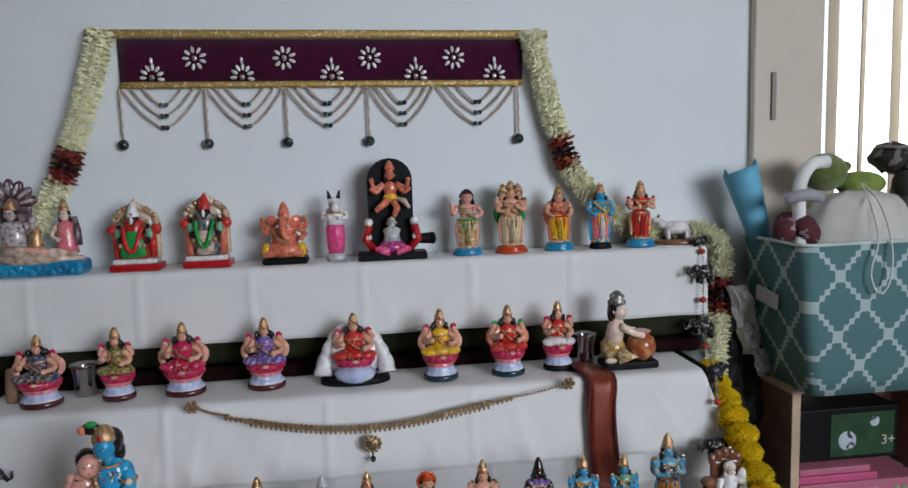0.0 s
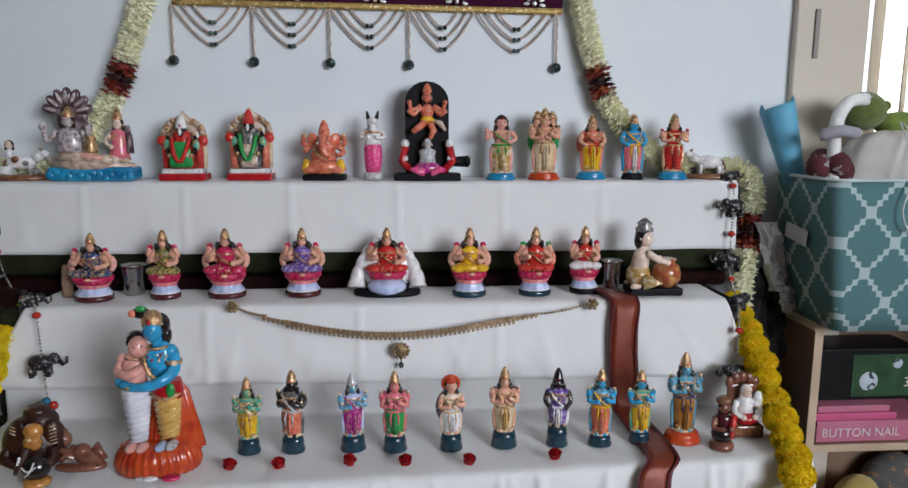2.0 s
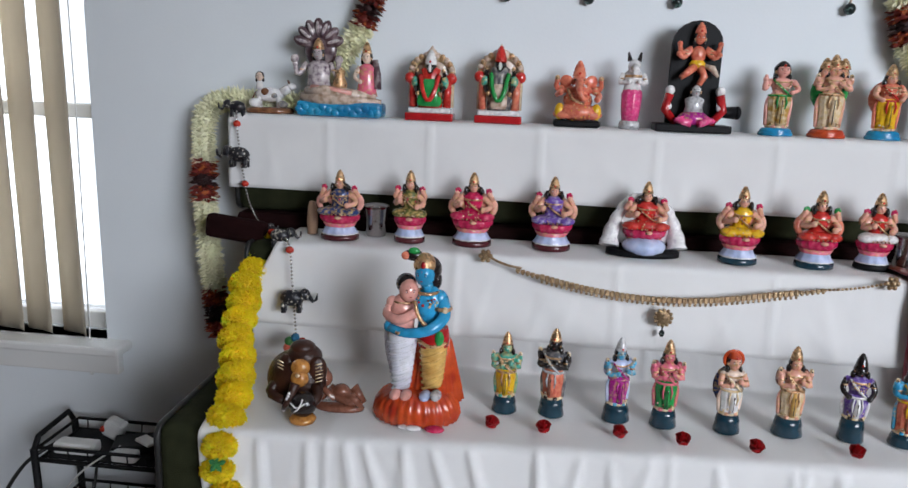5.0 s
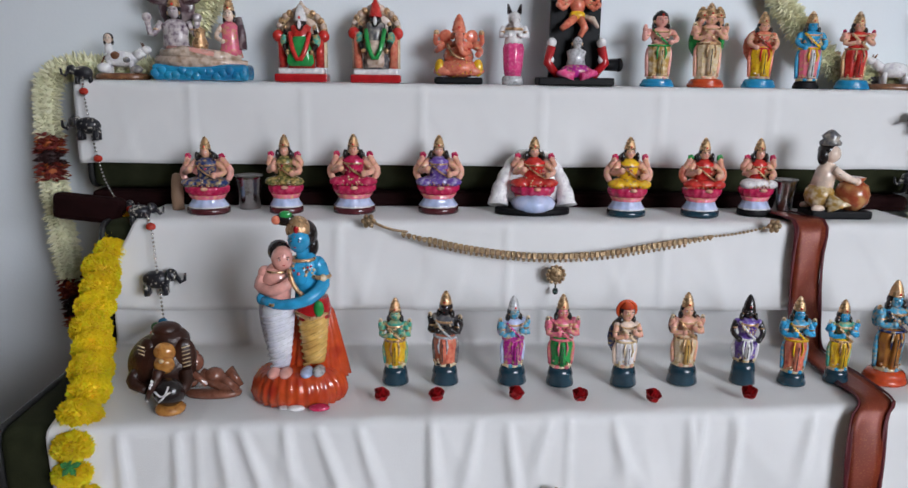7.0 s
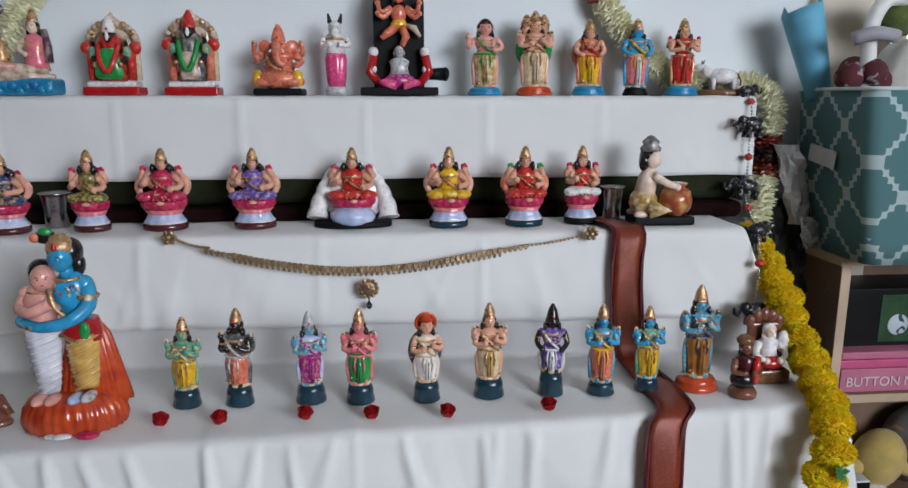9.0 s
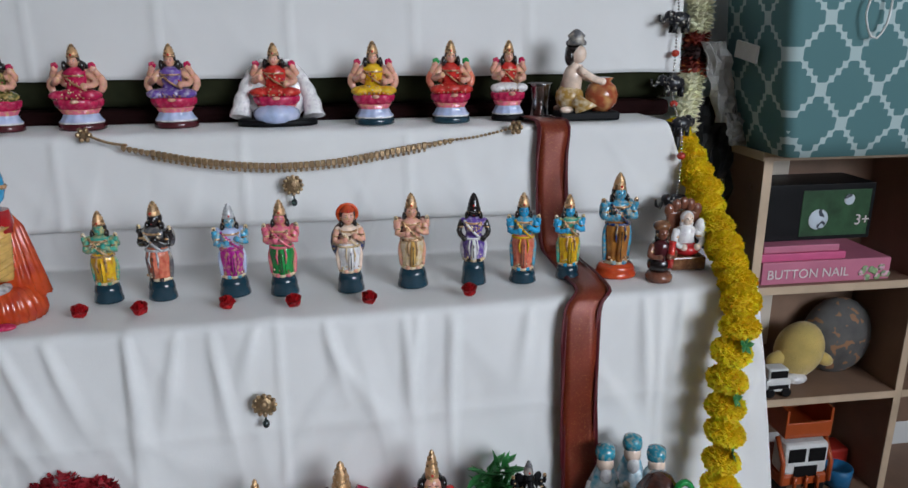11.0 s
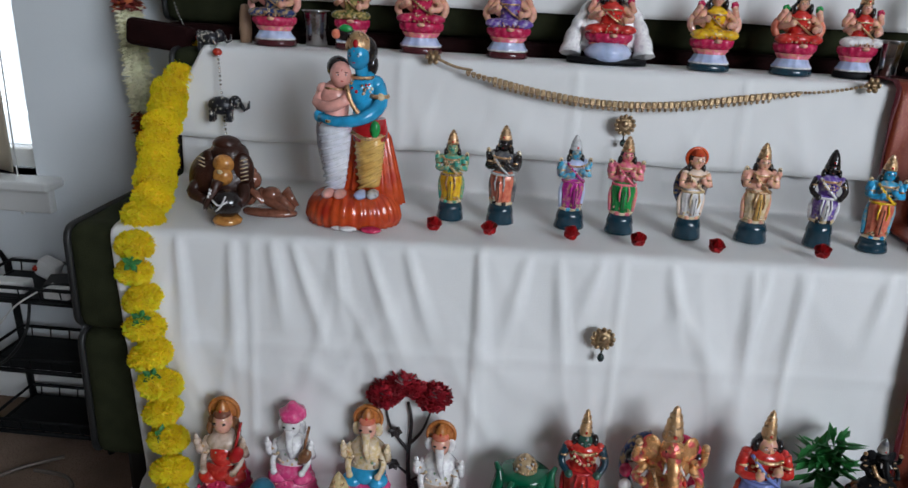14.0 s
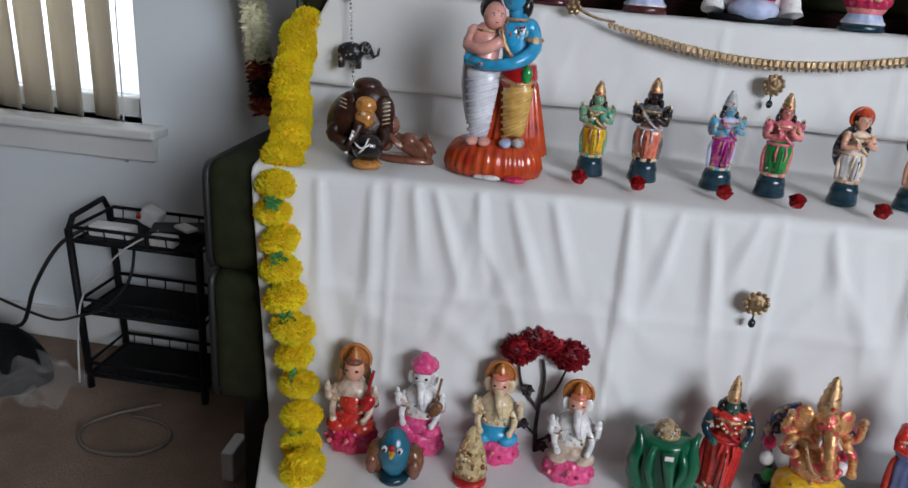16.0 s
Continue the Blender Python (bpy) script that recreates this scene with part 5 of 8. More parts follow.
def ganesha(label, at, h, w, skin, cloth_m, base, crown_m, name="ganesha_figurine", ped=None, rz=0.0, cushions=True):
    f = Fig()
    z = 0.0
    if base:
        f.box((0, 0, 0.05 * h), (w * 0.84, w * 0.5, 0.1 * h), base, 0.004)
        z = 0.1 * h
    if ped:
        f.lathe((0, 0, z), [(w * 0.42, 0), (w * 0.46, 0.06 * h), (w * 0.42, 0.14 * h), (w * 0.3, 0.16 * h)], ped, 28, 1, 0.8, 10, 0.07)
        z += 0.13 * h
    hh = h - z
    f.ball((0, -0.01, z + 0.14 * hh), (w * 0.42, w * 0.3, 0.15 * hh), cloth_m)
    for s in (-1, 1):
        f.ball((s * w * 0.27, -w * 0.2, z + 0.10 * hh), (w * 0.19, w * 0.13, 0.085 * hh), cloth_m, Matrix.Rotation(s * 0.5, 3, "Z"))
        if cushions:
            f.ball((s * w * 0.33, -w * 0.22, z + 0.15 * hh), (w * 0.09, w * 0.08, 0.14 * hh), E_YELLOW)
    f.ball((0, -0.02 * h, z + 0.33 * hh), (w * 0.27, w * 0.24, 0.19 * hh), skin)
    f.ball((0, 0, z + 0.50 * hh), (w * 0.27, w * 0.17, 0.1 * hh), skin)
    f.ball((0, -0.03 * h, z + 0.65 * hh), (w * 0.15, w * 0.14, 0.11 * hh), skin)
    f.tube(spline([(0, -w * 0.2, z + 0.65 * hh), (0.0, -w * 0.33, z + 0.52 * hh), (w * 0.04, -w * 0.36, z + 0.40 * hh), (w * 0.12, -w * 0.34, z + 0.36 * hh), (w * 0.15, -w * 0.33, z + 0.42 * hh)], 12), [w * (0.085 - 0.0045 * i) for i in range(12)], skin)
    for s in (-1, 1):
        f.ball((s * w * 0.23, 0.0, z + 0.65 * hh), (w * 0.12, w * 0.035, 0.105 * hh), skin, Matrix.Rotation(s * 0.35, 3, "Z"))
        f.tube([(s * w * 0.07, -w * 0.2, z + 0.6 * hh), (s * w * 0.12, -w * 0.3, z + 0.56 * hh)], [w * 0.025, w * 0.012], E_WHITE, 6)
        f.arm((s * w * 0.25, 0, z + 0.52 * hh), (s * w * 0.385, -w * 0.05, z + 0.42 * hh), (s * w * 0.33, -w * 0.24, z + 0.36 * hh + (0.1 * hh if s < 0 else 0)), w * 0.055, skin)
        f.arm((s * w * 0.25, w * 0.05, z + 0.54 * hh), (s * w * 0.40, 0, z + 0.54 * hh), (s * w * 0.39, -w * 0.05, z + 0.66 * hh), w * 0.05, skin)
        f.ball((s * w * 0.39, -w * 0.06, z + 0.70 * hh), w * 0.05, E_GOLD, None, 8, 6)
    f.tube([(-w * 0.2, -w * 0.12, z + 0.52 * hh), (-w * 0.1, -w * 0.26, z + 0.35 * hh), (w * 0.1, -w * 0.26, z + 0.28 * hh)], 0.003, E_GOLD, 6, 8)
    f.beads((0, -0.02 * h, z + 0.33 * hh), (w * 0.28, w * 0.25, 0.19 * hh), 18, 0.012 * h, (E_GOLD, E_CREAM, E_RED), 4)
    f.beads((0, -0.01, z + 0.14 * hh), (w * 0.43, w * 0.31, 0.15 * hh), 16, 0.011 * h, (E_GOLD, E_YELLOW), 6)
    for s in (-1, 1):
        f.ball((s * w * 0.075, -w * 0.145, z + 0.68 * hh), (w * 0.028, w * 0.02, 0.014 * hh), E_HAIR, None, 6, 4)
    if crown_m:
        f.crown(0, 0, z + 0.73 * hh, w * 0.115, 0.27 * hh, crown_m)
    return f, f.done(name, label, at, rz)


ganesha("orange elephant-headed figurine with yellow side cushions", (-0.106, -0.08, Z1), 0.136, 0.115, E_ORANGE, E_ORANGE, E_BLACK, E_ORANGE)

f = Fig()  # slim white animal-headed figure
f.lathe((0, 0, 0), [(0.021, 0), (0.022, 0.01), (0.019, 0.017), (0.001, 0.018)], E_SILVER, 16)
f.lathe((0, 0, 0.016), [(0.016, 0), (0.019, 0.02), (0.021, 0.055), (0.018, 0.065)], E_HOTPINK, 18, 1, 0.8, 9, 0.05)
f.lathe((0, 0, 0.08), [(0.019, 0), (0.017, 0.01), (0.021, 0.03), (0.010, 0.042)], E_WHITE, 14, 1, 0.75)
f.ball((0, -0.006, 0.128), (0.013, 0.014, 0.014), E_WHITE)
f.tube([(0, -0.014, 0.126), (0.002, -0.030, 0.116)], [0.009, 0.006], E_WHITE)
for s in (-1, 1):
    f.tube([(s * 0.009, 0, 0.138), (s * 0.013, 0.002, 0.156)], [0.006, 0.002], E_HAIR, 6)
    f.arm((s * 0.02, 0, 0.112), (s * 0.026, -0.008, 0.095), (s * 0.010, -0.02, 0.097), 0.005, E_WHITE)
f.ring((0, -0.004, 0.108), 0.016, 0.013, 0.003, E_GOLD)
f.done("figurine", "slim white animal-headed figurine in a crimson skirt", (0.004, -0.08, Z1))

f = Fig()  # dancer before a black slab
f.box((0, 0, 0.008), (0.152, 0.058, 0.016), E_BLACK, 0.003)
sl = [(-0.05, 0.014), (-0.05, 0.172)] + [(-0.05 * math.cos(t), 0.176 + 0.047 * math.sin(t)) for t in [math.pi * q / 10 for q in range(11)]] + [(0.05, 0.172), (0.05, 0.014)]
fr, bk = [f.bm.verts.new((x, 0.012, z)) for x, z in sl], [f.bm.verts.new((x, 0.026, z)) for x, z in sl]
ki = f.k(E_BLACK)
cap(f.bm, fr, ki)
cap(f.bm, list(reversed(bk)), ki)
for i in range(len(sl)):
    q = f.bm.faces.new((fr[i], fr[(i + 1) % len(sl)], bk[(i + 1) % len(sl)], bk[i]))
    q.material_index = ki
f.ball((0, 0.0, 0.155), (0.015, 0.010, 0.018), E_ORANGE)
f.ball((0, 0.0, 0.135), (0.017, 0.011, 0.012), E_YELLOW)
f.head(0, -0.004, 0.187, 0.012, E_ORANGE)
f.crown(0, -0.002, 0.196, 0.011, 0.022, E_ORANGE)
for s in (-1, 1):
    f.arm((s * 0.014, 0, 0.167), (s * 0.034, -0.004, 0.158), (s * 0.04, -0.01, 0.175), 0.0055, E_ORANGE)
    f.arm((s * 0.014, 0, 0.165), (s * 0.030, -0.006, 0.148), (s * 0.040, -0.01, 0.155), 0.0055, E_ORANGE)
f.tube([(0.006, -0.002, 0.13), (0.014, -0.010, 0.112), (0.002, -0.006, 0.088)], [0.009, 0.008, 0.005], E_ORANGE)
f.tube([(-0.006, -0.004, 0.13), (-0.022, -0.014, 0.118), (-0.034, -0.016, 0.108)], [0.009, 0.008, 0.005], E_ORANGE)
f.tube([(0.012, 0, 0.135), (0.03, -0.006, 0.128), (0.042, -0.008, 0.112)], [0.004, 0.007, 0.003], E_IVORY)
f.ball((0, -0.012, 0.028), (0.032, 0.022, 0.016), E_MAGENTA)
for s in (-1, 1):
    f.tube([(s * 0.012, -0.016, 0.03), (s * 0.034, -0.026, 0.024), (s * 0.006, -0.034, 0.018)], 0.008, E_HOTPINK)
    f.tube([(s * 0.03, -0.010, 0.012), (s * 0.058, -0.012, 0.045), (s * 0.05, -0.008, 0.075)], [0.008, 0.009, 0.010], E_PLAINRED)
    f.ball((s * 0.052, -0.010, 0.05), 0.0085, E_WHITE)
    f.ball((s * 0.05, -0.008, 0.083), 0.010, E_WHITE)
f.lathe((0, -0.01, 0.04), [(0.02, 0), (0.017, 0.012), (0.02, 0.026), (0.008, 0.034)], E_SILVER, 14, 1, 0.7)
f.head(0, -0.014, 0.083, 0.0115, E_SILVER)
f.tube([(0.045, 0.01, 0.042), (0.088, 0.008, 0.042)], [0.010, 0.013], E_BLACK)
f.ball((0.092, 0.008, 0.042), (0.008, 0.013, 0.014), E_BLACK)
f.done("figurine", "orange dancer figurine before a tall black arched slab", (0.128, -0.09, Z1))

SPOT = enamel("gold_dhoti", (0.45, 0.26, 0.06), (0.85, 0.75, 0.55), 0.10, 150)
standing("bare-chested figurine with black hair on a blue base", (0.299, -0.085, Z1), 0.155, 0.072, E_CYAN, SPOT, E_PINKSKIN, E_PINKSKIN, E_HAIR, 0.10, "raised", E_GREEN, crown_h=0.06, girth=1.22)
standing("three-headed figurine in peach and gold on an orange base", (0.400, -0.083, Z1), 0.165, 0.078, E_REDORANGE, E_CREAM, E_SKIN, E_SKIN, E_GOLD, 0.10, "four", E_GOLD, heads=3, cape=E_GREEN, girth=1.22)
standing("peach and red figurine with a tall crown on a blue base", (0.514, -0.075, Z1), 0.151, 0.072, E_CYAN, E_YELLOW, E_ORANGE, E_SKIN, E_GOLD, 0.12, "side", E_RED, cape=E_ORANGE, girth=1.22)
standing("blue figurine with a pink shawl on a black base", (0.611, -0.08, Z1), 0.153, 0.054, E_BLACK, E_PINK, E_BLUE, E_BLUE, E_GOLD, 0.10, "side", E_YELLOW, panel=E_WHITE, girth=1.22)
standing("red-robed figurine with a gold crown on a blue base", (0.708, -0.08, Z1), 0.154, 0.074, E_CYAN, E_RED, E_RED, E_SKIN, E_GOLD, 0.12, "four", E_GOLD, attribute=E_CRIMSON, hair=E_HAIR, girth=1.22)

# ---- middle step ----
Y2 = -0.205
seated("seated goddess figurine in blue on a pink lotus", (-0.578, Y2 - 0.015, Z2), 0.142, 0.099, E_NAVY, shawl=E_PINKSKIN)
seated("seated goddess figurine in olive green on a red lotus", (-0.435, Y2 - 0.005, Z2), 0.147, 0.080, enamel("olive", (0.10, 0.11, 0.03), GOLD, 0.09))
seated("seated goddess figurine in crimson with peach sleeves", (-0.307, Y2, Z2), 0.149, 0.100, E_CRIMSON, shawl=E_SKIN)
seated("seated goddess figurine in purple and peach on a pink lotus", (-0.146, Y2 + 0.005, Z2), 0.148, 0.097, E_PURPLE, shawl=E_SKIN)
seated("large seated goddess figurine in red within a white arch", (0.036, Y2 + 0.002, Z2), 0.148, 0.145, E_RED, arch=E_WHITE, base=E_BLACK)
seated("seated goddess figurine in yellow on a red lotus", (0.215, Y2 - 0.015, Z2), 0.150, 0.092, E_YELLOW, base=E_TEAL, shawl=E_SKIN)
seated("seated goddess figurine in bright red with a green flower", (0.359, Y2 - 0.015, Z2), 0.150, 0.090, E_RED, base=E_TEAL, shawl=E_ORANGE, flowers=E_GREEN)
seated("seated goddess figurine in white and red on a pink lotus", (0.472, Y2, Z2), 0.149, 0.080, E_WHITE, base=E_BLACK, blouse=E_RED)


def cup(at, r, h):
    bm = bmesh.new()
    add_lathe(bm, (0, 0, 0), [(r * 0.72, 0), (r * 0.75, 0.003), (r * 0.8, h * 0.5), (r * 0.94, h * 0.9), (r * 1.04, h), (r * 1.02, h + 0.001), (r * 0.9, h * 0.9), (r * 0.76, h * 0.45), (r * 0.68, 0.006), (0.001, 0.005)], 0, 28)
    solid("steel_tumbler", bm, STEEL, "small stainless steel tumbler between the figurines", "tumbler", "steel tumblers", at=at)


cup((-0.513, -0.17, Z2), 0.028, 0.064)
cup((0.541, -0.18, Z2), 0.024, 0.066)
bm = bmesh.new()
add_lathe(bm, (0, 0, 0), [(0.011, 0), (0.012, 0.03), (0.01, 0.055), (0.007, 0.068), (0.001, 0.07)], 0, 12)
solid("wooden_doll", bm, mat("bare_wood", (0.30, 0.18, 0.11), 0.6), "small plain wooden doll", "doll", at=(-0.645, -0.19, Z2))

f = Fig()  # crawling child with a pot
f.box((0, 0, 0.008), (0.118, 0.06, 0.016), E_BLACK, 0.004)
POT = enamel("red_pot", (0.34, 0.07, 0.03), (0.62, 0.34, 0.12), 0.08, 90)
f.ball((-0.034, 0, 0.042), (0.028, 0.028, 0.028), SPOT)
for s in (-1, 1):
    f.tube([(-0.03, s * 0.018, 0.035), (0.0, s * 0.028, 0.026), (-0.03, s * 0.024, 0.02)], [0.016, 0.014, 0.009], SPOT)
    f.ball((-0.045, s * 0.022, 0.02), (0.014, 0.007, 0.007), E_FAIR)
f.tube([(-0.034, 0, 0.05), (-0.026, 0, 0.09), (-0.022, 0, 0.105)], [0.022, 0.019, 0.012], E_FAIR)
f.ball((-0.02, -0.002, 0.122), (0.016, 0.015, 0.017), E_FAIR)
f.ball((-0.027, 0.004, 0.128), (0.017, 0.017, 0.017), E_HAIR)
f.ball((-0.036, 0.0, 0.118), (0.010, 0.012, 0.018), E_HAIR)
f.lathe((-0.024, 0.002, 0.138), [(0.019, 0), (0.020, 0.006), (0.014, 0.012), (0.017, 0.018), (0.006, 0.028), (0.001, 0.03)], E_GREY, 14)
f.lathe((0.028, -0.004, 0.016), [(0.018, 0), (0.03, 0.016), (0.032, 0.032), (0.026, 0.048), (0.016, 0.055), (0.022, 0.062), (0.017, 0.063)], POT, 20)
for s in (-1, 1):
    f.arm((-0.022, s * 0.018, 0.094), (0.0, s * 0.026, 0.08), (0.022, s * 0.024, 0.072), 0.0075, E_FAIR)
f.done("figurine", "crawling child figurine in a gold dhoti holding a red pot", (0.622, -0.225, Z2))

# ---- third step ----
Y3 = -0.453
G3 = "row of standing figurines"
standing("mint green figurine with a yellow panel on a dark teal base", (-0.219, Y3, Z3), 0.146, 0.056, E_TEAL, E_YELLOW, E_MINT, E_MINT, E_GOLD, 0.2, "four", E_GOLD, group=G3)
standing("charcoal animal-faced figurine with an orange skirt on a teal base", (-0.137, Y3, Z3), 0.158, 0.058, E_TEAL, E_ORANGE, E_GREY, E_HAIR, E_GOLD, 0.2, "four", E_SILVER, rz=-16, group=G3, wings=E_GREY, crown_h=0.13)
standing("silver-blue figurine with a magenta skirt on a teal base", (-0.025, Y3, Z3), 0.150, 0.062, E_TEAL, E_MAGENTA, E_LILAC, E_PALEBLUE, E_SILVER, 0.2, "four", E_MAGENTA, rz=14, group=G3, wings=E_LILAC)
standing("pink figurine with a green skirt on a dark teal base", (0.054, Y3 - 0.008, Z3), 0.155, 0.058, E_TEAL, E_GREEN, E_PINK, E_PINK, E_GOLD, 0.2, "four", E_PINK, group=G3, wings=E_PINK)
standing("figurine in a round orange hat and white robe, teal base", (0.160, Y3 - 0.01, Z3), 0.149, 0.056, E_TEAL, E_WHITE, E_FAIR, E_SKIN, E_REDORANGE, 0.22, "front", E_CREAM, halo=E_REDORANGE, cape=E_NAVY, rz=8, group=G3, crown_h=0.06)
standing("peach and gold figurine with brown wings on a teal base", (0.262, Y3 - 0.002, Z3), 0.157, 0.064, E_TEAL, E_CREAM, E_SKIN, E_SKIN, E_GOLD, 0.2, "four", E_GOLD, group=G3, wings=E_CLAY, panel=enamel("tan_panel", (0.62, 0.36, 0.10)))
standing("purple and white figurine with a dark beard on a teal base", (0.364, Y3 - 0.005, Z3), 0.154, 0.053, E_TEAL, E_PURPLE, E_PURPLE, E_HAIR, E_HAIR, 0.26, "side", E_WHITE, rz=-10, group=G3, panel=E_WHITE)
standing("blue figurine in an orange skirt on a white and teal base", (0.447, Y3 - 0.008, Z3), 0.152, 0.058, E_TEAL, E_ORANGE, E_PALEBLUE, E_BLUE, E_GOLD, 0.14, "four", E_YELLOW, rz=-8, group=G3, wings=E_PALEBLUE, panel=E_ORANGE)
standing("teal blue figurine with a yellow panel on a teal base", (0.527, Y3 - 0.002, Z3), 0.145, 0.052, E_TEAL, E_YELLOW, E_MINT, E_BLUE, E_GOLD, 0.16, "four", E_GOLD, group=G3, hair=E_HAIR)
standing("large blue four-armed figurine in amber robes on an orange base", (0.613, Y3, Z3), 0.178, 0.092, E_REDORANGE, enamel("amber_robe", (0.42, 0.17, 0.03), (0.2, 0.06, 0.02), 0.10, 80), E_PALEBLUE, E_PALEBLUE, E_GOLD, 0.12, "four", E_NAVY, wings=E_PALEBLUE, attribute=E_GOLD)

f = Fig()  # sage on a carved throne
f.box((0, 0, 0.012), (0.062, 0.045, 0.024), E_BROWN, 0.003)
for q in range(5):
    f.ball((-0.026 + q * 0.013, 0.018, 0.10 + 0.012 * math.sin(math.pi * q / 4)), (0.009, 0.006, 0.012), E_CLAY)
f.box((0, 0.018, 0.06), (0.06, 0.010, 0.075), E_CLAY, 0.003)
f.ball((0, -0.004, 0.035), (0.026, 0.022, 0.013), E_PLAINRED)
f.lathe((0, 0, 0.035), [(0.018, 0), (0.015, 0.02), (0.017, 0.036), (0.006, 0.044)], E_WHITE, 14, 1, 0.8)
f.head(0, -0.002, 0.088, 0.0115, E_FAIR, E_WHITE)
for s in (-1, 1):
    f.arm((s * 0.017, 0, 0.068), (s * 0.026, -0.012, 0.05), (s * 0.012, -0.022, 0.042), 0.006, E_WHITE, E_FAIR)
f.ball((0.026, 0.0, 0.068), (0.012, 0.010, 0.020), E_WHITE)
f.done("figurine", "white-bearded seated figurine on a carved brown throne", (0.748, -0.43, Z3))
f = Fig()
f.lathe((0, 0, 0), [(0.022, 0), (0.023, 0.008), (0.019, 0.014), (0.001, 0.015)], E_CLAY, 18)
f.ball((0, 0, 0.028), (0.022, 0.018, 0.017), E_HAIR)
f.lathe((0, 0, 0.035), [(0.016, 0), (0.013, 0.018), (0.016, 0.03), (0.006, 0.036)], E_MAROON, 14)
f.tube([(0.012, -0.012, 0.025), (0.014, -0.014, 0.07)], 0.006, E_RED)
f.head(0, -0.003, 0.082, 0.011, E_CLAY)
f.ball((0, 0.002, 0.094), (0.015, 0.014, 0.010), E_BROWN)
for s in (-1, 1):
    f.arm((s * 0.015, 0, 0.062), (s * 0.022, -0.010, 0.045), (s * 0.008, -0.019, 0.045), 0.005, E_CLAY)
f.done("figurine", "small dark turbaned figurine with a red sash", (0.676, -0.49, Z3))

f = Fig()  # two embracing figures on a fluted red mound
f.lathe((0, 0, 0), [(0.070, 0), (0.074, 0.012), (0.070, 0.03), (0.060, 0.045), (0.05, 0.05), (0.001, 0.052)], E_REDORANGE, 64, 1, 0.72, 30, 0.035)
f.lathe((0.024, 0.016, 0.03), [(0.052, 0), (0.046, 0.03), (0.037, 0.07), (0.029, 0.105), (0.016, 0.125), (0.001, 0.128)], E_REDORANGE, 56, 1, 0.6, 18, 0.08)
DH = enamel("white_dhoti", (0.78, 0.78, 0.82), (0.5, 0.5, 0.62), 0.08, 50)
GD = enamel("gold_dhoti_plain", (0.68, 0.42, 0.12), (0.45, 0.22, 0.05), 0.08, 60)


def drape(x, y, z0, z1, r0, r1, m, n, slope):
    """A wrapped cloth round two legs: a tapered body with slanting pleats over its front."""
    f.lathe((x, y, 0), [(r0 * 0.9, z0), (r0, z0 + 0.006), (r0 * 0.5 + r1 * 0.5, (z0 + z1) / 2), (r1, z1), (r1 * 0.8, z1 + 0.008)], m, 20, 1, 0.8, 7, 0.03)
    for q in range(n):
        t = (q + 0.5) / n
        r, z = r0 + (r1 - r0) * t, z0 + (z1 - z0) * t
        f.tube([(x + r * math.cos(a), y - r * 0.8 * math.sin(a), z + slope * math.cos(a)) for a in [radians(-10 + 20 * i) for i in range(11)]], 0.0024, m, 6)


drape(-0.025, -0.014, 0.056, 0.150, 0.0145, 0.025, DH, 9, 0.008)
drape(0.027, -0.012, 0.062, 0.138, 0.0165, 0.023, GD, 7, 0.010)
for x, m_, z in ((-0.032, E_PINKSKIN, 0.052), (-0.014, E_PINKSKIN, 0.052), (0.018, E_LILAC, 0.053), (0.036, E_SILVER, 0.055)):
    f.ball((x, -0.034, z), (0.010, 0.02, 0.007), m_)
# the fair boy: bare back and shoulder, shaved brow, head laid on the other's chest
f.lathe((-0.027, -0.010, 0.150), [(0.024, 0), (0.020, 0.014), (0.0235, 0.046), (0.017, 0.060), (0.008, 0.068)], E_PINKSKIN, 18, 1, 0.85)
f.tube(spline([(-0.046, 0.0, 0.205), (-0.049, 0.0, 0.17), (-0.051, 0.002, 0.12), (-0.043, 0.0, 0.075)], 9), [0.007, 0.008, 0.008, 0.008, 0.008, 0.007, 0.006, 0.005, 0.004], DH)
f.ball((-0.016, -0.018, 0.228), (0.0165, 0.0175, 0.020), E_PINKSKIN)
f.ball((-0.022, -0.008, 0.237), (0.0175, 0.0165, 0.0175), E_HAIR)
f.face(-0.016, -0.020, 0.228, 0.0165, 22)
f.ring((-0.025, -0.012, 0.208), 0.016, 0.014, 0.002, E_GOLD, 14)
# the blue boy: taller, leaning over, gold headband with a feather tuft
f.lathe((0.018, -0.004, 0.150), [(0.022, 0), (0.019, 0.025), (0.023, 0.058), (0.019, 0.074), (0.009, 0.084)], E_BLUE, 18, 1, 0.8)
f.tube([(0.014, -0.008, 0.226), (0.011, -0.009, 0.245)], 0.010, E_BLUE)
f.lathe((0.026, -0.008, 0.132), [(0.025, 0), (0.028, 0.016), (0.024, 0.034)], E_PLAINRED, 18, 1, 0.85)
f.tube([(0.002, -0.026, 0.146), (0.026, -0.032, 0.138), (0.048, -0.024, 0.144)], 0.003, E_GOLD, 6, 8)
f.ball((0.038, -0.030, 0.153), (0.008, 0.006, 0.013), E_GREEN)
f.ball((0.009, -0.014, 0.256), (0.0170, 0.0180, 0.0205), E_BLUE)
f.ball((0.017, -0.001, 0.262), (0.0185, 0.0175, 0.022), E_HAIR)
f.ball((0.026, 0.002, 0.243), (0.010, 0.010, 0.017), E_HAIR)
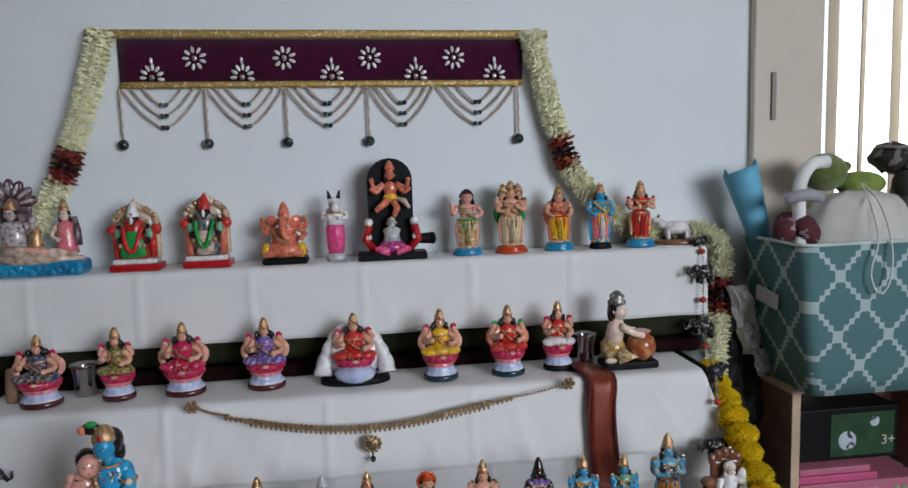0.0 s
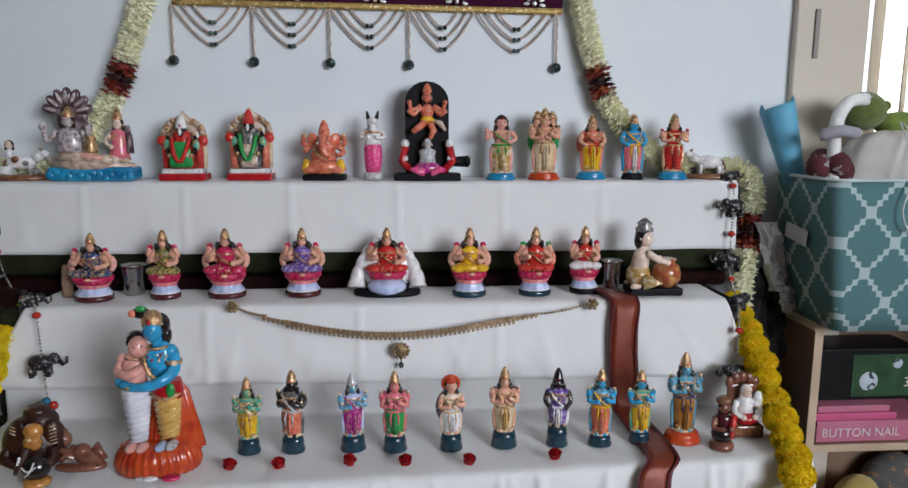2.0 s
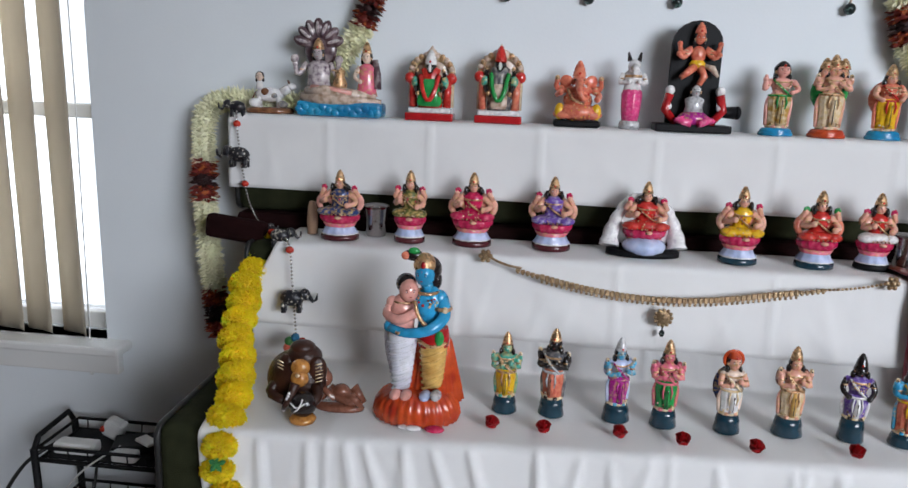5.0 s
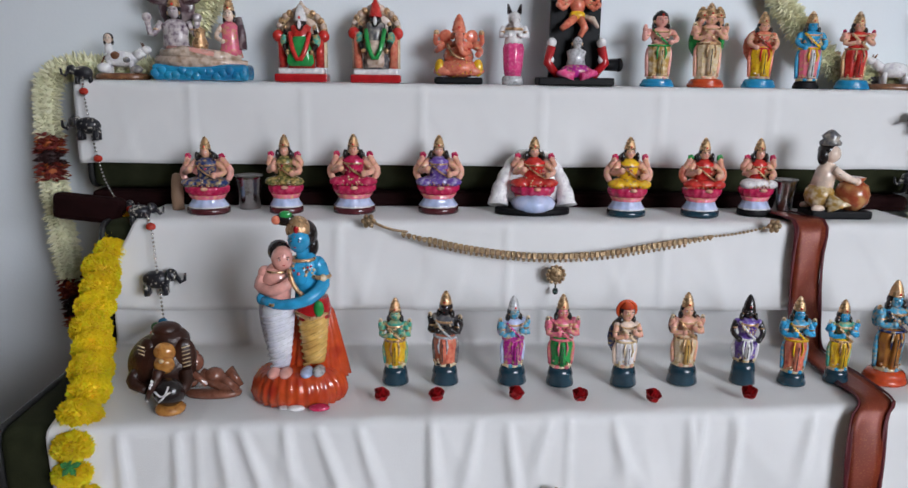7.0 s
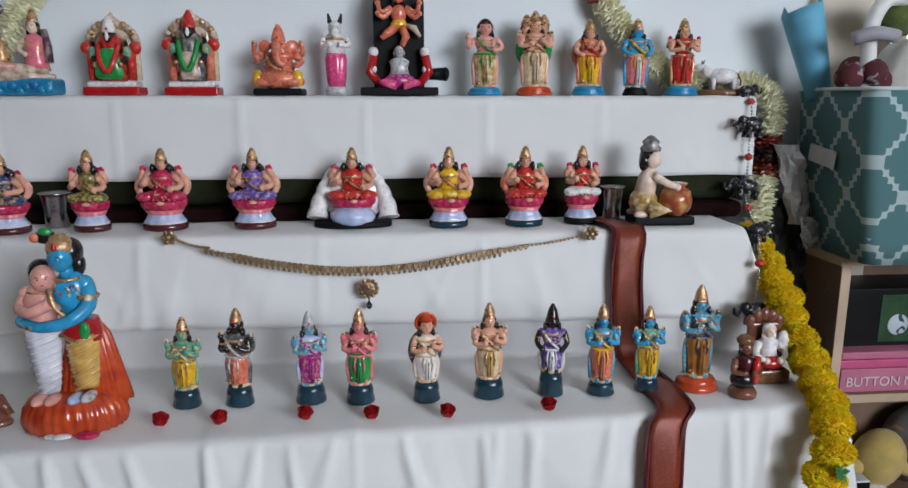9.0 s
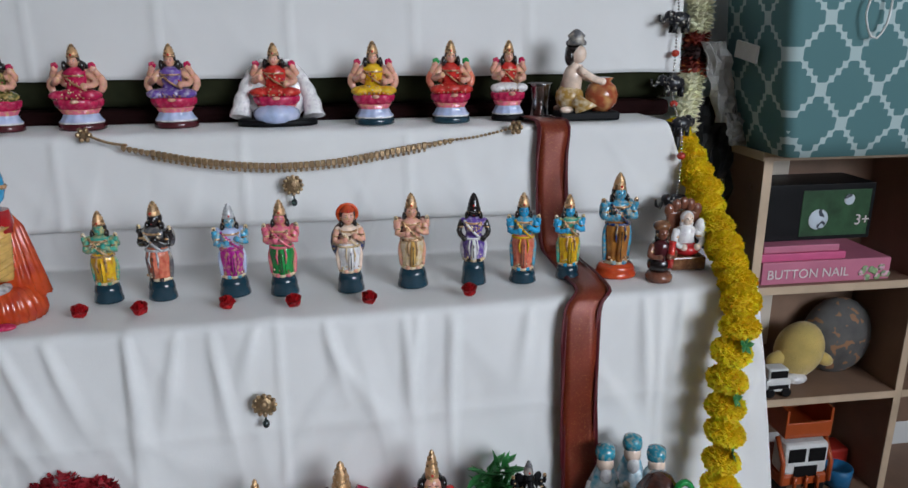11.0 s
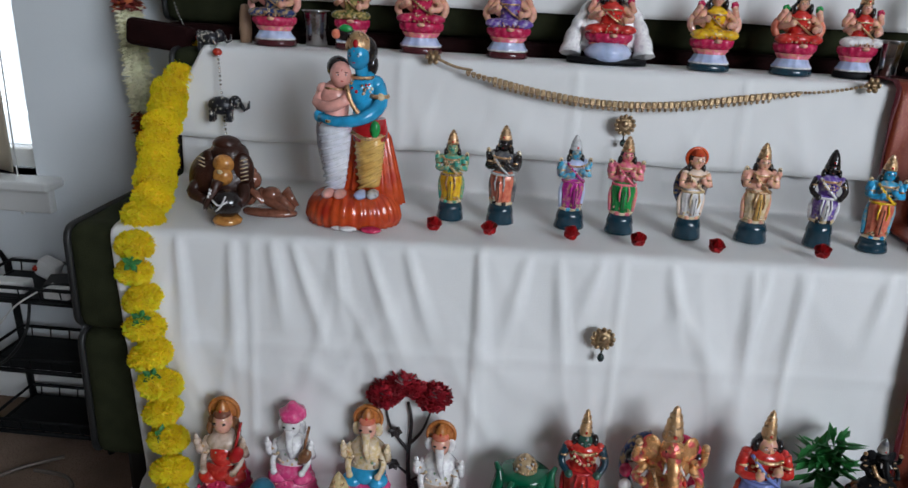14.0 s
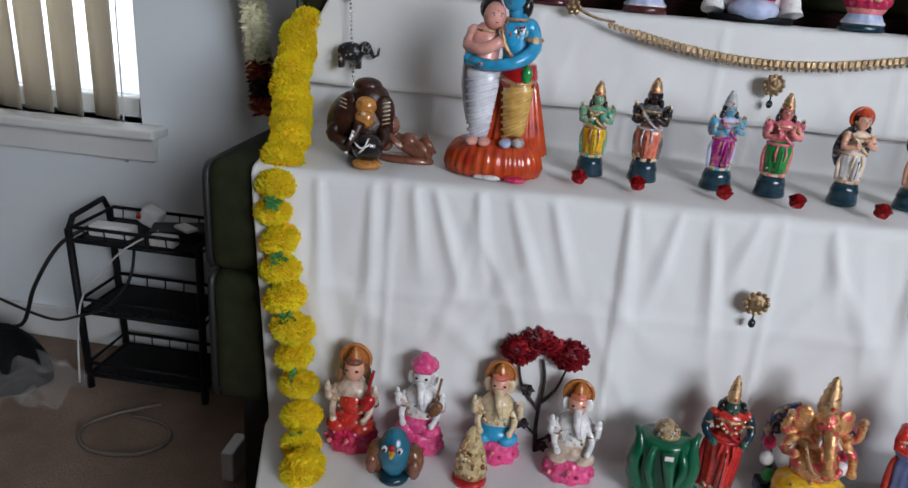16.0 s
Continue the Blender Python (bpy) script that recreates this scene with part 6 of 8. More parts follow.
f.face(0.009, -0.016, 0.255, 0.0170, -12)
f.lathe((0.008, -0.008, 0.268), [(0.0185, -0.004), (0.0195, 0.002), (0.0175, 0.010), (0.012, 0.018), (0.006, 0.022), (0.001, 0.023)], E_GOLD, 16)
f.ball((0.008, -0.028, 0.274), (0.004, 0.003, 0.006), E_PLAINRED, None, 8, 6)
f.ball((-0.012, -0.006, 0.285), (0.017, 0.009, 0.010), E_HAIR)
f.ball((-0.024, -0.012, 0.285), (0.007, 0.005, 0.007), E_ORANGE)
f.ball((-0.010, -0.010, 0.293), (0.010, 0.006, 0.006), E_GREEN)
f.tube(spline([(0.037, -0.004, 0.214), (0.044, -0.022, 0.188), (0.022, -0.042, 0.170), (-0.016, -0.042, 0.163), (-0.044, -0.030, 0.167)], 14), [0.0115, 0.0115, 0.011, 0.0105, 0.010, 0.010, 0.0095, 0.009, 0.009, 0.0085, 0.008, 0.008, 0.0075, 0.007], E_BLUE)
f.ball((0.034, -0.005, 0.214), (0.0135, 0.0125, 0.015), E_BLUE)
f.ball((0.010, -0.016, 0.205), (0.016, 0.010, 0.020), E_BLUE)
f.ball((-0.044, -0.010, 0.203), (0.011, 0.011, 0.012), E_PINKSKIN)
f.ball((-0.046, -0.027, 0.168), (0.009, 0.008, 0.010), E_BLUE)
f.tube(spline([(-0.044, -0.010, 0.203), (-0.050, -0.022, 0.186), (-0.026, -0.040, 0.184), (-0.002, -0.036, 0.196)], 12), 0.0085, E_PINKSKIN)
f.ring((0.041, -0.013, 0.200), 0.0125, 0.0125, 0.0034, E_GOLD, 12)
f.ball((0.045, -0.025, 0.199), (0.006, 0.004, 0.007), E_CREAM, None, 8, 6)
f.ring((-0.028, -0.040, 0.164), 0.003, 0.0095, 0.0024, E_GOLD, 10)
f.ring((0.014, -0.010, 0.226), 0.017, 0.016, 0.0026, E_GOLD, 14)
f.beads((0.014, -0.008, 0.212), (0.020, 0.020, 0.014), 16, 0.0024, (E_GOLD, E_CREAM, E_PLAINRED), 14)
f.tube([(-0.004, -0.030, 0.215), (0.004, -0.036, 0.19), (0.018, -0.032, 0.172)], 0.0035, E_GOLD, 6, 8)
f.done("figurine", "large figurine of two embracing boys on a fluted red-orange mound", (-0.368, -0.50, Z3))

f = Fig()  # glossy dark brown elephant made of a coconut, with a black pot before it
FIB = mat("coconut_lacquer", (0.034, 0.010, 0.005), 0.36, 0, 0.5, 26, 0.35, 160)
AMBER = enamel("amber", (0.50, 0.22, 0.05), (0.3, 0.1, 0.02), 0.05)
f.ball((-0.006, 0.010, 0.060), (0.058, 0.046, 0.060), FIB, None, 24, 14)
f.ball((0.008, 0.006, 0.108), (0.034, 0.030, 0.026), FIB, None, 16, 10)
f.ball((0.006, 0.004, 0.128), (0.024, 0.022, 0.014), FIB, None, 14, 8)
for s in (-1, 1):
    f.ball((0.008 + s * 0.030, -0.012, 0.088), (0.018, 0.010, 0.030), FIB, Matrix.Rotation(s * 0.4, 3, "Z"))
    for q in range(6):
        z_ = 0.070 + 0.007 * q
        f.tube([(0.008 + s * 0.030, -0.026, z_), (0.008 + s * 0.042, -0.022, z_ + 0.003)], 0.0011, E_CREAM, 5)
    f.tube(spline([(s * 0.038, -0.018, 0.060), (s * 0.044, -0.032, 0.044), (0.012 + s * 0.026, -0.046, 0.036)], 7), [0.011, 0.011, 0.010, 0.010, 0.009, 0.009, 0.008], FIB)
f.ball((0.010, -0.026, 0.098), (0.018, 0.014, 0.017), AMBER, None, 14, 10)
f.ball((0.010, -0.032, 0.078), (0.017, 0.013, 0.017), AMBER, None, 14, 10)
f.ball((0.010, -0.044, 0.088), (0.005, 0.003, 0.004), E_CREAM, None, 6, 4)
f.tube(spline([(0.006, -0.044, 0.072), (0.000, -0.056, 0.052), (-0.008, -0.062, 0.036), (-0.012, -0.058, 0.026)], 10), [0.010, 0.009, 0.008, 0.007, 0.006, 0.006, 0.005, 0.005, 0.004, 0.004], FIB)
for q in range(7):
    f.ball((0.000 - 0.002 * q, -0.064 + 0.0008 * q, 0.060 - 0.006 * q), 0.0032, E_WHITE, None, 6, 4)
f.ball((0.020, -0.048, 0.034), (0.026, 0.022, 0.025), E_HAIR, None, 18, 12)
for pts_ in ([(0.004, -0.068, 0.044), (0.016, -0.072, 0.036), (0.030, -0.069, 0.044)], [(0.010, -0.070, 0.026), (0.020, -0.072, 0.036), (0.026, -0.066, 0.052)]):
    f.tube(spline(pts_, 6), 0.0018, E_WHITE, 5)
f.lathe((0.020, -0.048, 0.0), [(0.023, 0), (0.025, 0.006), (0.019, 0.012), (0.001, 0.013)], AMBER, 18)
f.done("figurine", "glossy dark brown coconut elephant figurine holding a black pot", (-0.571, -0.512, Z3)).scale = (0.92, 0.88, 0.88)
f = Fig()
f.lathe((0, 0, 0), [(0.044, 0), (0.045, 0.005), (0.04, 0.009), (0.001, 0.01)], E_CLAY, 20, 1, 0.45)
f.tube(spline([(0.042, 0, 0.014), (0.02, -0.004, 0.022), (0.0, -0.002, 0.026), (-0.018, 0, 0.036)], 9), [0.006, 0.01, 0.013, 0.014, 0.014, 0.013, 0.012, 0.011, 0.010], E_CLAY)
f.ball((-0.024, -0.002, 0.055), (0.013, 0.013, 0.015), E_CLAY)
f.ball((-0.028, 0.002, 0.066), (0.009, 0.009, 0.009), E_CLAY)
f.tube([(-0.016, -0.01, 0.04), (-0.006, -0.016, 0.026), (-0.024, -0.018, 0.044)], 0.0055, E_CLAY)
f.tube([(0.01, -0.006, 0.024), (0.026, -0.014, 0.03), (0.04, -0.012, 0.014)], 0.0065, E_CLAY)
f.ball((0.004, -0.002, 0.034), (0.016, 0.014, 0.012), E_CLAY)
f.tube([(0.016, 0.004, 0.02), (0.03, 0.0, 0.040), (0.044, -0.004, 0.016)], [0.009, 0.008, 0.006], E_CLAY)
f.ball((-0.034, 0.0, 0.028), (0.014, 0.012, 0.016), E_CLAY)
f.face(-0.024, -0.003, 0.054, 0.013, 0)
f.done("figurine", "small terracotta figurine of a reclining child", (-0.505, -0.497, Z3))

# ---- roses and petals on the third step ----


def rose(x, y, z, s, rz):
    head = thing("rose_head", "small dark red rose head lying on the cloth", "rose", (x, y, z), "row of roses", rz=rz)
    for ringn, (cnt, rad, hh, tilt) in enumerate(((4, 0.005, 0.024, 0.1), (5, 0.009, 0.021, 0.25), (6, 0.012, 0.016, 0.6))):
        for q in range(cnt):
            a = 2 * math.pi * q / cnt + ringn
            out = Vector((math.cos(a), math.sin(a), 0))
            sd = Vector((-math.sin(a), math.cos(a), 0))
            bm = bmesh.new()
            rows = []
            for v in range(4):
                t = v / 3
                w = (0.5 + 0.6 * math.sin(math.pi * min(1, t + 0.25) * 0.8)) * rad * 0.9
                cen = out * (rad * (0.35 + 0.75 * t ** 1.4 * (0.6 + tilt))) + Vector((0, 0, 0.002 + hh * t))
                rows.append([bm.verts.new((cen + sd * w * u - out * 0.25 * w * abs(u)) * s) for u in (-1, -0.4, 0.4, 1)])
            grid_faces(bm, rows)
            part("petal", bm, ROSE, head)
    bm = bmesh.new()
    add_ball(bm, (0, 0, 0.008 * s), (0.010 * s, 0.010 * s, 0.008 * s), 0, 8, 6)
    part("heart", bm, ROSE, head)
    head.rotation_euler[0] = radians(12)
    head.rotation_euler[1] = radians(random.uniform(-15, 15))


for x, y in ((-0.240, -0.527), (-0.150, -0.528), (-0.030, -0.524), (0.074, -0.530), (0.186, -0.534), (0.347, -0.524)):
    rose(x, y, Z3 + 0.003, 0.84, random.uniform(-40, 40))
bm = bmesh.new()
add_ball(bm, (0, 0, 0.004), (0.014, 0.008, 0.004))
add_ball(bm, (-0.016, 0.004, 0.003), (0.012, 0.007, 0.003))
solid("petals", bm, E_WHITE, "loose white petals lying on the cloth", "petals", at=(-0.365, -0.556, Z3))
bm = bmesh.new()
add_ball(bm, (0, 0, 0.005), (0.017, 0.011, 0.005))
solid("petal", bm, E_CRIMSON, "crumpled dusty pink petal lying on the cloth", "petal", at=(-0.330, -0.556, Z3))

# ---- low front step ----
PB = "painted pedestal figurines"


def musician(label, at, h, skin, dress, ped, hat, instrument, rz=0):
    f = Fig()
    f.lathe((0, 0, 0), [(0.20 * h, 0), (0.235 * h, 0.03 * h), (0.225 * h, 0.09 * h), (0.205 * h, 0.12 * h), (0.215 * h, 0.16 * h), (0.17 * h, 0.24 * h), (0.001, 0.25 * h)], ped, 30, 1, 0.8, 9, 0.07)
    f.beads((0, 0, 0.14 * h), (0.27 * h, 0.21 * h, 0.09 * h), 12, 0.02 * h, (ped, E_PINK, ped), 8)
    f.ball((0, -0.02 * h, 0.30 * h), (0.185 * h, 0.16 * h, 0.10 * h), dress)
    for s in (-1, 1):
        f.ball((s * 0.12 * h, -0.11 * h, 0.27 * h), (0.10 * h, 0.08 * h, 0.065 * h), dress, Matrix.Rotation(s * 0.5, 3, "Z"))
    f.lathe((0, 0, 0), [(0.17 * h, 0.3 * h), (0.13 * h, 0.44 * h), (0.16 * h, 0.58 * h), (0.1 * h, 0.645 * h), (0.05 * h, 0.66 * h)], skin, 16, 1, 0.75)
    girl = instrument is E_PLAINRED
    f.beads((0, 0, 0.48 * h), (0.165 * h, 0.125 * h, 0.14 * h), 26, 0.014 * h, (E_CREAM, E_GOLD, E_WHITE, E_IVORY, E_MINT), 9)
    f.ball((0, -0.01 * h, 0.76 * h), (0.088 * h, 0.09 * h, 0.11 * h), E_SKIN if hat is not E_HOTPINK else skin)
    for s in (-1, 1):
        f.ball((s * 0.045 * h, -0.10 * h, 0.79 * h), (0.016 * h, 0.01 * h, 0.011 * h), E_HAIR, None, 6, 4)
    if girl:
        f.ball((0, -0.05 * h, 0.46 * h), (0.12 * h, 0.09 * h, 0.13 * h), E_RED)
        f.face(0, -0.01 * h, 0.76 * h, 0.092 * h)
    else:
        f.tube([(0, -0.09 * h, 0.76 * h), (0.01 * h, -0.14 * h, 0.62 * h), (0.04 * h, -0.15 * h, 0.50 * h)], [0.042 * h, 0.033 * h, 0.022 * h], skin, 8)
    for s in (-1, 1):
        f.ball((s * 0.100 * h, 0.01 * h, 0.74 * h), (0.042 * h, 0.022 * h, 0.070 * h), E_BROWN if girl else skin)
        f.arm((s * 0.135 * h, 0, 0.58 * h), (s * 0.205 * h, -0.05 * h, 0.47 * h), (s * 0.200 * h, -0.10 * h, 0.60 * h), 0.034 * h, skin)
        f.ball((s * 0.205 * h, -0.105 * h, 0.645 * h), (0.022 * h, 0.014 * h, 0.036 * h), skin, None, 8, 6)
        f.arm((s * 0.125 * h, -0.02 * h, 0.54 * h), (s * 0.165 * h, -0.08 * h, 0.42 * h), (s * 0.13 * h, -0.17 * h, 0.36 * h), 0.032 * h, skin)
    if hat is E_HOTPINK:
        f.lathe((0.01 * h, 0.0, 0.84 * h), [(0.11 * h, 0), (0.125 * h, 0.03 * h), (0.12 * h, 0.08 * h), (0.06 * h, 0.12 * h), (0.03 * h, 0.16 * h)], hat, 18, 1, 1, 6, 0.05)
    else:
        f.ball((0, 0.05 * h, 0.84 * h), (0.140 * h, 0.030 * h, 0.140 * h), hat, None, 20, 10)
        f.ring((0, 0.03 * h, 0.84 * h), 0.128 * h, 0.128 * h, 0.016 * h, hat, 22, "y")
        f.ball((0, -0.02 * h, 0.845 * h), (0.078 * h, 0.07 * h, 0.040 * h), E_CLAY if girl else E_ORANGE)
        f.crown(0, 0.0, 0.865 * h, 0.055 * h, 0.10 * h, hat)
        for s in (-1, 1) if girl else ():
            f.ball((s * 0.125 * h, 0.0, 0.68 * h), (0.03 * h, 0.03 * h, 0.07 * h), E_BROWN)
    if instrument:
        f.ball((0.15 * h, -0.13 * h, 0.52 * h), (0.06 * h, 0.05 * h, 0.09 * h), instrument, Matrix.Rotation(0.5, 3, "Y"))
        f.tube([(0.14 * h, -0.13 * h, 0.56 * h), (0.18 * h, -0.06 * h, 0.80 * h)], 0.014 * h, instrument, 6)
    return f.done("figurine", label, at, rz, group=PB)


HAT = enamel("amber_hat", (0.48, 0.17, 0.04), (0.3, 0.08, 0.02), 0.06)
musician("seated elephant-headed musician in red with an amber halo", (-0.532, -0.665, Z4), 0.176, E_IVORY, E_RED, E_CRIMSON, HAT, E_PLAINRED)
musician("white elephant-headed drummer in pink with a pink turban", (-0.431, -0.648, Z4), 0.166, E_WHITE, E_HOTPINK, E_HOTPINK, E_HOTPINK, E_BROWN)
musician("ivory elephant-headed figurine in bright blue on a pink base", (-0.315, -0.640, Z4), 0.168, E_CREAM, E_BLUE, E_HOTPINK, HAT, None)
musician("white elephant-headed figurine with raised hands on a pink base", (-0.200, -0.660, Z4), 0.165, E_WHITE, E_IVORY, E_HOTPINK, HAT, None)
f = Fig()
f.ball((0, 0, 0.045), (0.024, 0.024, 0.04), enamel("peacock", (0.02, 0.14, 0.22)))
for s in (-1, 1):
    f.ball((s * 0.027, 0.006, 0.03), (0.016, 0.018, 0.028), E_BROWN)
    f.ball((s * 0.011, -0.0195, 0.062), (0.0045, 0.003, 0.0055), E_WHITE, None, 8, 6)
    f.ball((s * 0.011, -0.0225, 0.062), (0.0022, 0.0015, 0.003), E_HAIR, None, 6, 4)
    f.ball((s * 0.031, -0.008, 0.026), (0.010, 0.010, 0.018), E_CLAY, None, 8, 6)
f.tube([(0, -0.020, 0.058), (0, -0.028, 0.053)], [0.0055, 0.002], E_YELLOW)
f.ball((0.0, -0.022, 0.066), (0.005, 0.004, 0.005), E_PLAINRED, None, 8, 6)
f.lathe((0, 0, 0), [(0.022, 0), (0.024, 0.006), (0.018, 0.012)], E_TEAL, 16)
f.done("bird_figurine", "round teal bird figurine with brown wings", (-0.453, -0.728, Z4))
f = Fig()
f.lathe((0, 0, 0), [(0.025, 0), (0.026, 0.006), (0.023, 0.01)], E_PLAINRED, 18)
f.lathe((0, 0, 0.009), [(0.023, 0), (0.024, 0.015), (0.02, 0.04), (0.016, 0.055), (0.010, 0.072), (0.004, 0.082), (0.0005, 0.086)], enamel("gold_relief", (0.60, 0.46, 0.24), (0.25, 0.15, 0.06), 0.12, 170), 20, 1, 0.7, 5, 0.08)
f.beads((0, 0, 0.035), (0.024, 0.018, 0.036), 46, 0.003, (E_GOLD, E_CREAM, E_GOLD, E_BROWN), 12)
f.beads((0, 0, 0.068), (0.012, 0.010, 0.018), 14, 0.0024, (E_GOLD, E_CREAM), 13)
f.done("figurine", "small gold relief figurine on a red base", (-0.344, -0.708, Z4))

tr = thing("flower_tree", "artificial tree with dark red blossoms and black stems", "artificial plant", (-0.262, -0.618, Z4))
bm = bmesh.new()
STEM = mat("dark_stem", (0.02, 0.014, 0.014), 0.5)
for pts, r0 in (([(0.012, 0, 0.0), (0.008, 0, 0.06), (0.012, 0, 0.13), (0.006, 0, 0.165)], 0.0042), ([(0.01, 0, 0.09), (0.03, -0.004, 0.12), (0.042, 0, 0.155)], 0.003), ([(0.01, 0, 0.075), (-0.02, 0.002, 0.115), (-0.03, 0, 0.16)], 0.003), ([(0.012, 0, 0.03), (-0.012, -0.006, 0.055)], 0.0025), ([(0.012, 0, 0.02), (0.034, -0.006, 0.04)], 0.0025)):
    add_tube(bm, spline(pts, 10), [r0 * (1 - 0.05 * i) for i in range(10)], 0, 6)
part("stem", bm, STEM, tr)
for c, r in (((-0.03, 0, 0.178), 0.03), ((-0.005, 0.004, 0.195), 0.028), ((0.045, 0, 0.178), 0.03), ((0.02, 0.006, 0.186), 0.022)):
    bm = bmesh.new()
    for q in range(430):
        d = Vector((random.gauss(0, 1), random.gauss(0, 1), random.gauss(0, 0.8))).normalized()
        sd = d.cross(Vector((0.3, 0.2, 1))).normalized()
        petal_mesh(bm, Vector(c) + Vector((d.x, d.y, d.z * 0.75)) * r * random.uniform(0.45, 0.8), (d + Vector((0, 0, 0.25))).normalized(), sd, r * random.uniform(0.2, 0.32), 0.006)
    part("blossom", bm, mat("dark_red_blossom", (0.30, 0.006, 0.016), 0.6, 0, 0.35, 60), tr)
for c in ((-0.014, -0.008, 0.058), (0.036, -0.008, 0.042), (-0.012, -0.004, 0.115), (0.02, -0.006, 0.02)):
    bm = bmesh.new()
    for q in range(6):
        d = Vector((math.cos(q * 1.05), -0.3, math.sin(q * 1.05))).normalized()
        petal_mesh(bm, Vector(c), d, d.cross(Vector((0, 1, 0))).normalized(), 0.013, 0.005)
    part("dark_leaf", bm, STEM, tr)

f = Fig()  # green bowl-shaped bust
GE = enamel("emerald", (0.004, 0.11, 0.048), (0.002, 0.05, 0.024), 0.06, 50)
f.lathe((0, 0, 0), [(0.036, 0), (0.041, 0.012), (0.042, 0.05), (0.041, 0.085), (0.040, 0.100), (0.034, 0.106), (0.001, 0.104)], GE, 40, 1, 0.75, 5, 0.04)
for s in (-1, 1):
    f.tube(spline([(s * 0.026, -0.012, 0.02), (s * 0.040, -0.016, 0.06), (s * 0.036, -0.012, 0.098), (s * 0.044, -0.006, 0.118)], 9), [0.013, 0.013, 0.013, 0.012, 0.012, 0.011, 0.009, 0.006, 0.003], GE)
    f.tube(spline([(s * 0.018, -0.024, 0.100), (s * 0.024, -0.034, 0.07), (s * 0.012, -0.036, 0.035)], 7), [0.004, 0.006, 0.007, 0.007, 0.006, 0.005, 0.003], GE)
f.tube(spline([(0, -0.030, 0.098), (0.003, -0.040, 0.07), (0.010, -0.040, 0.04), (0.018, -0.034, 0.03)], 9), [0.011, 0.011, 0.010, 0.009, 0.008, 0.007, 0.006, 0.005, 0.004], GE)
f.lathe((0, 0.002, 0.103), [(0.018, 0), (0.019, 0.008), (0.014, 0.018), (0.006, 0.025), (0.001, 0.027)], enamel("gold_mesh", (0.50, 0.36, 0.2), (0.2, 0.12, 0.06), 0.14, 200), 16)
f.beads((0, 0.002, 0.112), (0.018, 0.018, 0.017), 44, 0.0022, (E_GOLD, E_SILVER, E_GOLD), 21)
f.box((0, -0.0425, 0.094), (0.012, 0.003, 0.007), E_WHITE, 0.001)
f.done("figurine", "emerald green elephant figurine with a beaded gold cap", (-0.072, -0.675, Z4))

standing("dark goddess figurine in a red sari on a blue base", (0.012, -0.66, Z4), 0.205, 0.075, E_CYAN, E_RED, E_RED, enamel("dark_green_skin", (0.03, 0.085, 0.06)), E_GOLD, 0.07, "side", E_PLAINRED, crown_h=0.2, sleeve=E_TEAL)
f, gob = ganesha("gold and pink elephant-headed figurine with a tall crown", (0.135, -0.665, Z4), 0.228, 0.122, mat("gold_pink_paint", (0.68, 0.34, 0.13), 0.26, 0.5, 0.3, 70, 0.5, 260, (0.70, 0.10, 0.10), 0.11, 60, coat=0.4), E_YELLOW, E_BLACK, E_GOLD, cushions=False)
f = Fig()
for s in (-1, 1):
    f.tube(spline([(s * 0.012, 0, 0.02), (s * 0.040, 0.0, 0.05), (s * 0.056, 0, 0.10), (s * 0.046, 0.0, 0.14), (s * 0.02, 0, 0.155)], 14), 0.008, E_CRIMSON if s > 0 else E_NAVY)
    for q in range(4):
        f.ball((s * (0.044 + 0.010 * math.sin(q * 0.9)), -0.010, 0.04 + 0.028 * q), (0.010, 0.008, 0.012), (E_GREEN, E_WHITE, E_CRIMSON, E_HAIR)[q])
f.box((0, 0, 0.012), (0.11, 0.03, 0.024), E_TEAL, 0.004)
f.done("figurine_arch", "colourful arched figurine backing with green and crimson knobs", (0.135, -0.632, Z4))
standing("goddess figurine in a red blouse and blue sari", (0.268, -0.665, Z4), 0.232, 0.072, E_BROWN, enamel("periwinkle", (0.17, 0.22, 0.50)), E_RED, E_SKIN, E_GOLD, 0.08, "front", enamel("periwinkle", (0.17, 0.22, 0.50)), crown_h=0.19, sleeve=E_RED)

# lamp stand of dark leaf-shaped oil bowls
lp = thing("oil_lamp_stand", "dark bronze oil lamp stand with leaf-shaped bowls", "oil lamp", (0.405, -0.70, Z4))
DKM = mat("dark_bronze", (0.022, 0.008, 0.008), 0.36, 0.3, 0.3, 60)
RIM = mat("bronze_rim", (0.34, 0.24, 0.16), 0.3, 0.8, 0.2, 60)
bm = bmesh.new()
add_lathe(bm, (0, 0, 0), [(0.10, 0), (0.105, 0.008), (0.07, 0.016), (0.03, 0.026), (0.012, 0.05), (0.014, 0.10), (0.012, 0.122), (0.032, 0.132), (0.001, 0.134)], 0, 24)
part("stand", bm, DKM, lp)
bm = bmesh.new()
add_lathe(bm, (0, -0.01, 0), [(0.016, 0.045), (0.06, 0.056), (0.084, 0.070), (0.088, 0.076), (0.080, 0.074), (0.05, 0.064), (0.014, 0.060)], 0, 32)
part("dish", bm, DKM, lp, "wide dark bronze dish")
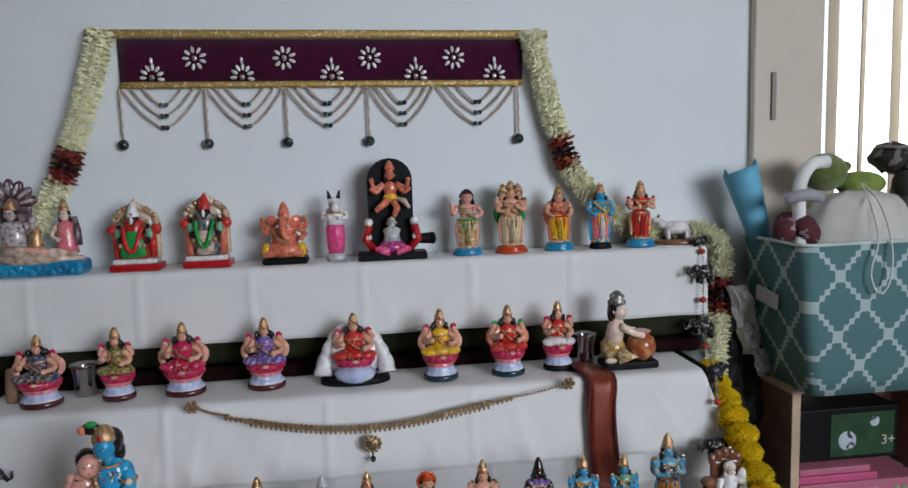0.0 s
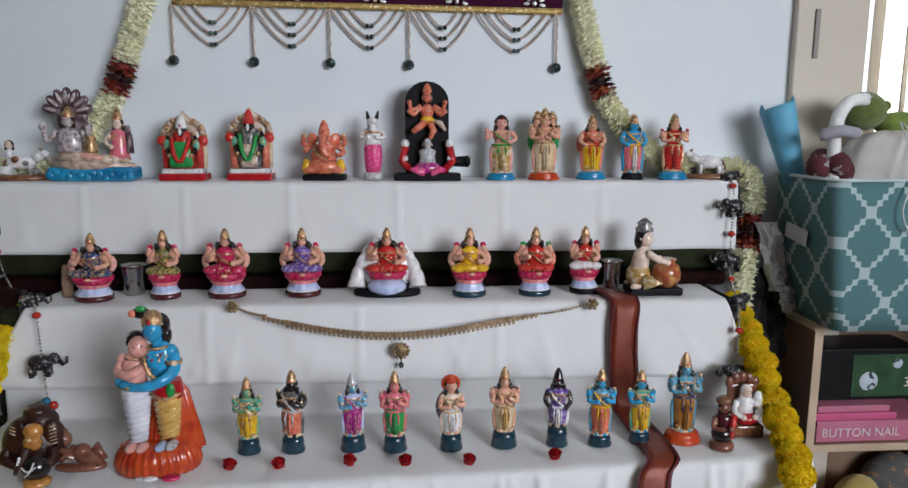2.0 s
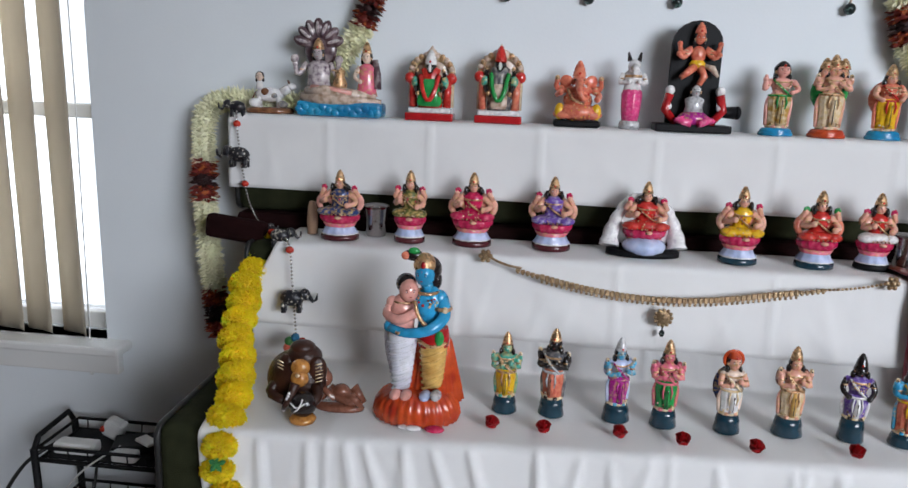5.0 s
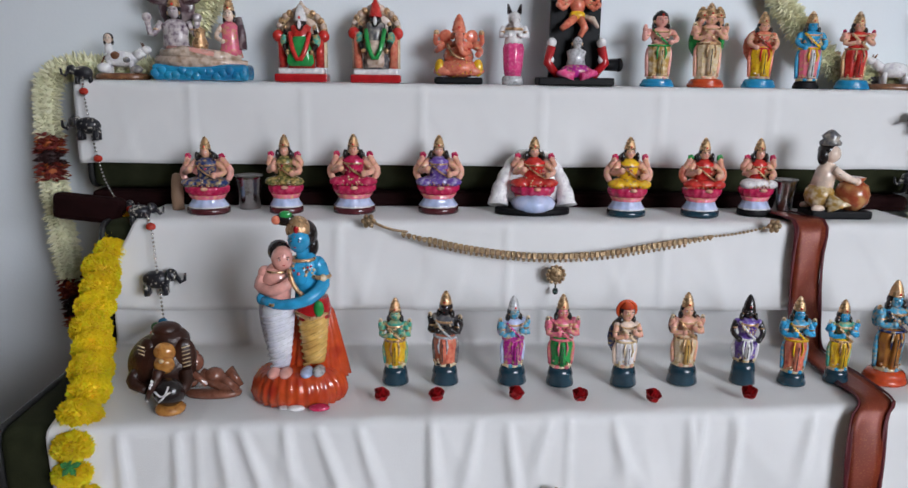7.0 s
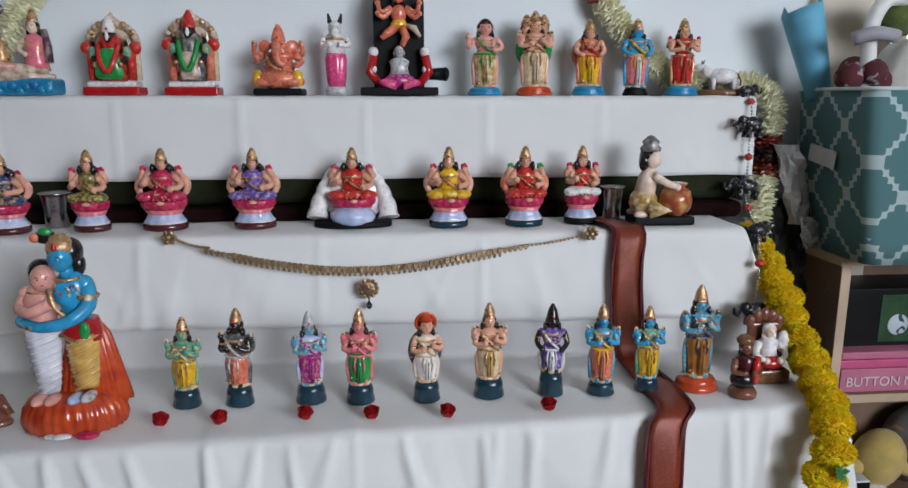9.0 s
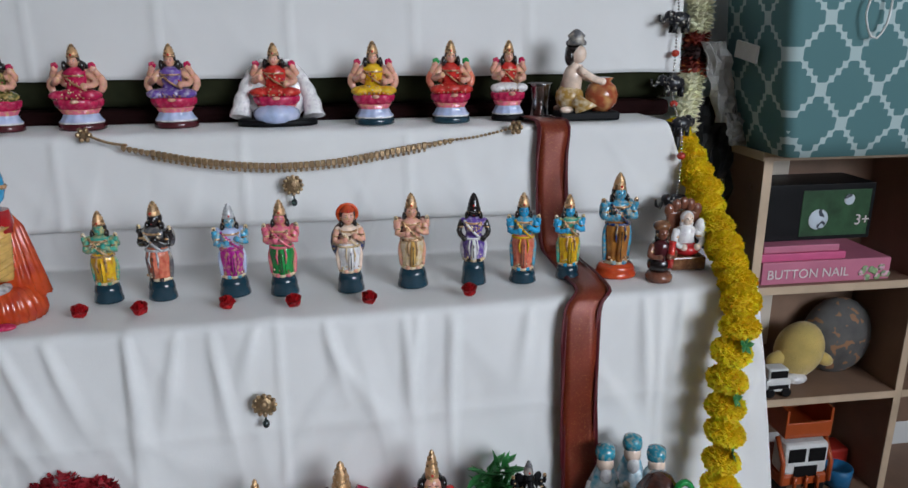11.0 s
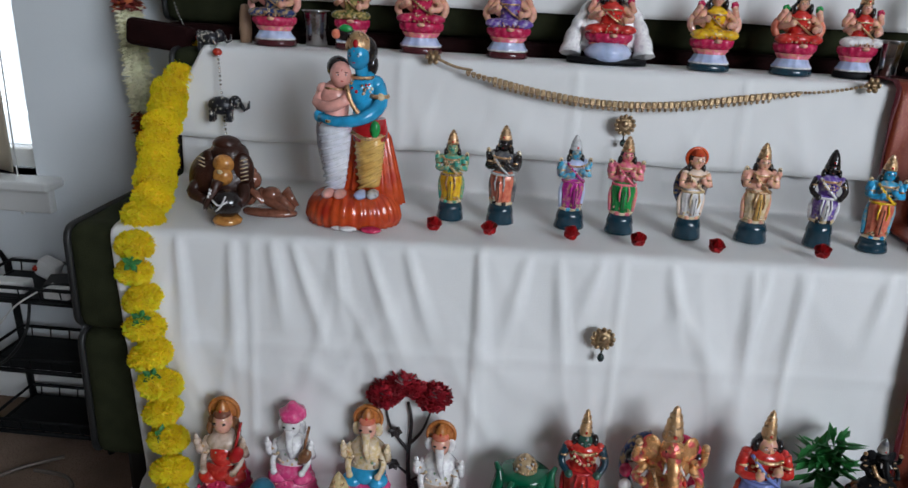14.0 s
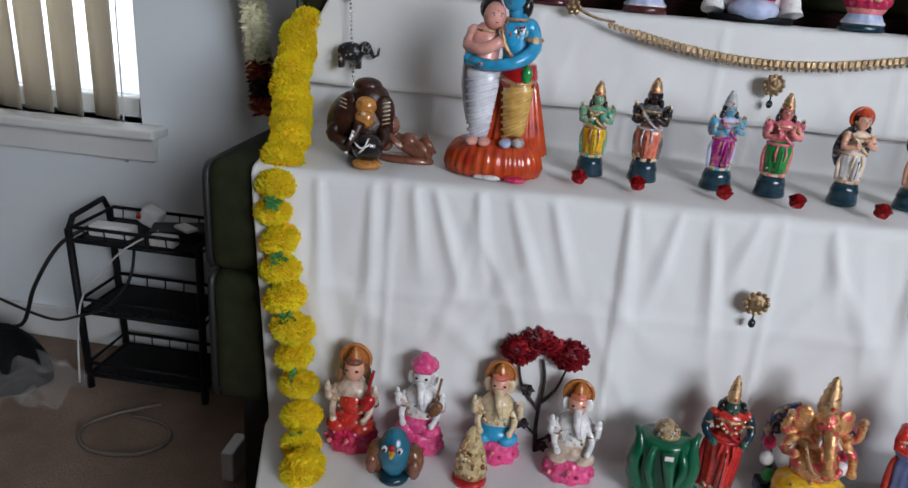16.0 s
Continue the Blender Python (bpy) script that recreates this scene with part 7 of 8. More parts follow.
for x, y, z, a in ((-0.062, 0.02, 0.10, 170), (0.062, 0.02, 0.10, 10), (0.008, -0.035, 0.094, 265), (-0.062, -0.05, 0.062, 215), (0.066, -0.05, 0.062, 325)):
    bm = bmesh.new()
    A = radians(a)
    rows, rim = [], []
    for sc, dz in ((0.25, -0.010), (0.7, -0.007), (1.0, 0.002), (0.9, 0.001), (0.6, -0.004), (0.05, -0.006)):
        row = []
        for q in range(20):
            t = 2 * math.pi * q / 20
            rr = 0.022 * (1 + 0.55 * max(0, math.cos(t)) ** 6)
            px, py = rr * sc * math.cos(t) * 1.25, rr * sc * math.sin(t) * 0.95
            row.append(bm.verts.new((x + px * math.cos(A) - py * math.sin(A), y + px * math.sin(A) + py * math.cos(A), z + dz)))
        rows.append(row)
        if sc == 1.0:
            rim = [v.co.copy() for v in row]
    grid_faces(bm, rows, 0, True)
    bowl = part("bowl", bm, DKM, lp)
    bm = bmesh.new()
    add_tube(bm, rim + [rim[0]], 0.0016, 0, 5, False)
    part("rim", bm, RIM, bowl, "polished bronze rim")
    bm = bmesh.new()
    add_tube(bm, [(0, 0, 0.05), (x * 0.5, y * 0.5, z - 0.014), (x, y, z - 0.009)], 0.004, 0, 6)
    part("branch", bm, DKM, lp)
ganesha("black elephant-headed figurine on a bronze seat above the lamp", (0.405, -0.70, Z4 + 0.134), 0.092, 0.060, E_BLACK, E_BLACK, None, E_GREY, ped=E_BROWN, cushions=False)

pl = thing("leafy_sprig", "bunch of bright green artificial leaves", "artificial plant", (0.372, -0.63, Z4 + 0.0))
bm = bmesh.new()
add_tube(bm, [(0, 0, 0), (0.004, 0, 0.08), (0, 0, 0.14)], [0.004, 0.003, 0.002], 0, 6)
part("stem", bm, STEM, pl)
for q in range(80):
    bm = bmesh.new()
    d = Vector((random.gauss(0, 1), random.gauss(-0.3, 0.7), random.gauss(-0.1, 0.6))).normalized()
    petal_mesh(bm, Vector((random.uniform(-0.02, 0.02), 0, 0.145 + random.uniform(-0.035, 0.025))) + d * 0.008, d, d.cross(Vector((0.2, 0.3, 1))).normalized(), random.uniform(0.028, 0.045), 0.008)
    part("leaf", bm, mat("bright_leaf", (0.035, 0.22, 0.05), 0.45, 0, 0.3, 40), pl)

f = Fig()  # three white-haired blue and white figures on one base
f.lathe((0, 0, 0), [(0.07, 0), (0.072, 0.012), (0.06, 0.03), (0.04, 0.04)], E_CYAN, 24, 1, 0.6)
for x, hh, y in ((-0.045, 0.192, 0), (0.0, 0.202, 0.012), (0.038, 0.185, 0.006)):
    f.lathe((x, y, 0.025), [(0.026, 0), (0.027, 0.03), (0.022, 0.075), (0.024, 0.10), (0.012, hh - 0.06)], enamel("white_blue_robe", (0.68, 0.76, 0.79), (0.02, 0.30, 0.45), 0.13, 120), 16, 1, 0.85, 7, 0.06)
    f.ball((x, y - 0.004, hh - 0.028), (0.014, 0.014, 0.017), E_FAIR)
    f.ball((x, y - 0.014, hh - 0.045), (0.010, 0.008, 0.014), E_WHITE)
    f.lathe((x, y, hh - 0.02), [(0.015, 0), (0.016, 0.008), (0.014, 0.018), (0.004, 0.022)], enamel("teal_cap", (0.03, 0.26, 0.36), (0.5, 0.45, 0.3), 0.06), 14)
    f.arm((x - 0.02, y, hh - 0.065), (x - 0.028, y - 0.014, hh - 0.085), (x - 0.012, y - 0.026, hh - 0.072), 0.006, E_WHITE, E_FAIR)
f.ball((-0.01, -0.03, 0.04), (0.04, 0.022, 0.028), enamel("white_blue_robe", (0.72, 0.78, 0.82)))
f.done("figurine", "three white and turquoise robed figurines on one base", (0.592, -0.635, Z4 + 0.0), -8)

DARK_HAIR = enamel("dark_brown_hair", (0.045, 0.016, 0.012), (0.09, 0.03, 0.02), 0.08)
f = Fig()  # blue bust with dark brown hair
f.ball((0, 0, 0.03), (0.05, 0.035, 0.045), E_BLUE)
f.ball((0, -0.012, 0.088), (0.033, 0.032, 0.038), E_BLUE, None, 16, 10)
f.ball((0, 0.004, 0.108), (0.0375, 0.034, 0.030), DARK_HAIR, None, 16, 10)
for s in (-1, 1):
    f.tube([(s * 0.03, 0.005, 0.105), (s * 0.036, 0.0, 0.08), (s * 0.034, -0.004, 0.055)], [0.012, 0.011, 0.006], DARK_HAIR)
f.lathe((0, 0.014, 0.118), [(0.026, 0), (0.024, 0.014), (0.014, 0.03), (0.001, 0.036)], DARK_HAIR, 16, 1, 1, 7, 0.08)
f.ring((0.022, -0.006, 0.137), 0.010, 0.014, 0.004, E_GREEN, 14, "y")
f.ball((0, -0.032, 0.084), (0.005, 0.006, 0.009), E_BLUE)
for q in range(11):
    t = math.pi * q / 10
    f.ball((-0.036 * math.cos(t), -0.026 - 0.010 * math.sin(t), 0.052 - 0.018 * math.sin(t)), 0.0042, E_GOLD, None, 6, 4)
f.face(0, -0.014, 0.088, 0.034)
f.done("bust", "bright blue bust with dark brown hair and gold beads", (0.598, -0.735, Z4))
bpy.data.objects["bust"].scale = (1.22, 1.22, 1.3)
# ---- toy shelf and basket ----
cb = thing("toy_shelf", "pale plywood toy shelf with open compartments", "shelf")
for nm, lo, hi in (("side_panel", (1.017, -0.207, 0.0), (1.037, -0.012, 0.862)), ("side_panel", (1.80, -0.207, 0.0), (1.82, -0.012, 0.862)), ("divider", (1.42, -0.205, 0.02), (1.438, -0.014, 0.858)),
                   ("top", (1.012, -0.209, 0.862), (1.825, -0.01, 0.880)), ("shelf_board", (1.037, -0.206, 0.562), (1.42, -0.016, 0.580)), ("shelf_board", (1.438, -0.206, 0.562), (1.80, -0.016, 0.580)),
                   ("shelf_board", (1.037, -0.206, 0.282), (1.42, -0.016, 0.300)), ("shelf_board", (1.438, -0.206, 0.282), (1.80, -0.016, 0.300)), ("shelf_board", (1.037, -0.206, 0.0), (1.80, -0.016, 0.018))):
    box_ob(nm, lo, hi, PLY_SHADED if nm != "top" else PLY, bev=0.001, parent=cb)
    # pale strip in front: the brighter lit edge of each board, set as colour
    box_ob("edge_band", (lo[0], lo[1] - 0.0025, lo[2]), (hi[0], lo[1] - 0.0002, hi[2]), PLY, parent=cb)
box_ob("back_panel", (1.037, -0.0155, 0.018), (1.80, -0.011, 0.862), PLY_SHADED, parent=cb)
for z in (0.80, 0.60, 0.2):
    bm = bmesh.new()
    add_ball(bm, (1.0165, -0.17, z), (0.002, 0.006, 0.006), 0, 8, 6)
    part("screw_cap", bm, PLY_SHADED, cb)

# quatrefoil print
m, n, l, p = nodes_of("lattice_print")


def op(kind, a, b=None, c=None):
    q = n.new("ShaderNodeMath")
    q.operation = kind
    for i, v in enumerate((a, b, c)):
        if v is None:
            continue
        if isinstance(v, (int, float)):
            q.inputs[i].default_value = v
        else:
            l.new(v, q.inputs[i])
    return q.outputs[0]


tc = n.new("ShaderNodeTexCoord")
sep = n.new("ShaderNodeSeparateXYZ")
l.new(tc.outputs["Object"], sep.inputs[0])
u = op("ADD", sep.outputs[0], sep.outputs[1])
cu = op("ABSOLUTE", op("SUBTRACT", op("FRACT", op("DIVIDE", u, 0.118)), 0.5))
cv = op("ABSOLUTE", op("SUBTRACT", op("FRACT", op("DIVIDE", sep.outputs[2], 0.132)), 0.5))


def stepped(v):
    return op("ADD", op("MULTIPLY", op("DIVIDE", op("ADD", op("FLOOR", op("MULTIPLY", v, 10.0)), 0.5), 10.0), 0.55), op("MULTIPLY", v, 0.45))


dist = op("ABSOLUTE", op("SUBTRACT", op("ADD", stepped(cu), stepped(cv)), 0.5))
line_ = op("LESS_THAN", dist, 0.068)
wv = n.new("ShaderNodeTexNoise")
wv.inputs["Scale"].default_value = 600
mixc = n.new("ShaderNodeMixRGB")
mixc.inputs["Color1"].default_value, mixc.inputs["Color2"].default_value = (0.085, 0.19, 0.20, 1), (0.42, 0.53, 0.53, 1)
l.new(line_, mixc.inputs["Fac"])
l.new(mixc.outputs[0], p.inputs["Base Color"])
bp = n.new("ShaderNodeBump")
bp.inputs["Strength"].default_value, bp.inputs["Distance"].default_value = 0.25, 0.002
l.new(wv.outputs["Fac"], bp.inputs["Height"])
l.new(bp.outputs[0], p.inputs["Normal"])
p.inputs["Roughness"].default_value = 0.85
LATTICE = m

bk_ = thing("storage_basket", "teal fabric basket with a pale quatrefoil lattice, heaped full", "basket", (0, 0, 0.881))
bm = bmesh.new()


def basket_ring(x0, x1, y0, y1, z, r=0.025, bow=0.0):
    out = []
    for cx, cy, a0 in ((x1 - r, y1 - r, 0), (x0 + r, y1 - r, 90), (x0 + r, y0 + r, 180), (x1 - r, y0 + r, 270)):
        for q in range(5):
            a = radians(a0 + 22.5 * q)
            out.append((cx + r * math.cos(a), cy + r * math.sin(a), z))
    return out


rings = []
for f_ in range(9):
    t = f_ / 8
    e = 0.006 * math.sin(math.pi * t)
    rings.append(basket_ring(1.014 - 0.034 * t - e, 1.44 + 0.015 * t + e, -0.286 - 0.008 * t - e, -0.05 + 0.01 * t, 0.331 * t))
inner = [basket_ring(0.985, 1.45, -0.288, -0.048, 0.331), basket_ring(1.0, 1.43, -0.278, -0.06, 0.2)]
rows = [[bm.verts.new(q) for q in r_] for r_ in rings + inner]
grid_faces(bm, rows, 0, True)
cap(bm, rows[0])
cap(bm, rows[-1])
part("body", bm, LATTICE, bk_)
bm = bmesh.new()
rm = basket_ring(0.978, 1.455, -0.294, -0.04, 0.332)
add_tube(bm, rm + [rm[0]], 0.004, 0, 6, False)
part("rim", bm, mat("pale_binding", (0.55, 0.64, 0.62), 0.8), bk_)
bm = bmesh.new()
add_box(bm, (0.976, -0.165, 0.20), (0.006, 0.085, 0.035), 0, 0.002, Matrix.Rotation(radians(8), 3, "X"))
part("handle", bm, mat("grey_webbing", (0.55, 0.56, 0.55), 0.8, bump=0.4), bk_)

BZ = 1.15
bm = bmesh.new()
rows = []
for j in range(8):
    t = j / 7
    cx, cy, cz = 1.0 - 0.058 * t, -0.10, 1.19 + 0.18 * t
    rows.append([bm.verts.new((cx + (0.026 + 0.014 * t) * math.cos(2 * math.pi * i / 20) * 0.95, cy + (0.026 + 0.012 * t) * math.sin(2 * math.pi * i / 20), cz + 0.014 * t * math.cos(2 * math.pi * i / 20 + 0.6) + (0.016 * t if j == 7 and i % 10 == 0 else 0))) for i in range(20)])
grid_faces(bm, rows, 0, True)
ob = solid("rolled_paper_tube", bm, mat("aqua_card", (0.13, 0.42, 0.60), 0.6, 0, 0.08, 20), "aqua blue rolled paper tube in the basket", "paper tube")
ob.modifiers.new("thick", "SOLIDIFY").thickness = 0.002
bm = bmesh.new()
add_tube(bm, spline([(1.032, -0.20, 1.16), (1.028, -0.20, 1.26), (1.030, -0.195, 1.33), (1.06, -0.185, 1.378), (1.105, -0.18, 1.385)], 20), 0.0145, 0, 10)
solid("toy_cane", bm, mat("white_foam", (0.78, 0.77, 0.75), 0.6), "white hooked toy cane in the basket", "toy cane")
bm = bmesh.new()
add_tube(bm, spline([(0.985, -0.21, 1.305), (1.02, -0.225, 1.315), (1.065, -0.22, 1.31)], 8), 0.013, 0, 8)
solid("grey_tube_toy", bm, mat("grey_foam", (0.35, 0.34, 0.38), 0.6), "short grey tube toy lying across the cane", "toy")
bm = bmesh.new()
rows = []
for j in range(12):
    t = j / 11
    r = 0.15 * (1 - 0.42 * t ** 1.6) if t < 0.9 else 0.15 * (1 - 0.42 * t ** 1.6) * (1 - 5.5 * (t - 0.9))
    row = []
    for i in range(40):
        a = 2 * math.pi * i / 40
        pl_ = 1 + 0.06 * t * t * math.sin(a * 9) + 0.05 * noise.noise((math.cos(a) * 2, math.sin(a) * 2, t * 3))
        row.append(bm.verts.new((1.185 + r * pl_ * math.cos(a), -0.175 + 0.55 * r * pl_ * math.sin(a), 1.15 + 0.165 * t ** 0.8 + 0.012 * noise.noise((math.cos(a) * 3, math.sin(a) * 3, 7)))))
    rows.append(row)
grid_faces(bm, rows, 0, True)
cap(bm, rows[-1])
pch = thing("drawstring_pouch", "grey drawstring pouch with cords hanging over the basket", "pouch")
part("bag", bm, mat("grey_cotton", (0.60, 0.575, 0.53), 0.9, 0, 0.12, 14, 0.4, 500), pch)
bm = bmesh.new()
add_tube(bm, spline([(1.175, -0.20, 1.335), (1.155, -0.265, 1.28), (1.14, -0.305, 1.215), (1.12, -0.312, 1.15), (1.14, -0.316, 1.105), (1.165, -0.314, 1.14), (1.17, -0.305, 1.215), (1.18, -0.255, 1.29), (1.18, -0.20, 1.335)], 40), 0.002, 0, 6)
part("cord", bm, mat("white_cord", (0.68, 0.68, 0.66), 0.7), pch)
f = Fig()
PG = mat("green_plush", (0.13, 0.17, 0.035), 0.95, 0, 0.25, 40, 0.9, 300, sheen=0.4)
f.ball((0, 0, 0), (0.05, 0.045, 0.044), PG, None, 18, 12)
f.ball((0.045, -0.01, 0.012), 0.012, PG)
f.ball((0.09, 0.0, -0.03), (0.06, 0.04, 0.03), mat("lime_plush", (0.22, 0.30, 0.06), 0.95, 0, 0.2, 40, 0.9, 300))
f.done("plush_toy", "round olive green plush toy on top of the basket", (1.13, -0.135, 1.36), category="plush toy")
bm = bmesh.new()
for q in range(5):
    add_ball(bm, (1.0 + 0.018 * q, -0.19 + 0.02 * math.sin(q * 2), 1.235 + 0.014 * math.sin(q * 1.3)), (0.026, 0.03, 0.028), 0, 10, 8)
solid("checked_cloth", bm, mat("dark_red_check", (0.10, 0.02, 0.025), 0.85, 0, 0.3, 40, 0.3, 300, (0.35, 0.30, 0.32), 0.04, 60), "crumpled dark red cloth in the basket", "cloth")
f = Fig()
GP = mat("grey_plush", (0.13, 0.12, 0.115), 0.95, 0, 0.3, 30, 0.8, 300)
f.ball((0, 0, 0), (0.05, 0.05, 0.05), GP)
f.ball((0.07, -0.01, 0.03), (0.06, 0.05, 0.045), GP)
f.ball((-0.04, -0.02, 0.03), (0.025, 0.03, 0.03), mat("dark_plush", (0.03, 0.026, 0.025), 0.95))
f.done("plush_toy", "dark grey plush toy heaped in the basket", (1.345, -0.15, 1.30), category="plush toy")
bm = bmesh.new()
for (cx, cy, cz), (ra, rb, rc) in (((1.37, -0.14, 1.375), (0.085, 0.06, 0.035)), ((1.30, -0.13, 1.39), (0.045, 0.045, 0.035)), ((1.43, -0.15, 1.365), (0.06, 0.05, 0.04))):
    rows = []
    for j in range(1, 10):
        a = math.pi * j / 10
        rows.append([bm.verts.new((cx + ra * k * math.sin(a) * math.cos(t), cy + rb * k * math.sin(a) * math.sin(t), cz + rc * k * math.cos(a)))
                     for t in [2 * math.pi * i / 18 for i in range(18)] for k in [1 + 0.3 * noise.noise((cx * 9 + math.cos(t) * 1.6, math.sin(t) * 1.6, a * 1.4))]])
    grid_faces(bm, rows, 0, True)
    cap(bm, rows[0])
    cap(bm, rows[-1])
hat = thing("sun_hat", "crumpled dark brown patterned sun hat with a pale brim", "hat")
part("crown", bm, mat("dark_hat_cloth", (0.035, 0.028, 0.026), 0.9, 0, 0.3, 30, 0.4, 300, (0.22, 0.19, 0.17), 0.08, 45), hat)
bm = bmesh.new()
rows = []
for j in range(4):
    rows.append([bm.verts.new((1.265 + 0.036 * i, -0.19 + 0.024 * j, 1.415 - 0.008 * i + 0.012 * math.sin(i * 1.1 + j * 0.6) - 0.004 * j)) for i in range(7)])
grid_faces(bm, rows)
part("brim", bm, mat("beige_grey_cloth", (0.30, 0.28, 0.25), 0.9, bump=0.4), hat).modifiers.new("thick", "SOLIDIFY").thickness = 0.006

# bag wedged between the sofa and the shelf
wb_ = thing("shopping_bag", "crumpled black and white bag wedged beside the toy shelf", "bag")


def crumpled(x0, x1, z0, z1, y0, lean, seed, depth):
    """A creased hanging sheet, x and z spans at its foot and top, leaning by lean."""
    bm = bmesh.new()
    rows = []
    for j in range(13):
        v = j / 12
        rows.append([bm.verts.new((x0 + (x1 - x0) * i / 9 + lean * v + 0.012 * noise.noise((v * 4, i * 0.5, seed)), y0 - depth * abs(noise.noise((i * 0.55 + seed, v * 3.2, 1.0))), z0 + (z1 - z0) * v)) for i in range(10)])
    grid_faces(bm, rows, 0, False, False)
    return bm


for nm, args, tone in (("white_flap", (0.955, 1.01, 0.93, 1.10, -0.10, -0.05, 3.0, 0.05), (0.50, 0.49, 0.47)), ("black_side", (0.915, 1.012, 0.74, 0.985, -0.075, 0.0, 6.0, 0.06), (0.012, 0.012, 0.013)), ("grey_flap", (0.975, 1.012, 0.885, 0.955, -0.135, -0.02, 8.0, 0.03), (0.24, 0.24, 0.23)), ("black_side", (0.92, 1.012, 0.0, 0.745, -0.07, 0.0, 5.0, 0.05), (0.02, 0.014, 0.012))):
    part(nm, crumpled(*args), mat("bag_" + nm, tone, 0.55, 0, 0.2, 18, 0.2, 200), wb_).modifiers.new("thick", "SOLIDIFY").thickness = 0.0015

# ---- on the shelves ----


def text_on(owner, body, at, size, material, name="lettering"):
    c = bpy.data.curves.new(name, "FONT")
    c.body, c.size, c.extrude, c.align_x = body, size, 0.0004, "LEFT"
    c.materials.append(material)
    ob = new(name, c)
    ob.parent = owner
    ob.matrix_world = pose(*at, 90, 0, 0)
    return ob


PINK = mat("pink_card", (0.55, 0.17, 0.26), 0.5, 0, 0.08, 20)
PINK2 = mat("rose_card", (0.62, 0.10, 0.24), 0.5, 0, 0.08, 20)
PALE = mat("pale_lettering", (0.75, 0.66, 0.66), 0.6)


def carton(name, label, lo, hi, material):
    t = thing(name, label, "box", ((lo[0] + hi[0]) / 2, (lo[1] + hi[1]) / 2, lo[2]))
    bm = bmesh.new()
    o = t.location
    add_box(bm, (0, 0, (hi[2] - lo[2]) / 2), [b - a for a, b in zip(lo, hi)], 0, 0.002)
    part("carton", bm, material, t)
    return t


g1 = carton("game_box", "pink craft game box lying flat on the shelf", (1.05, -0.195, 0.5805), (1.36, -0.03, 0.632), PINK)
text_on(g1, "BUTTON NAIL", (1.062, -0.1965, 0.594), 0.030, PALE)
bm = bmesh.new()
for q in range(9):
    add_ball(bm, (0.085 + 0.008 * q, -0.083, 0.018 + 0.012 * math.sin(q * 2.3)), (0.009, 0.002, 0.008), 0, 8, 6)
part("picture", bm, mat("green_pink_print", (0.25, 0.36, 0.18), 0.5, 0, 0.3, 60, accent=(0.7, 0.4, 0.5), amount=0.12, accent_scale=80), g1)
carton("game_box", "thin deep pink box lying on another box", (1.048, -0.19, 0.6325), (1.25, -0.03, 0.650), PINK2)
carton("game_box", "thin pale pink box on a stack of boxes", (1.055, -0.185, 0.6505), (1.235, -0.03, 0.666), PINK)
b2 = carton("ball_game_box", "black box printed with a green pitch and white balls", (1.055, -0.15, 0.6665), (1.33, -0.03, 0.795), BLACK)
bm = bmesh.new()
add_box(bm, (0.045, -0.0605, 0.062), (0.165, 0.002, 0.105), 0, 0.0005)
part("pitch_print", bm, mat("pitch_green", (0.025, 0.075, 0.03), 0.4, 0, 0.4, 25), b2)
for x, z, r in ((0.005, 0.048, 0.024), (0.075, 0.092, 0.013)):
    bm = bmesh.new()
    add_ball(bm, (x, -0.0615, z), (r, 0.002, r), 0, 20, 8)
    part("ball_print", bm, mat("ball_white", (0.55, 0.62, 0.68), 0.4, 0, 0.1, 30, accent=(0.03, 0.04, 0.06), amount=0.12, accent_scale=45), b2)
text_on(b2, "3+", (1.285, -0.1535, 0.70), 0.034, PALE)

f = Fig()
YP = mat("yellow_plush", (0.62, 0.45, 0.13), 0.95, 0, 0.15, 30, 0.8, 300, sheen=0.4)
f.ball((0, 0, 0.075), (0.058, 0.05, 0.072), YP, Matrix.Rotation(0.3, 3, "Y"), 20, 12)
f.ball((0.062, -0.01, 0.05), (0.028, 0.014, 0.016), YP, Matrix.Rotation(0.5, 3, "Y"))
f.ball((-0.06, -0.01, 0.06), (0.03, 0.016, 0.018), YP, Matrix.Rotation(-0.4, 3, "Y"))
f.ball((-0.02, -0.03, 0.014), (0.03, 0.02, 0.014), E_WHITE)
f.done("plush_toy", "pale yellow plush toy lying on the shelf", (1.225, -0.11, 0.301), category="plush toy")


def wheel(owner, x, y, z, r, w):
    bm = bmesh.new()
    rows = []
    for yy, rr in ((-w / 2, r * 0.55), (-w / 2, r * 0.9), (-w / 2 + 0.003, r), (w / 2 - 0.003, r), (w / 2, r * 0.9), (w / 2, r * 0.55)):
        rows.append([bm.verts.new((x + rr * math.cos(2 * math.pi * i / 18), y + yy, z + rr * math.sin(2 * math.pi * i / 18))) for i in range(18)])
    grid_faces(bm, rows, 0, True)
    cap(bm, rows[0])
    cap(bm, rows[-1])
    return part("wheel", bm, BLACK, owner)


tv = thing("toy_car", "small white and black toy police car", "toy car", (1.125, -0.178, 0.301))
bm = bmesh.new()
add_box(bm, (0, 0, 0.028), (0.062, 0.04, 0.03), 0, 0.004)
add_box(bm, (0, 0, 0.055), (0.05, 0.036, 0.03), 0, 0.006)
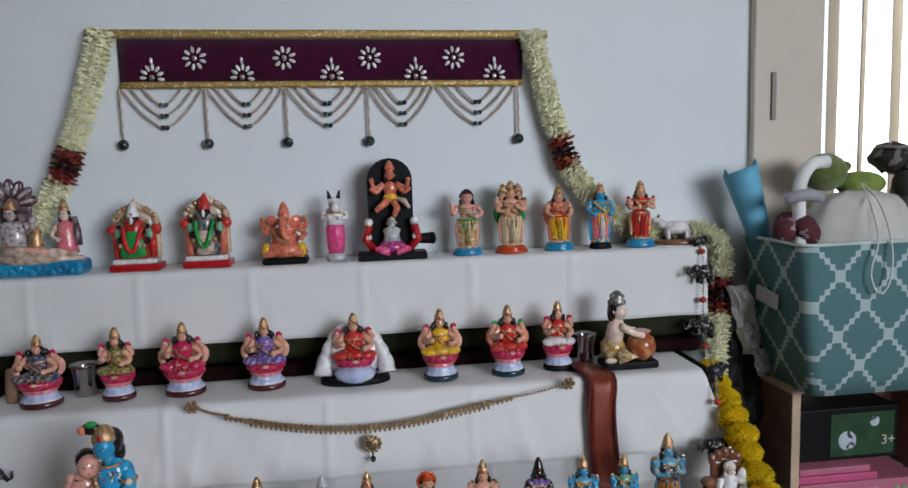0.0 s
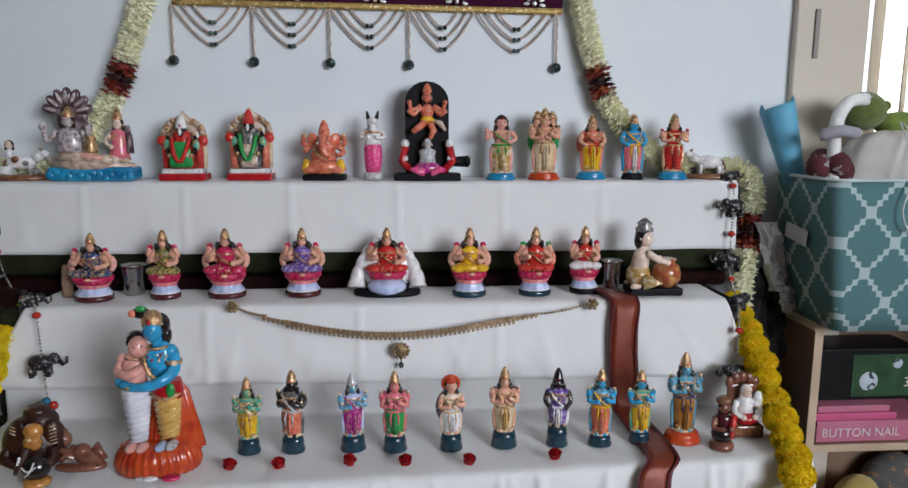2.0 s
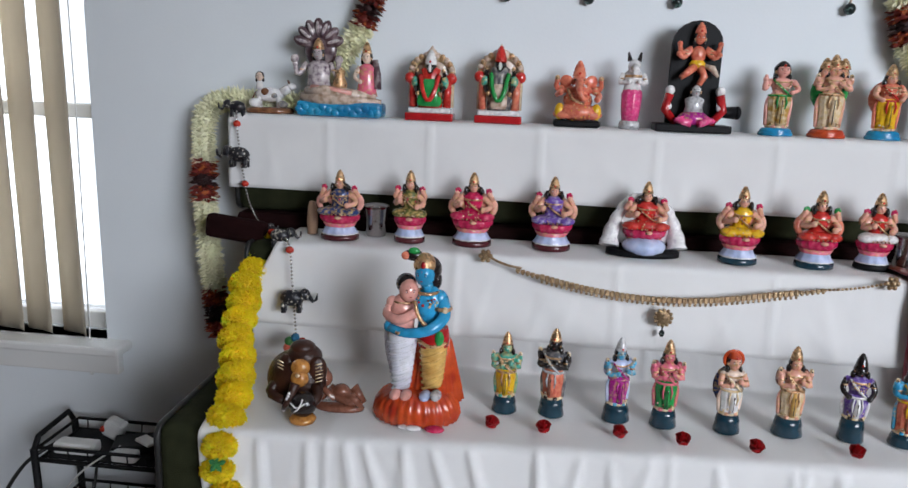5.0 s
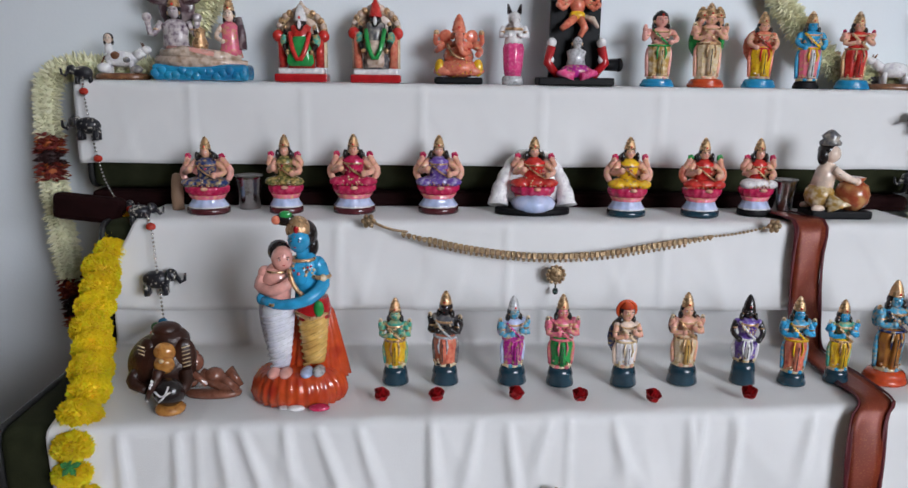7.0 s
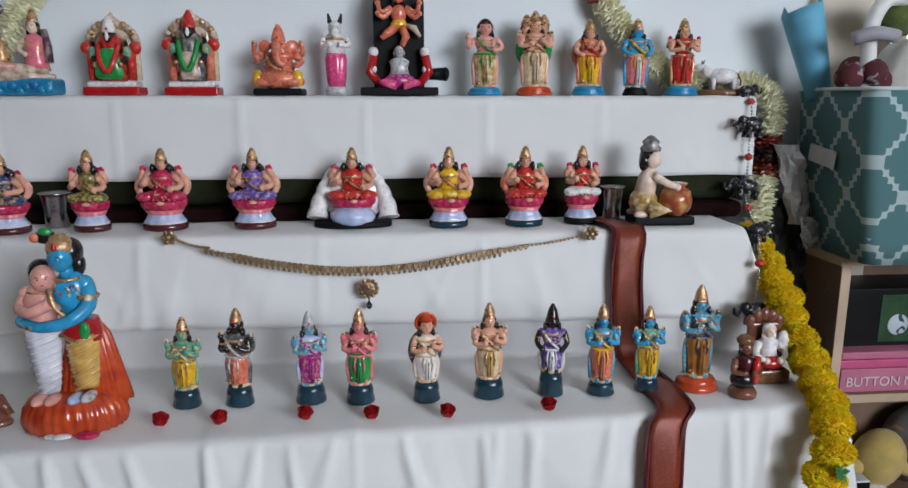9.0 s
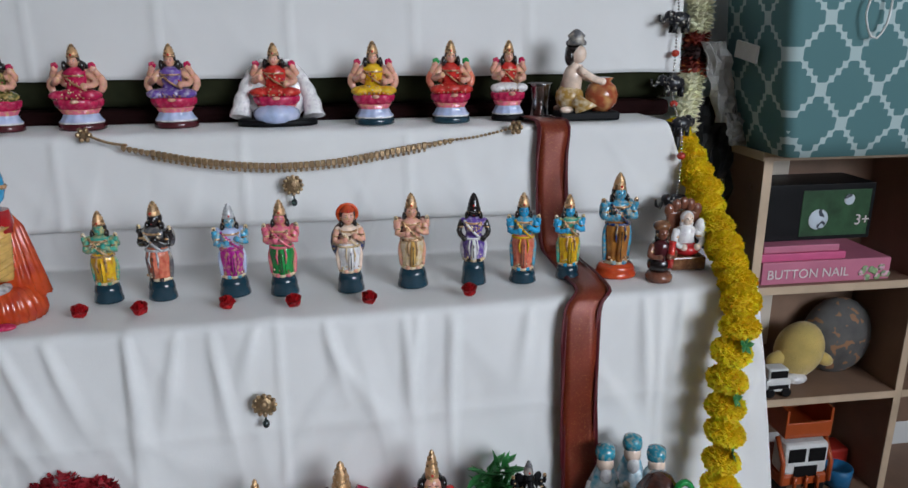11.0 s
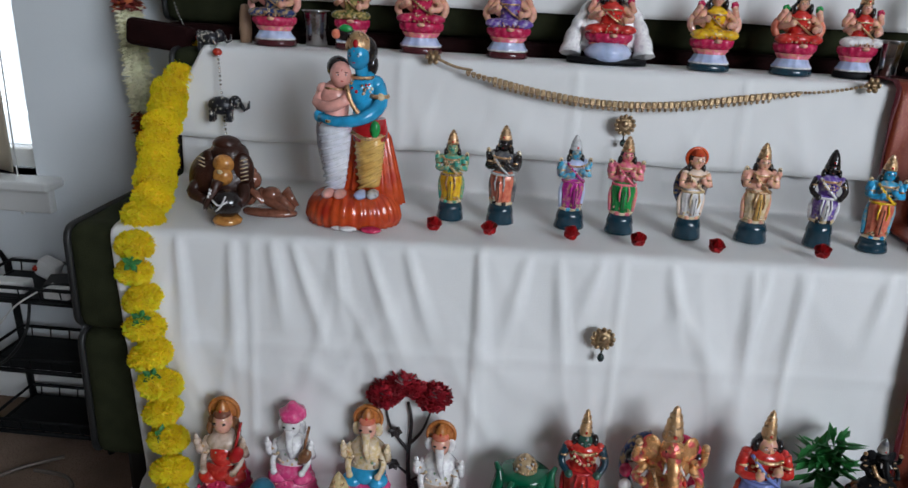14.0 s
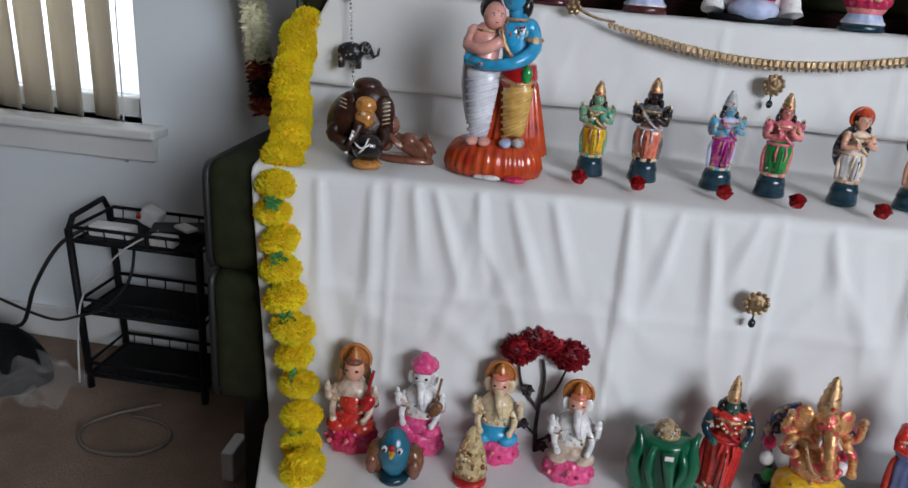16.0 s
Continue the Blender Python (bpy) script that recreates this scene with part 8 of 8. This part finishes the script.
part("body", bm, WHITEP, tv)
bm = bmesh.new()
add_box(bm, (0, -0.0185, 0.057), (0.042, 0.002, 0.018), 0, 0.0008)
part("window", bm, BLACK, tv)
bm = bmesh.new()
add_box(bm, (0, -0.0205, 0.026), (0.05, 0.002, 0.010), 0, 0.0008)
part("stripe", bm, BLACK, tv)
for x in (-0.02, 0.02):
    for y in (-0.02, 0.02):
        wheel(tv, x, y, 0.012, 0.012, 0.008)
bg = Fig()
bg.ball((0, 0, 0.09), (0.09, 0.055, 0.10), mat("printed_bag", (0.10, 0.095, 0.09), 0.7, 0, 0.35, 20, 0.3, 200, (0.32, 0.16, 0.08), 0.06, 45), None, 18, 12)
bg.done("cloth_bag", "dark grey printed cloth bag slumped on the shelf", (1.345, -0.075, 0.300), category="bag")

ORANGE_P = mat("orange_plastic", (0.42, 0.075, 0.015), 0.4, 0, 0.1, 20)
tk = thing("toy_truck", "orange and white toy dump truck on the bottom shelf", "toy truck", (1.225, -0.125, 0.019))
bm = bmesh.new()
add_box(bm, (0, 0, 0.05), (0.125, 0.15, 0.03), 0, 0.006)
part("chassis", bm, ORANGE_P, tk)
bm = bmesh.new()
add_box(bm, (0, -0.045, 0.105), (0.115, 0.055, 0.085), 0, 0.010)
cab_ = part("cab", bm, WHITEP, tk)
for x in (-0.026, 0.026):
    bm = bmesh.new()
    add_box(bm, (x, -0.0735, 0.118), (0.043, 0.003, 0.036), 0, 0.001)
    part("windscreen", bm, BLACK, cab_)
bm = bmesh.new()
add_box(bm, (0, -0.074, 0.074), (0.06, 0.003, 0.03), 0, 0.001)
part("grille", bm, BLACK, cab_)
for x in (-0.062, 0.062):
    bm = bmesh.new()
    add_tube(bm, [(x, -0.076, 0.045), (x, -0.076, 0.10), (x, -0.04, 0.155)], 0.006, 0, 6)
    part("guard", bm, ORANGE_P, tk)
for x in (-0.03, 0.0, 0.03):
    bm = bmesh.new()
    add_tube(bm, [(x, -0.083, 0.03), (x, -0.083, 0.065)], 0.0045, 0, 6)
    part("bumper_bar", bm, ORANGE_P, tk)
bm = bmesh.new()
add_box(bm, (0, 0.0, 0.165), (0.118, 0.13, 0.008), 0, 0.002)
for x in (-0.057, 0.057):
    add_box(bm, (x, 0.0, 0.20), (0.007, 0.13, 0.072), 0, 0.002)
add_box(bm, (0, 0.062, 0.205), (0.118, 0.007, 0.085), 0, 0.002)
add_box(bm, (0, -0.062, 0.185), (0.118, 0.007, 0.035), 0, 0.002)
part("dump_bed", bm, ORANGE_P, tk)
for y in (-0.045, 0.045):
    for x in (-0.05, 0.05):
        bm = bmesh.new()
        add_lathe(bm, (0, 0, 0), [(0.012, -0.01), (0.024, -0.01), (0.026, -0.006), (0.026, 0.006), (0.024, 0.01), (0.012, 0.01)], 0, 18)
        bmesh.ops.rotate(bm, verts=bm.verts, cent=(0, 0, 0), matrix=Matrix.Rotation(radians(90), 3, "Y"))
        bmesh.ops.translate(bm, verts=bm.verts, vec=(x, y, 0.026))
        part("wheel", bm, BLACK, tk)
bm = bmesh.new()
add_lathe(bm, (0, 0, 0), [(0.03, 0), (0.034, 0.05), (0.03, 0.052), (0.028, 0.005)], 0, 18)
solid("toy_cup", bm, mat("blue_plastic", (0.02, 0.14, 0.30), 0.4), "blue plastic toy cup on the bottom shelf", "toy cup", at=(1.345, -0.16, 0.019))
f = Fig()
f.box((0, 0, 0.03), (0.07, 0.06, 0.06), mat("red_plastic", (0.45, 0.03, 0.02), 0.4), 0.006)
f.done("toy_block", "red plastic toy block on the bottom shelf", (1.378, -0.075, 0.019), category="toy block")

# ---- wire cart beside the sofa ----
ct = thing("wire_cart", "small black metal wire cart with three tiers", "cart")
X0, X1, Y0, Y1 = -1.303, -1.013, -0.205, -0.05


def rod(pts, r, name="rod", closed=False):
    bm = bmesh.new()
    add_tube(bm, pts + ([pts[0]] if closed else []), r, 0, 6, not closed)
    return part(name, bm, BLACK_METAL, ct)


for x, y in ((X0, Y0), (X1, Y0), (X0, Y1), (X1, Y1)):
    rod([(x, y, 0.0), (x - (0.012 if x == X0 else -0.004), y, 0.405)], 0.0085, "leg")
for z in (0.035, 0.202, 0.378):
    rod([(X0, Y0, z), (X1, Y0, z), (X1, Y1, z), (X0, Y1, z)], 0.0055, "rail", True)
    rod([(X0, Y0, z + 0.032), (X1, Y0, z + 0.032), (X1, Y1, z + 0.032), (X0, Y1, z + 0.032)], 0.0042, "rail", True)
    for q in range(6):
        x = X0 + (X1 - X0) * (q + 0.5) / 6
        rod([(x, Y0, z + 0.032), (x, Y0 + 0.004, z), (x, Y1 - 0.004, z), (x, Y1, z + 0.032)], 0.0017, "wire")
    bm = bmesh.new()
    add_box(bm, ((X0 + X1) / 2, (Y0 + Y1) / 2, z + 0.004), (X1 - X0 - 0.02, Y1 - Y0 - 0.012, 0.003), 0, 0.001)
    part("shelf_plate", bm, BLACK_METAL, ct)
rod([(X0 - 0.012, Y0, 0.40), (X0 - 0.012, Y0 + 0.02, 0.428), (X0 - 0.012, Y1 - 0.02, 0.436), (X0 - 0.012, Y1, 0.40)], 0.007, "handle")

bm = bmesh.new()
add_box(bm, (-1.233, -0.165, 0.398), (0.10, 0.04, 0.028), 0, 0.006)
solid("power_strip", bm, WHITEP, "white power strip lying on the cart", "power strip")
ch = thing("charger", "white charger block with a red light", "charger", (-1.178, -0.095, 0.385))
bm = bmesh.new()
add_box(bm, (0, 0, 0.03), (0.05, 0.04, 0.045), 0, 0.010, Matrix.Rotation(radians(25), 3, "Y"))
part("housing", bm, WHITEP, ch)
bm = bmesh.new()
add_ball(bm, (-0.022, -0.016, 0.034), 0.008, 0, 8, 6)
part("indicator", bm, REDBEAD, ch)
bm = bmesh.new()
add_box(bm, (-1.088, -0.13, 0.401), (0.13, 0.07, 0.022), 0, 0.004, Matrix.Rotation(radians(20), 3, "Z"))
solid("router", bm, BLACK, "flat black device lying on the cart", "device")
bm = bmesh.new()
add_box(bm, (-1.068, -0.145, 0.4165), (0.03, 0.055, 0.008), 0, 0.003, Matrix.Rotation(radians(60), 3, "Z"))
solid("phone", bm, WHITEP, "white edged phone on the black device", "phone")
bm = bmesh.new()
add_box(bm, (-1.10, -0.185, 0.397), (0.06, 0.03, 0.026), 0, 0.006)
solid("power_adapter", bm, WHITEP, "white power adapter on the cart", "adapter")


def cable(label, pts, r, material):
    bm = bmesh.new()
    add_tube(bm, spline(pts, 60), r, 0, 6)
    solid("cable", bm, material, label, "cable")


DARKC = mat("black_cable", (0.012, 0.012, 0.012), 0.5)
GREYC = mat("grey_cable", (0.16, 0.13, 0.11), 0.5)
WHITEC = mat("white_cable", (0.6, 0.6, 0.58), 0.5)
cable("black cable running from the cart to the floor", [(-1.29, -0.16, 0.40), (-1.345, -0.2, 0.36), (-1.42, -0.2, 0.25), (-1.50, -0.16, 0.12), (-1.60, -0.12, 0.08)], 0.005, DARKC)
cable("black cable hanging through the cart", [(-1.18, -0.17, 0.385), (-1.17, -0.215, 0.31), (-1.22, -0.225, 0.24), (-1.30, -0.225, 0.20), (-1.45, -0.15, 0.14), (-1.75, -0.05, 0.15)], 0.0035, DARKC)
cable("grey cable lying in a loop on the carpet", [(-1.10, -0.25, 0.012), (-1.18, -0.30, 0.006), (-1.22, -0.37, 0.006), (-1.16, -0.43, 0.006), (-1.06, -0.42, 0.006), (-1.02, -0.36, 0.006), (-1.06, -0.31, 0.006), (-1.14, -0.30, 0.008)], 0.0045, GREYC)
cable("white cable drooping from the cart", [(-1.12, -0.17, 0.412), (-1.18, -0.215, 0.375), (-1.24, -0.215, 0.31), (-1.29, -0.214, 0.25), (-1.312, -0.216, 0.16), (-1.318, -0.225, 0.02)], 0.0024, WHITEC)
cable("white cable end lying on the carpet", [(-1.75, -0.33, 0.006), (-1.62, -0.30, 0.006), (-1.52, -0.32, 0.006), (-1.47, -0.30, 0.006)], 0.0035, WHITEC)
bm = bmesh.new()
rows = []
for j in range(9):
    t = j / 8
    rows.append([bm.verts.new((-1.555 + (0.15 * math.cos(t * 1.4) + 0.01 * noise.noise((i * 0.7, j, 3))) * math.cos(2 * math.pi * i / 26), -0.17 + 0.10 * math.cos(t * 1.4) * math.sin(2 * math.pi * i / 26), 0.001 + 0.13 * math.sin(t * 1.5) + 0.008 * noise.noise((i * 0.9, j * 0.8, 1)) * t)) for i in range(26)])
grid_faces(bm, rows, 0, True)
cap(bm, rows[-1])
NYLON = mat("black_nylon", (0.005, 0.005, 0.0055), 0.7, 0, 0.3, 20, 0.5, 120)
NYLON.node_tree.nodes["Principled BSDF"].inputs["Specular IOR Level"].default_value = 0.12
solid("black_bag", bm, NYLON, "slumped black bag on the carpet", "bag", at=(0.0, -0.05, 0.0))
m, n, l, p = nodes_of("clear_plastic")
p.inputs["Base Color"].default_value = (0.75, 0.73, 0.72, 1)
p.inputs["Roughness"].default_value, p.inputs["Alpha"].default_value = 0.12, 0.13
bm = bmesh.new()
rows = []
for j in range(14):
    rows.append([bm.verts.new((-1.52 + 0.017 * i, -0.36 + 0.014 * j, max(0.003, 0.035 + 0.05 * noise.noise((i * 0.45, j * 0.5, 2)) + 0.04 * math.sin(math.pi * j / 13) * math.sin(math.pi * i / 13)))) for i in range(14)])
grid_faces(bm, rows, 0, False, False)
solid("plastic_bag", bm, m, "crumpled clear plastic bag on the carpet", "plastic bag")
box_ob("white_box", (-0.858, -0.45, 0.0), (-0.832, -0.38, 0.068), TRIM, "plain white box on the floor beside the sofa", "box", bev=0.003)
